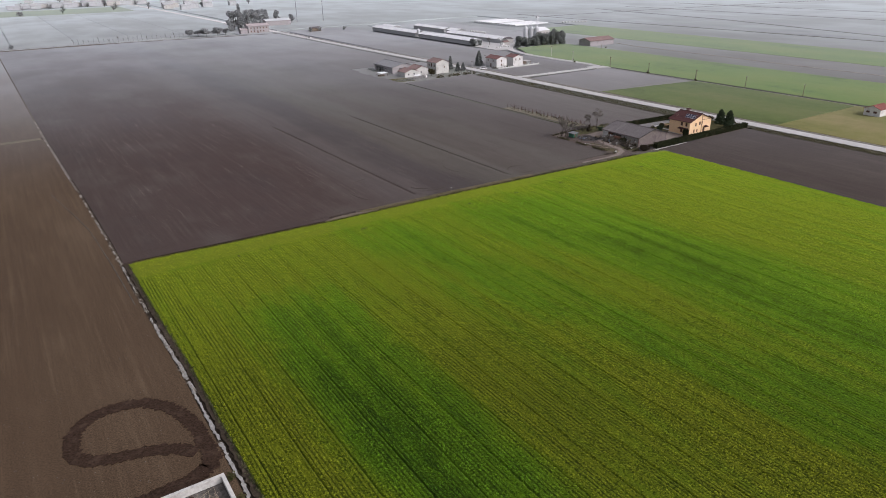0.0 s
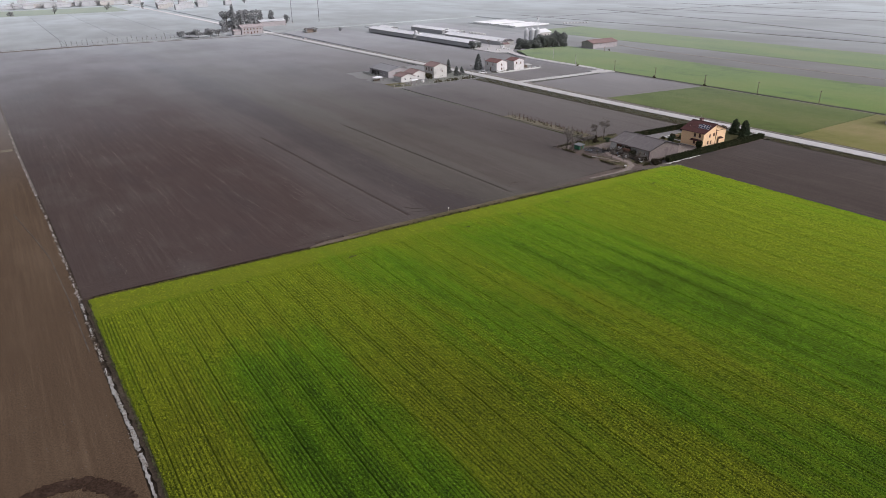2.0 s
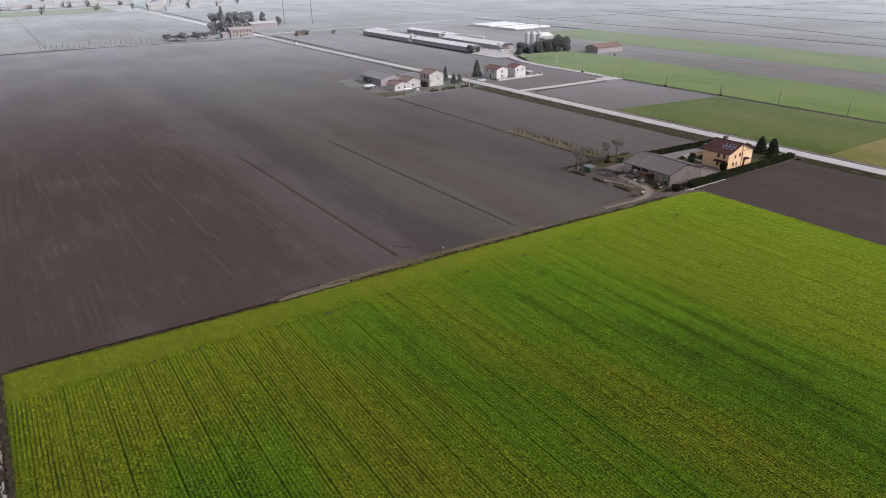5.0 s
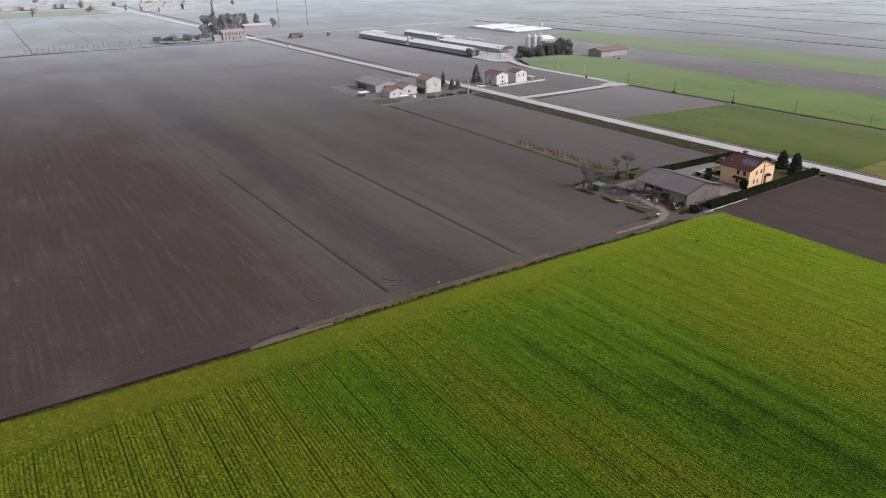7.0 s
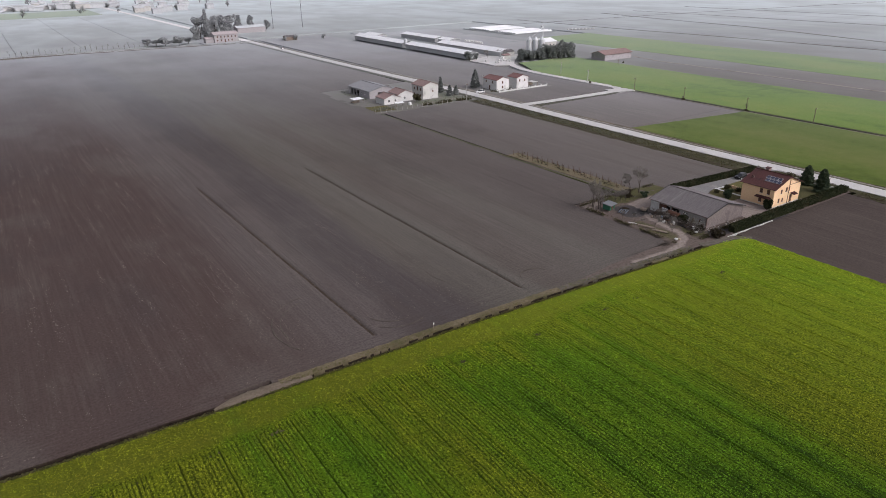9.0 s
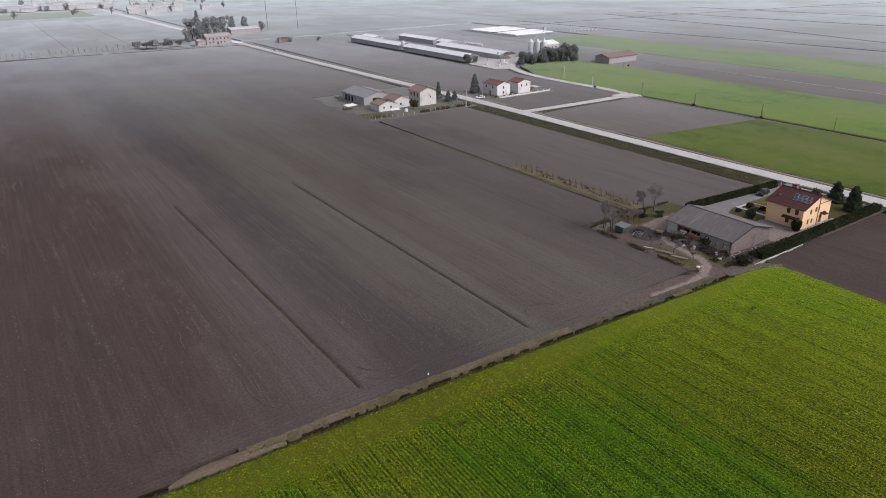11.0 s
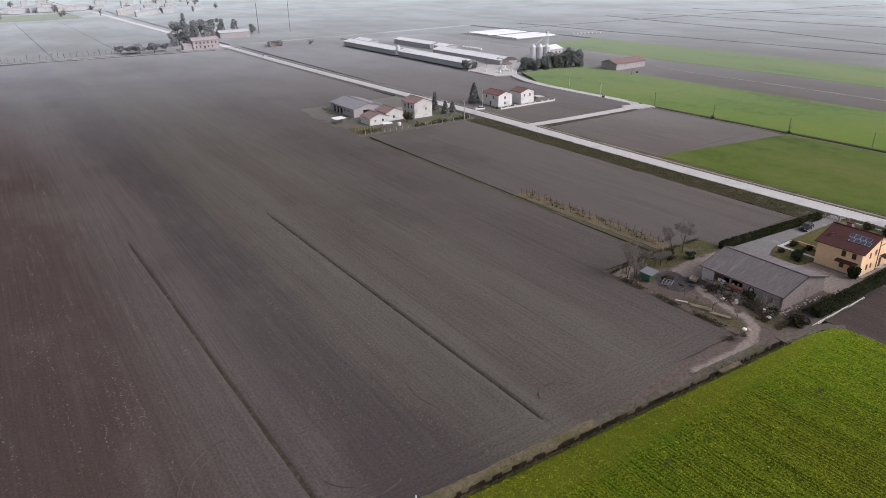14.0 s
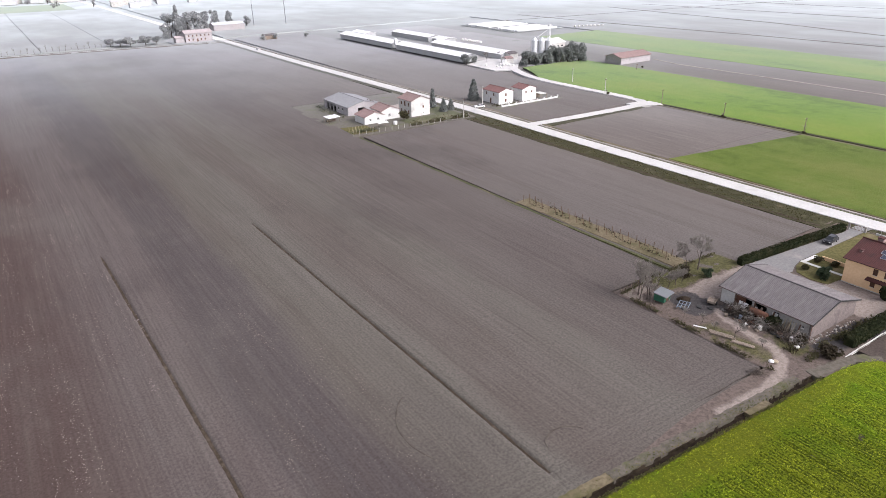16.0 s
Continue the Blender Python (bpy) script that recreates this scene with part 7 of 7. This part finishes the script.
stake_fence("bean_stakes", [(180.6, 323.4), (189.2, 322.6)], "pale stakes in a vegetable plot", 1.1, 1.5, (), M_REED)
scrub("fence_plants", [(203, 317), (231, 316)], 0.9, 1.3, 1600, "rough shrubs along the wire fence", 401, M_BUSH)
scrub("garden_plants", [(180, 321), (189, 320)], 2.2, 0.9, 900, "green vegetables and weeds", 402, M_GRASS, "plants")
building("cottage", "low white annex with a faded red roof greyed for haze", "cottage", 198.7, 206.6, 331.5, 340.5, 3.4, 1.5, M_PLASTER, M_TILE2, 0.35, "y", 0.05, 0.25, {"s": [("plain", 3.0, 1.0, 1.0, 1.1)]})
sh = thing("shelter", "open shelter with a white sheet roof", "shelter", (182.4, 341.6, 0), 8)
part("roof", boxed(-2.6, 2.6, -1.9, 1.9, 2.0, 2.1, m=pose(0, 0, 0, 4, 0, 0)), M_SHEET, sh)
for sx in (-2.4, 2.4):
    for sy in (-1.7, 1.7):
        part("post", boxed(sx - 0.06, sx + 0.06, sy - 0.06, sy + 0.06, 0, 2.05), M_WOOD, sh)
part("bench", boxed(-2.0, 2.0, 0.6, 1.4, 0.1, 0.8), M_WOOD, sh)
sh = thing("shelter", "small lean-to with a white sheet roof", "shelter", (193.6, 321.8, 0), -6)
part("roof", boxed(-2.0, 2.0, -1.1, 1.1, 1.9, 1.98, m=pose(0, 0, 0, 5, 0, 0)), M_SHEET, sh)
for sx in (-1.8, 1.8):
    for sy in (-0.9, 0.9):
        part("post", boxed(sx - 0.05, sx + 0.05, sy - 0.05, sy + 0.05, 0, 1.95), M_WOOD, sh)
tank = thing("white_tank", "white plastic water tank by the fence", "tank", (199.4, 322.4, 0))
part("vessel", lathe(bmesh.new(), [(0.7, 0), (0.75, 0.1), (0.75, 1.1), (0.55, 1.35), (0.2, 1.4)], 14), M_WHITE, tank)
part("lid", lathe(bmesh.new(), [(0.2, 1.4), (0.2, 1.47), (0.05, 1.48)], 10), M_BLUEGREY, tank)
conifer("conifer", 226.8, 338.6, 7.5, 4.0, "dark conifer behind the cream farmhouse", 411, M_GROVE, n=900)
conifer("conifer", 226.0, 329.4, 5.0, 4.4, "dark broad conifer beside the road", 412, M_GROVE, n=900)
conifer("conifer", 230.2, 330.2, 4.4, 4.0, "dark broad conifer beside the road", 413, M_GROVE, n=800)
broad_tree("garden_tree", 205.4, 326.0, 3.6, 4.4, "grey-green garden tree beside the annex", 414, M_BUSH, 700, 0.25)
bare_tree("bare_tree", 203.0, 349.0, 6.5, 6.0, "leafless tree behind the annex", 415, 5)
bare_tree("bare_tree", 222.6, 321.0, 3.4, 3.2, "small leafless garden tree", 416, 4)
scrub("shed_weeds", [(188.5, 345), (187.6, 357), (189, 370)], 1.6, 0.9, 900, "weeds beside the grey shed", 417, M_GRASS)

# ---- white houses plot ----
slab("farm_plot", [(245.2, 318.6), (282, 318.6), (282, 341), (245.2, 341)], 0.05, M_YARD, "earth and gravel plot of the white houses", "yard")
building("white_house", "small white two-storey house with a dark red roof", "house", 263, 270.6, 324.2, 331.4, 5.1, 1.2, M_WHITE, M_TILE3, 0.3, "y", 0.05, 0.25, {"s": [("window", 1.6, 3.2, 0.8, 1.1), ("window", 4.8, 3.2, 0.8, 1.1)]})
part_wall = thing("plot_wall", "low white plot wall with pillars", "wall", (264, 320.6, 0))
part("base", boxed(-15, 16, -0.12, 0.12, 0, 0.7), M_PLASTER, part_wall)
for k in range(9):
    part("pillar", boxed(-15 + k * 3.87 - 0.2, -15 + k * 3.87 + 0.2, -0.2, 0.2, 0.7, 1.3), M_PLASTER, part_wall)
cp = thing("carport", "small dark carport with a pale roof", "carport", (273.4, 324.4, 0))
part("roof", boxed(-1.7, 1.7, -2.4, 2.4, 2.3, 2.42), M_PLASTER2, cp)
for sx in (-1.5, 1.5):
    for sy in (-2.2, 2.2):
        part("post", boxed(sx - 0.08, sx + 0.08, sy - 0.08, sy + 0.08, 0, 2.3), M_WOOD, cp)
part("back_wall", boxed(-1.6, 1.6, 2.1, 2.2, 0, 2.2), M_WOOD, cp)
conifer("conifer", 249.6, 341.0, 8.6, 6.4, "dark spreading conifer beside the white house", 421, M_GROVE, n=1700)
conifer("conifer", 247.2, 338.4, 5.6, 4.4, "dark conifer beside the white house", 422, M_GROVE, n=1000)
scrub("plot_plants", [(247, 324), (251, 322), (258, 321.6)], 0.9, 0.9, 500, "brown garden shrubs by the wall", 423, M_BUSH)
hut = building("road_hut", "small white hut with a red roof", "hut", 286, 294, 124.4, 130.6, 2.8, 1.2, M_WHITE, M_HUTROOF, 0.3, "x", 0.05, 0.3, openings={"w": [("window", 0.9, 1.2, 1.3, 0.8), ("window", 3.6, 1.2, 1.3, 0.8)]})

# ---- cattle farm with silos ----
slab("farm_yard", [(303, 394), (313, 388), (324, 400), (347, 424), (334, 431), (316, 427), (303, 420)], 0.10, M_ROAD, "pale concrete farm yard", "yard", 0.6)
slab("farm_yard", [(316.6, 428.6), (334, 430), (334, 596), (317, 596)], 0.03, M_GRAVEL, "pale trodden ground between the cattle sheds", "yard", 0.6)
slab("farm_yard", [(346, 428), (400, 470), (404, 620), (346, 620)], 0.03, M_SOIL_LEFT, "reddish trodden ground behind the sheds", "yard", 0.6)
slab("silo_ground", [(326, 398), (362, 384), (372, 420), (346, 426)], 0.02, M_YARD, "rough ground under the silos", "yard", 0.6)
for k, (x, y) in enumerate(((338.2, 403.0), (341.4, 400.4), (344.6, 398.0))):
    s = thing("silo", "tall pale steel grain silo with a cone top", "silo", (x, y, 0), 0, "grain silos")
    bm = bmesh.new()
    prof = [(1.75, 0.0)]
    for j in range(12):
        prof += [(1.75, 0.1 + j * 0.96), (1.79, 0.2 + j * 0.96), (1.75, 0.3 + j * 0.96)]
    part("drum", lathe(bm, prof + [(1.75, 11.8)], 18), M_STEEL, s)
    part("cone", lathe(bmesh.new(), [(1.8, 11.8), (1.0, 12.9), (0.3, 13.6), (0.3, 13.9)], 18), M_STEEL, s)
    bm = bmesh.new()
    for sx in (-0.2, 0.2):
        rod(bm, (sx, -1.9, 0), (sx, -1.9, 12), 0.03, 0.03, 4)
    part("ladder", bm, M_STEEL, s)
el = thing("elevator_tower", "slim steel grain elevator above the silos", "tower", (346.6, 400.4, 0))
for sx in (-0.5, 0.5):
    for sy in (-0.5, 0.5):
        part("leg", boxed(sx - 0.07, sx + 0.07, sy - 0.07, sy + 0.07, 0, 19), M_STEEL, el)
for k in range(9):
    part("brace", boxed(-0.5, 0.5, -0.55, -0.48, 1 + k * 2.1, 1.12 + k * 2.1), M_STEEL, el)
part("head", boxed(-0.8, 0.8, -0.8, 0.8, 19, 20.2), M_STEEL, el)
part("spout", rod(bmesh.new(), (0, 0, 18), (-7, 2, 13.6), 0.14, 0.14, 6), M_STEEL, el)
building("mill_building", "tall pale mill building with a metal roof", "building", 350, 361, 402, 414, 9.4, 1.6, M_PLASTER2, M_SHEET, 0.4, "x", 0.04, 0.6, {"s": [("plain", 2, 7.0, 1.2, 1.0), ("plain", 5, 7.0, 1.2, 1.0), ("plain", 8, 7.0, 1.2, 1.0)]})
for k in range(11):
    t = k / 10
    x, y = 329 + 32 * t, 399.5 - 10.5 * t + (1.2 if k % 2 else -1.2)
    h = (6.4, 5.4, 4.6, 5.0, 6.6, 8.4, 8.2, 9.0, 9.6, 10.4, 9.4)[k]
    broad_tree("evergreen_tree", x, y, h * 1.1, 7.2, "dense evergreen in a windbreak row, greyed for haze", 430 + k, M_GROVE, 1500, 0.05, "windbreak trees", flat=1.7)
    broad_tree("evergreen_tree", x + 1.4, y + 2.6 * (-1) ** k, h, 6.6, "dense evergreen in a windbreak row, greyed for haze", 445 + k, M_GROVE, 1300, 0.05, "windbreak trees", flat=1.7)
for k, (x, y, h, w) in enumerate(((304.6, 424.6, 5.6, 7.0), (309.5, 421.0, 4.4, 5.0), (303.2, 420.2, 4.0, 5.0))):
    broad_tree("scrub_tree", x, y, h, w, "dark scrub at the end of the shed, greyed for haze", 450 + k, M_GROVE, 900, 0.15, "scrub by the shed")
bare_tree("bare_tree", 318.8, 422.0, 6.5, 7.0, "leafless tree in the farm yard", 455, 5)
bare_tree("bare_tree", 331.4, 425.5, 5.5, 6.0, "leafless tree in the farm yard", 456, 5)
building("farm_hut", "small beige brick hut in the farm yard", "hut", 322.5, 327.5, 408.5, 413.5, 2.6, 0.7, M_PLASTER2, M_TILE2, 0.25, "x", 0.03, 0.4)
building("farm_hut", "small beige brick hut in the farm yard", "hut", 333.0, 339.0, 418.5, 425.0, 3.2, 0.8, M_PLASTER2, M_FIBRE, 0.25, "x", 0.03, 0.4)
rr = random.Random(77)
for k in range(9):
    b = thing("feed_bag", "large white feed bag on the yard", "bag", (308 + rr.uniform(0, 14), 398 + rr.uniform(0, 12), 0.1), rr.uniform(0, 90), "feed bags")
    part("sack", lathe(bmesh.new(), [(0.5, 0), (0.62, 0.25), (0.6, 0.8), (0.35, 1.05), (0.12, 1.2)], 9), M_WHITE, b)
tw = thing("feed_tower", "pale steel feed bin between the sheds", "feed bin", (307.4, 507.0, 0))
part("hopper", lathe(bmesh.new(), [(0.3, 1.4), (1.3, 3.0), (1.3, 6.0), (0.4, 6.9)], 14), M_STEEL, tw)
for a in (0, 90, 180, 270):
    part("leg", rod(bmesh.new(), (1.2 * math.cos(radians(a)), 1.2 * math.sin(radians(a)), 0), (1.2 * math.cos(radians(a)), 1.2 * math.sin(radians(a)), 3.2), 0.08, 0.08, 5), M_STEEL, tw)
for k in range(10):
    b = thing("calf_hutch", "white plastic calf hutch in a row", "hutch", (366 + rr.uniform(-.5, .5), 491 + k * 2.3, 0.03), rr.uniform(-8, 8), "calf hutches")
    part("shell", lathe(bmesh.new(), [(0.95, 0), (0.9, 0.7), (0.65, 1.3), (0.2, 1.6)], 12), M_WHITE, b)
building("cattle_shed", "open-sided shed with a pale metal roof", "shed", 343, 354, 522, 574, 3.2, 1.1, M_SHEDWALL, M_SHEET, 0.5, "y", 0.04, 0.8, group="cattle sheds")
building("cattle_shed", "short open-sided shed with a pale roof", "shed", 343, 354, 503, 517, 3.2, 1.0, M_SHEDWALL, M_SHEET, 0.5, "y", 0.04, 0.8, group="cattle sheds")
building("cattle_shed", "short shed with a pale metal roof", "shed", 322, 331, 578, 600, 2.8, 1.0, M_SHEDWALL, M_SHEET, 0.5, "y", 0.04, 0.8, group="cattle sheds")
for y0, y1 in ((566, 598), (529, 560)):
    t = thing("covered_bed", "long beds covered with white plastic sheet", "crop cover", (452, (y0 + y1) / 2, 0.0), 0, "covered beds")
    for k in range(int((y1 - y0) / 4)):
        bm = bmesh.new()
        yy = -(y1 - y0) / 2 + 2 + k * 4
        pr = [(-1.95, 0.0), (-1.7, 0.45), (-0.9, 0.8), (0, 0.9), (0.9, 0.8), (1.7, 0.45), (1.95, 0.0)]
        a = [bm.verts.new((-21, yy + p, z)) for p, z in pr]
        b = [bm.verts.new((21, yy + p, z)) for p, z in pr]
        for i in range(6):
            bm.faces.new((a[i], b[i], b[i + 1], a[i + 1]))
        bm.faces.new(a)
        bm.faces.new(b[::-1])
        part("tunnel", bm, M_SHEET, t)
ground_piece(strip("bed_edge", [(428, 527), (428, 601), (476, 601), (476, 527), (428, 527)], -1.2, 0.8, 0.06, M_GRASS, 0.3, 8, 0.2), "dark grassy rim of the covered beds", "field edge")
for k in range(8):
    b = thing("white_bale", "plastic-wrapped white bale in a row", "bale", (486 + k * 3.2, 522 - k * 1.3, 0.0), 20, "wrapped bales")
    part("wrap", rod(bmesh.new(), (-1.2, 0, 0.6), (1.2, 0, 0.6), 0.62, 0.62, 12), M_WHITE, b)

# ---- farm on the far lane ----
slab("farm_plot", [(196, 640.5), (231, 634), (231, 676), (196, 676)], 0.02, M_YARD, "earth and grass round a far farmhouse", "yard", 0.6)
building("farmhouse", "wide old farmhouse, red hipped roof paled for haze", "house", 206, 226, 645, 656, 6.2, 1.8, M_HAZEWALL, M_HAZEROOF, 0.5, "x", 0.05, 0.4,
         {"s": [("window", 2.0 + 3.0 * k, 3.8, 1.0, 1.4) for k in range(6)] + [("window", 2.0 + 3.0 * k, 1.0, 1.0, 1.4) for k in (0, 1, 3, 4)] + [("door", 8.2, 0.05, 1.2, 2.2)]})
building("cottage", "white outbuilding beside the old farmhouse", "cottage", 199, 205.4, 646, 653, 3.4, 1.0, M_HAZEWALL, M_HAZEROOF, 0.3, "x", 0.05, 0.4)
building("hay_barn", "long pale barn with a metal roof", "barn", 247, 274, 712, 726, 4.6, 1.4, M_HAZEWALL, M_VWALL, 0.4, "x", 0.05, 0.8)
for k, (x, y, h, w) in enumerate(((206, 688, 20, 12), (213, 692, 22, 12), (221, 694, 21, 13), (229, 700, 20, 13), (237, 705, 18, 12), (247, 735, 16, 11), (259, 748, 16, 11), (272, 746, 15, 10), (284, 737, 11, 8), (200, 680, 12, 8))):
    broad_tree("evergreen_tree", x, y, h, w, "tall evergreen in a far grove, greyed for haze", 460 + k, M_FARGROVE, 1500, 0.08, "far grove", flat=1.35)
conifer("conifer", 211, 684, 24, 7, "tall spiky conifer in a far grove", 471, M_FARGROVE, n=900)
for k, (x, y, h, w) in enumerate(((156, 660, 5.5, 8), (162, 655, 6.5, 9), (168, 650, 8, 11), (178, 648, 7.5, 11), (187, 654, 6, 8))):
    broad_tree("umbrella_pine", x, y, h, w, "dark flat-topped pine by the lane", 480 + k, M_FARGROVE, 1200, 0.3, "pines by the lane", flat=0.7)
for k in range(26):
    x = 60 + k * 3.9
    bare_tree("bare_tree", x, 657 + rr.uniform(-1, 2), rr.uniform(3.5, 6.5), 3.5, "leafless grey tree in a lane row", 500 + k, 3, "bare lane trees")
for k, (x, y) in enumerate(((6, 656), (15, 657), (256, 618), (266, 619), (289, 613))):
    broad_tree("scrub_tree", x, y, 4.0, 5.0, "scrub by a far lane, greyed for haze", 540 + k, M_FARGROVE, 300, 0.15, "lane scrub")
building("lane_shed", "low dark shed by the road", "shed", 258, 268, 620, 626, 2.8, 0.8, M_WOOD, M_FIBRE, 0.3, "x", 0.04, 0.6)

# ---- village in the haze ----
rr = random.Random(31)
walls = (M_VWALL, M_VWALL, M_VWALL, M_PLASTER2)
for k in range(46):
    t = rr.random()
    if k < 16:
        x, y = 40 + k * 13 + rr.uniform(-4, 4), 1285 + rr.uniform(0, 30)
        w, d, h = rr.uniform(14, 34), rr.uniform(9, 14), rr.uniform(4, 7)
    elif k < 28:
        x, y = 225 + rr.uniform(0, 120), 1060 + rr.uniform(0, 220)
        w, d, h = rr.uniform(9, 16), rr.uniform(8, 11), rr.uniform(5, 7)
    else:
        x, y = rr.uniform(60, 420), rr.uniform(1320, 1600)
        w, d, h = rr.uniform(9, 20), rr.uniform(8, 12), rr.uniform(5, 9)
    building("village_house", "village building with a low roof, paled for haze", "house", x, x + w, y, y + d, h, rr.uniform(1.2, 2.2), walls[k % 4 if k % 5 else 2], M_VROOF, 0.4, "x", 0.04, 1.2, None, "village houses")
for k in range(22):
    broad_tree("village_tree", rr.uniform(30, 430), rr.uniform(1070, 1560) if k % 3 else rr.uniform(1275, 1330), rr.uniform(6, 13), rr.uniform(6, 11), "hazy grey-green village tree", 560 + k, M_HAZEDLEAF, 320, 0.1, "village trees")

# ---- manure pen at the corner of the near field ----
pen = thing("manure_pen", "grey concrete pen with dark dried slurry and sticks", "pen", (3.4, 63.8, 0))
part("wall", boxed(-11.5, 8.7, 6.4, 6.7, -0.5, 1.3), M_CONC, pen)
part("wall", boxed(8.4, 8.7, -10, 6.4, -0.5, 1.3), M_CONC, pen)
part("coping", boxed(-11.5, 8.78, 6.32, 6.78, 1.3, 1.42), M_CONC, pen)
part("coping", boxed(8.32, 8.78, -10, 6.32, 1.3, 1.42), M_CONC, pen)
part("slurry", boxed(-11.5, 8.4, -10, 6.4, -0.4, 0.35), M_SLURRY, pen)
for k in range(12):
    part("clump", lathe(bmesh.new(), [(0.5, 0.3), (0.45, 0.5), (0.2, 0.62)], 8, (rr.uniform(-4, 8), rr.uniform(-4, 5.8), 0)), M_RUT, pen)
for k in range(46):
    part("stick", rod(bmesh.new(), (rr.uniform(3, 8), rr.uniform(0, 5.8), 0.34), (rr.uniform(3, 8), rr.uniform(0, 5.8), 0.7), 0.03, 0.02, 4), M_REED, pen)


# ---- pale clods and straw on the ploughed soil ----
def clods(name, n, spots, label, seed, size=(0.05, 0.16), material=None):
    q = np.random.default_rng(seed)
    verts, faces = [], []
    for i in range(n):
        x, y = spots(q)
        s = q.uniform(*size)
        a = q.uniform(0, 6.28)
        b = len(verts)
        for j in range(4):
            t = a + j * math.pi / 2
            verts.append((x + s * math.cos(t) * (1.4 if j % 2 else 0.8), y + s * math.sin(t), 0.03))
        verts.append((x, y, 0.06 + s * 0.8))
        faces += [(b + j, b + (j + 1) % 4, b + 4) for j in range(4)]
    return tagged(data_part(name, verts, faces, material or M_CLOD), label, "clods", kind="stuff")


def fleck_lines(name, runs, x0, x1, y0, y1, label, seed, size, material, wide=0.35):
    """Flecks gathered in short broken lines along the rows."""
    q = np.random.default_rng(seed)
    lines = []
    for k in range(runs):
        x, y = q.uniform(x0, x1), q.uniform(y0, y1)
        lines.append((x + q.normal() * 0.3, y, 5 + 18 * q.uniform() ** 2, int(q.integers(6, 34))))
    picks = np.repeat(np.arange(runs), [g[3] for g in lines])
    order = iter(picks.tolist())

    def spot(r):
        x, y, run, count = lines[next(order)]
        y += run * r.normal() * 0.5
        return x + r.normal() * wide - 0.0245 * (y - 150) * min(1.0, max(0.0, (164.4 - x) / 69.4)), max(y, 151.5)

    return clods(name, len(picks), spot, label, seed + 1, size, material)


fleck_lines("straw_bits", 210, 20, 90, 185, 330, "pale straw and stubble in broken lines on dark soil", 61, (0.035, 0.115), M_STUBBLE, 0.22)
fleck_lines("straw_bits", 70, 22, 86, 154, 195, "pale straw and stubble in broken lines on dark soil", 62, (0.025, 0.065), M_STUBBLE, 0.22)
fleck_lines("straw_bits", 60, 96, 113, 156, 215, "pinkish straw flecks in drawn lines", 63, (0.03, 0.075), M_STUBBLE, 0.35)
fleck_lines("soil_clods", 140, 20, 160, 152, 340, "pale clods in broken lines on ploughed soil", 64, (0.03, 0.10), M_CLOD, 0.4)
clods("soil_clods", 2600, lambda q: (q.uniform(20, 160), q.uniform(152, 330)), "scattered pale clods on dark soil", 2, (0.04, 0.12))
clods("soil_clods", 2600, lambda q: (q.uniform(-40, 12), q.uniform(70, 280)), "scattered pale clods on red-brown soil", 3, (0.03, 0.10))


def ditch_spot(q):
    y = 92 + 240 * q.uniform() ** 1.2
    if math.sin(y * 0.7) + math.sin(y * 0.29) < -0.2:
        y += 2.5
    return float(along(y, LEFT_DITCH)) - 0.2 + q.normal() * 0.17 + 0.15 * math.sin(y * 1.3), y


clods("ditch_debris", 1700, ditch_spot, "pale broken clods and dry reed along the ditch", 71, (0.03, 0.13), M_REEDBIT)
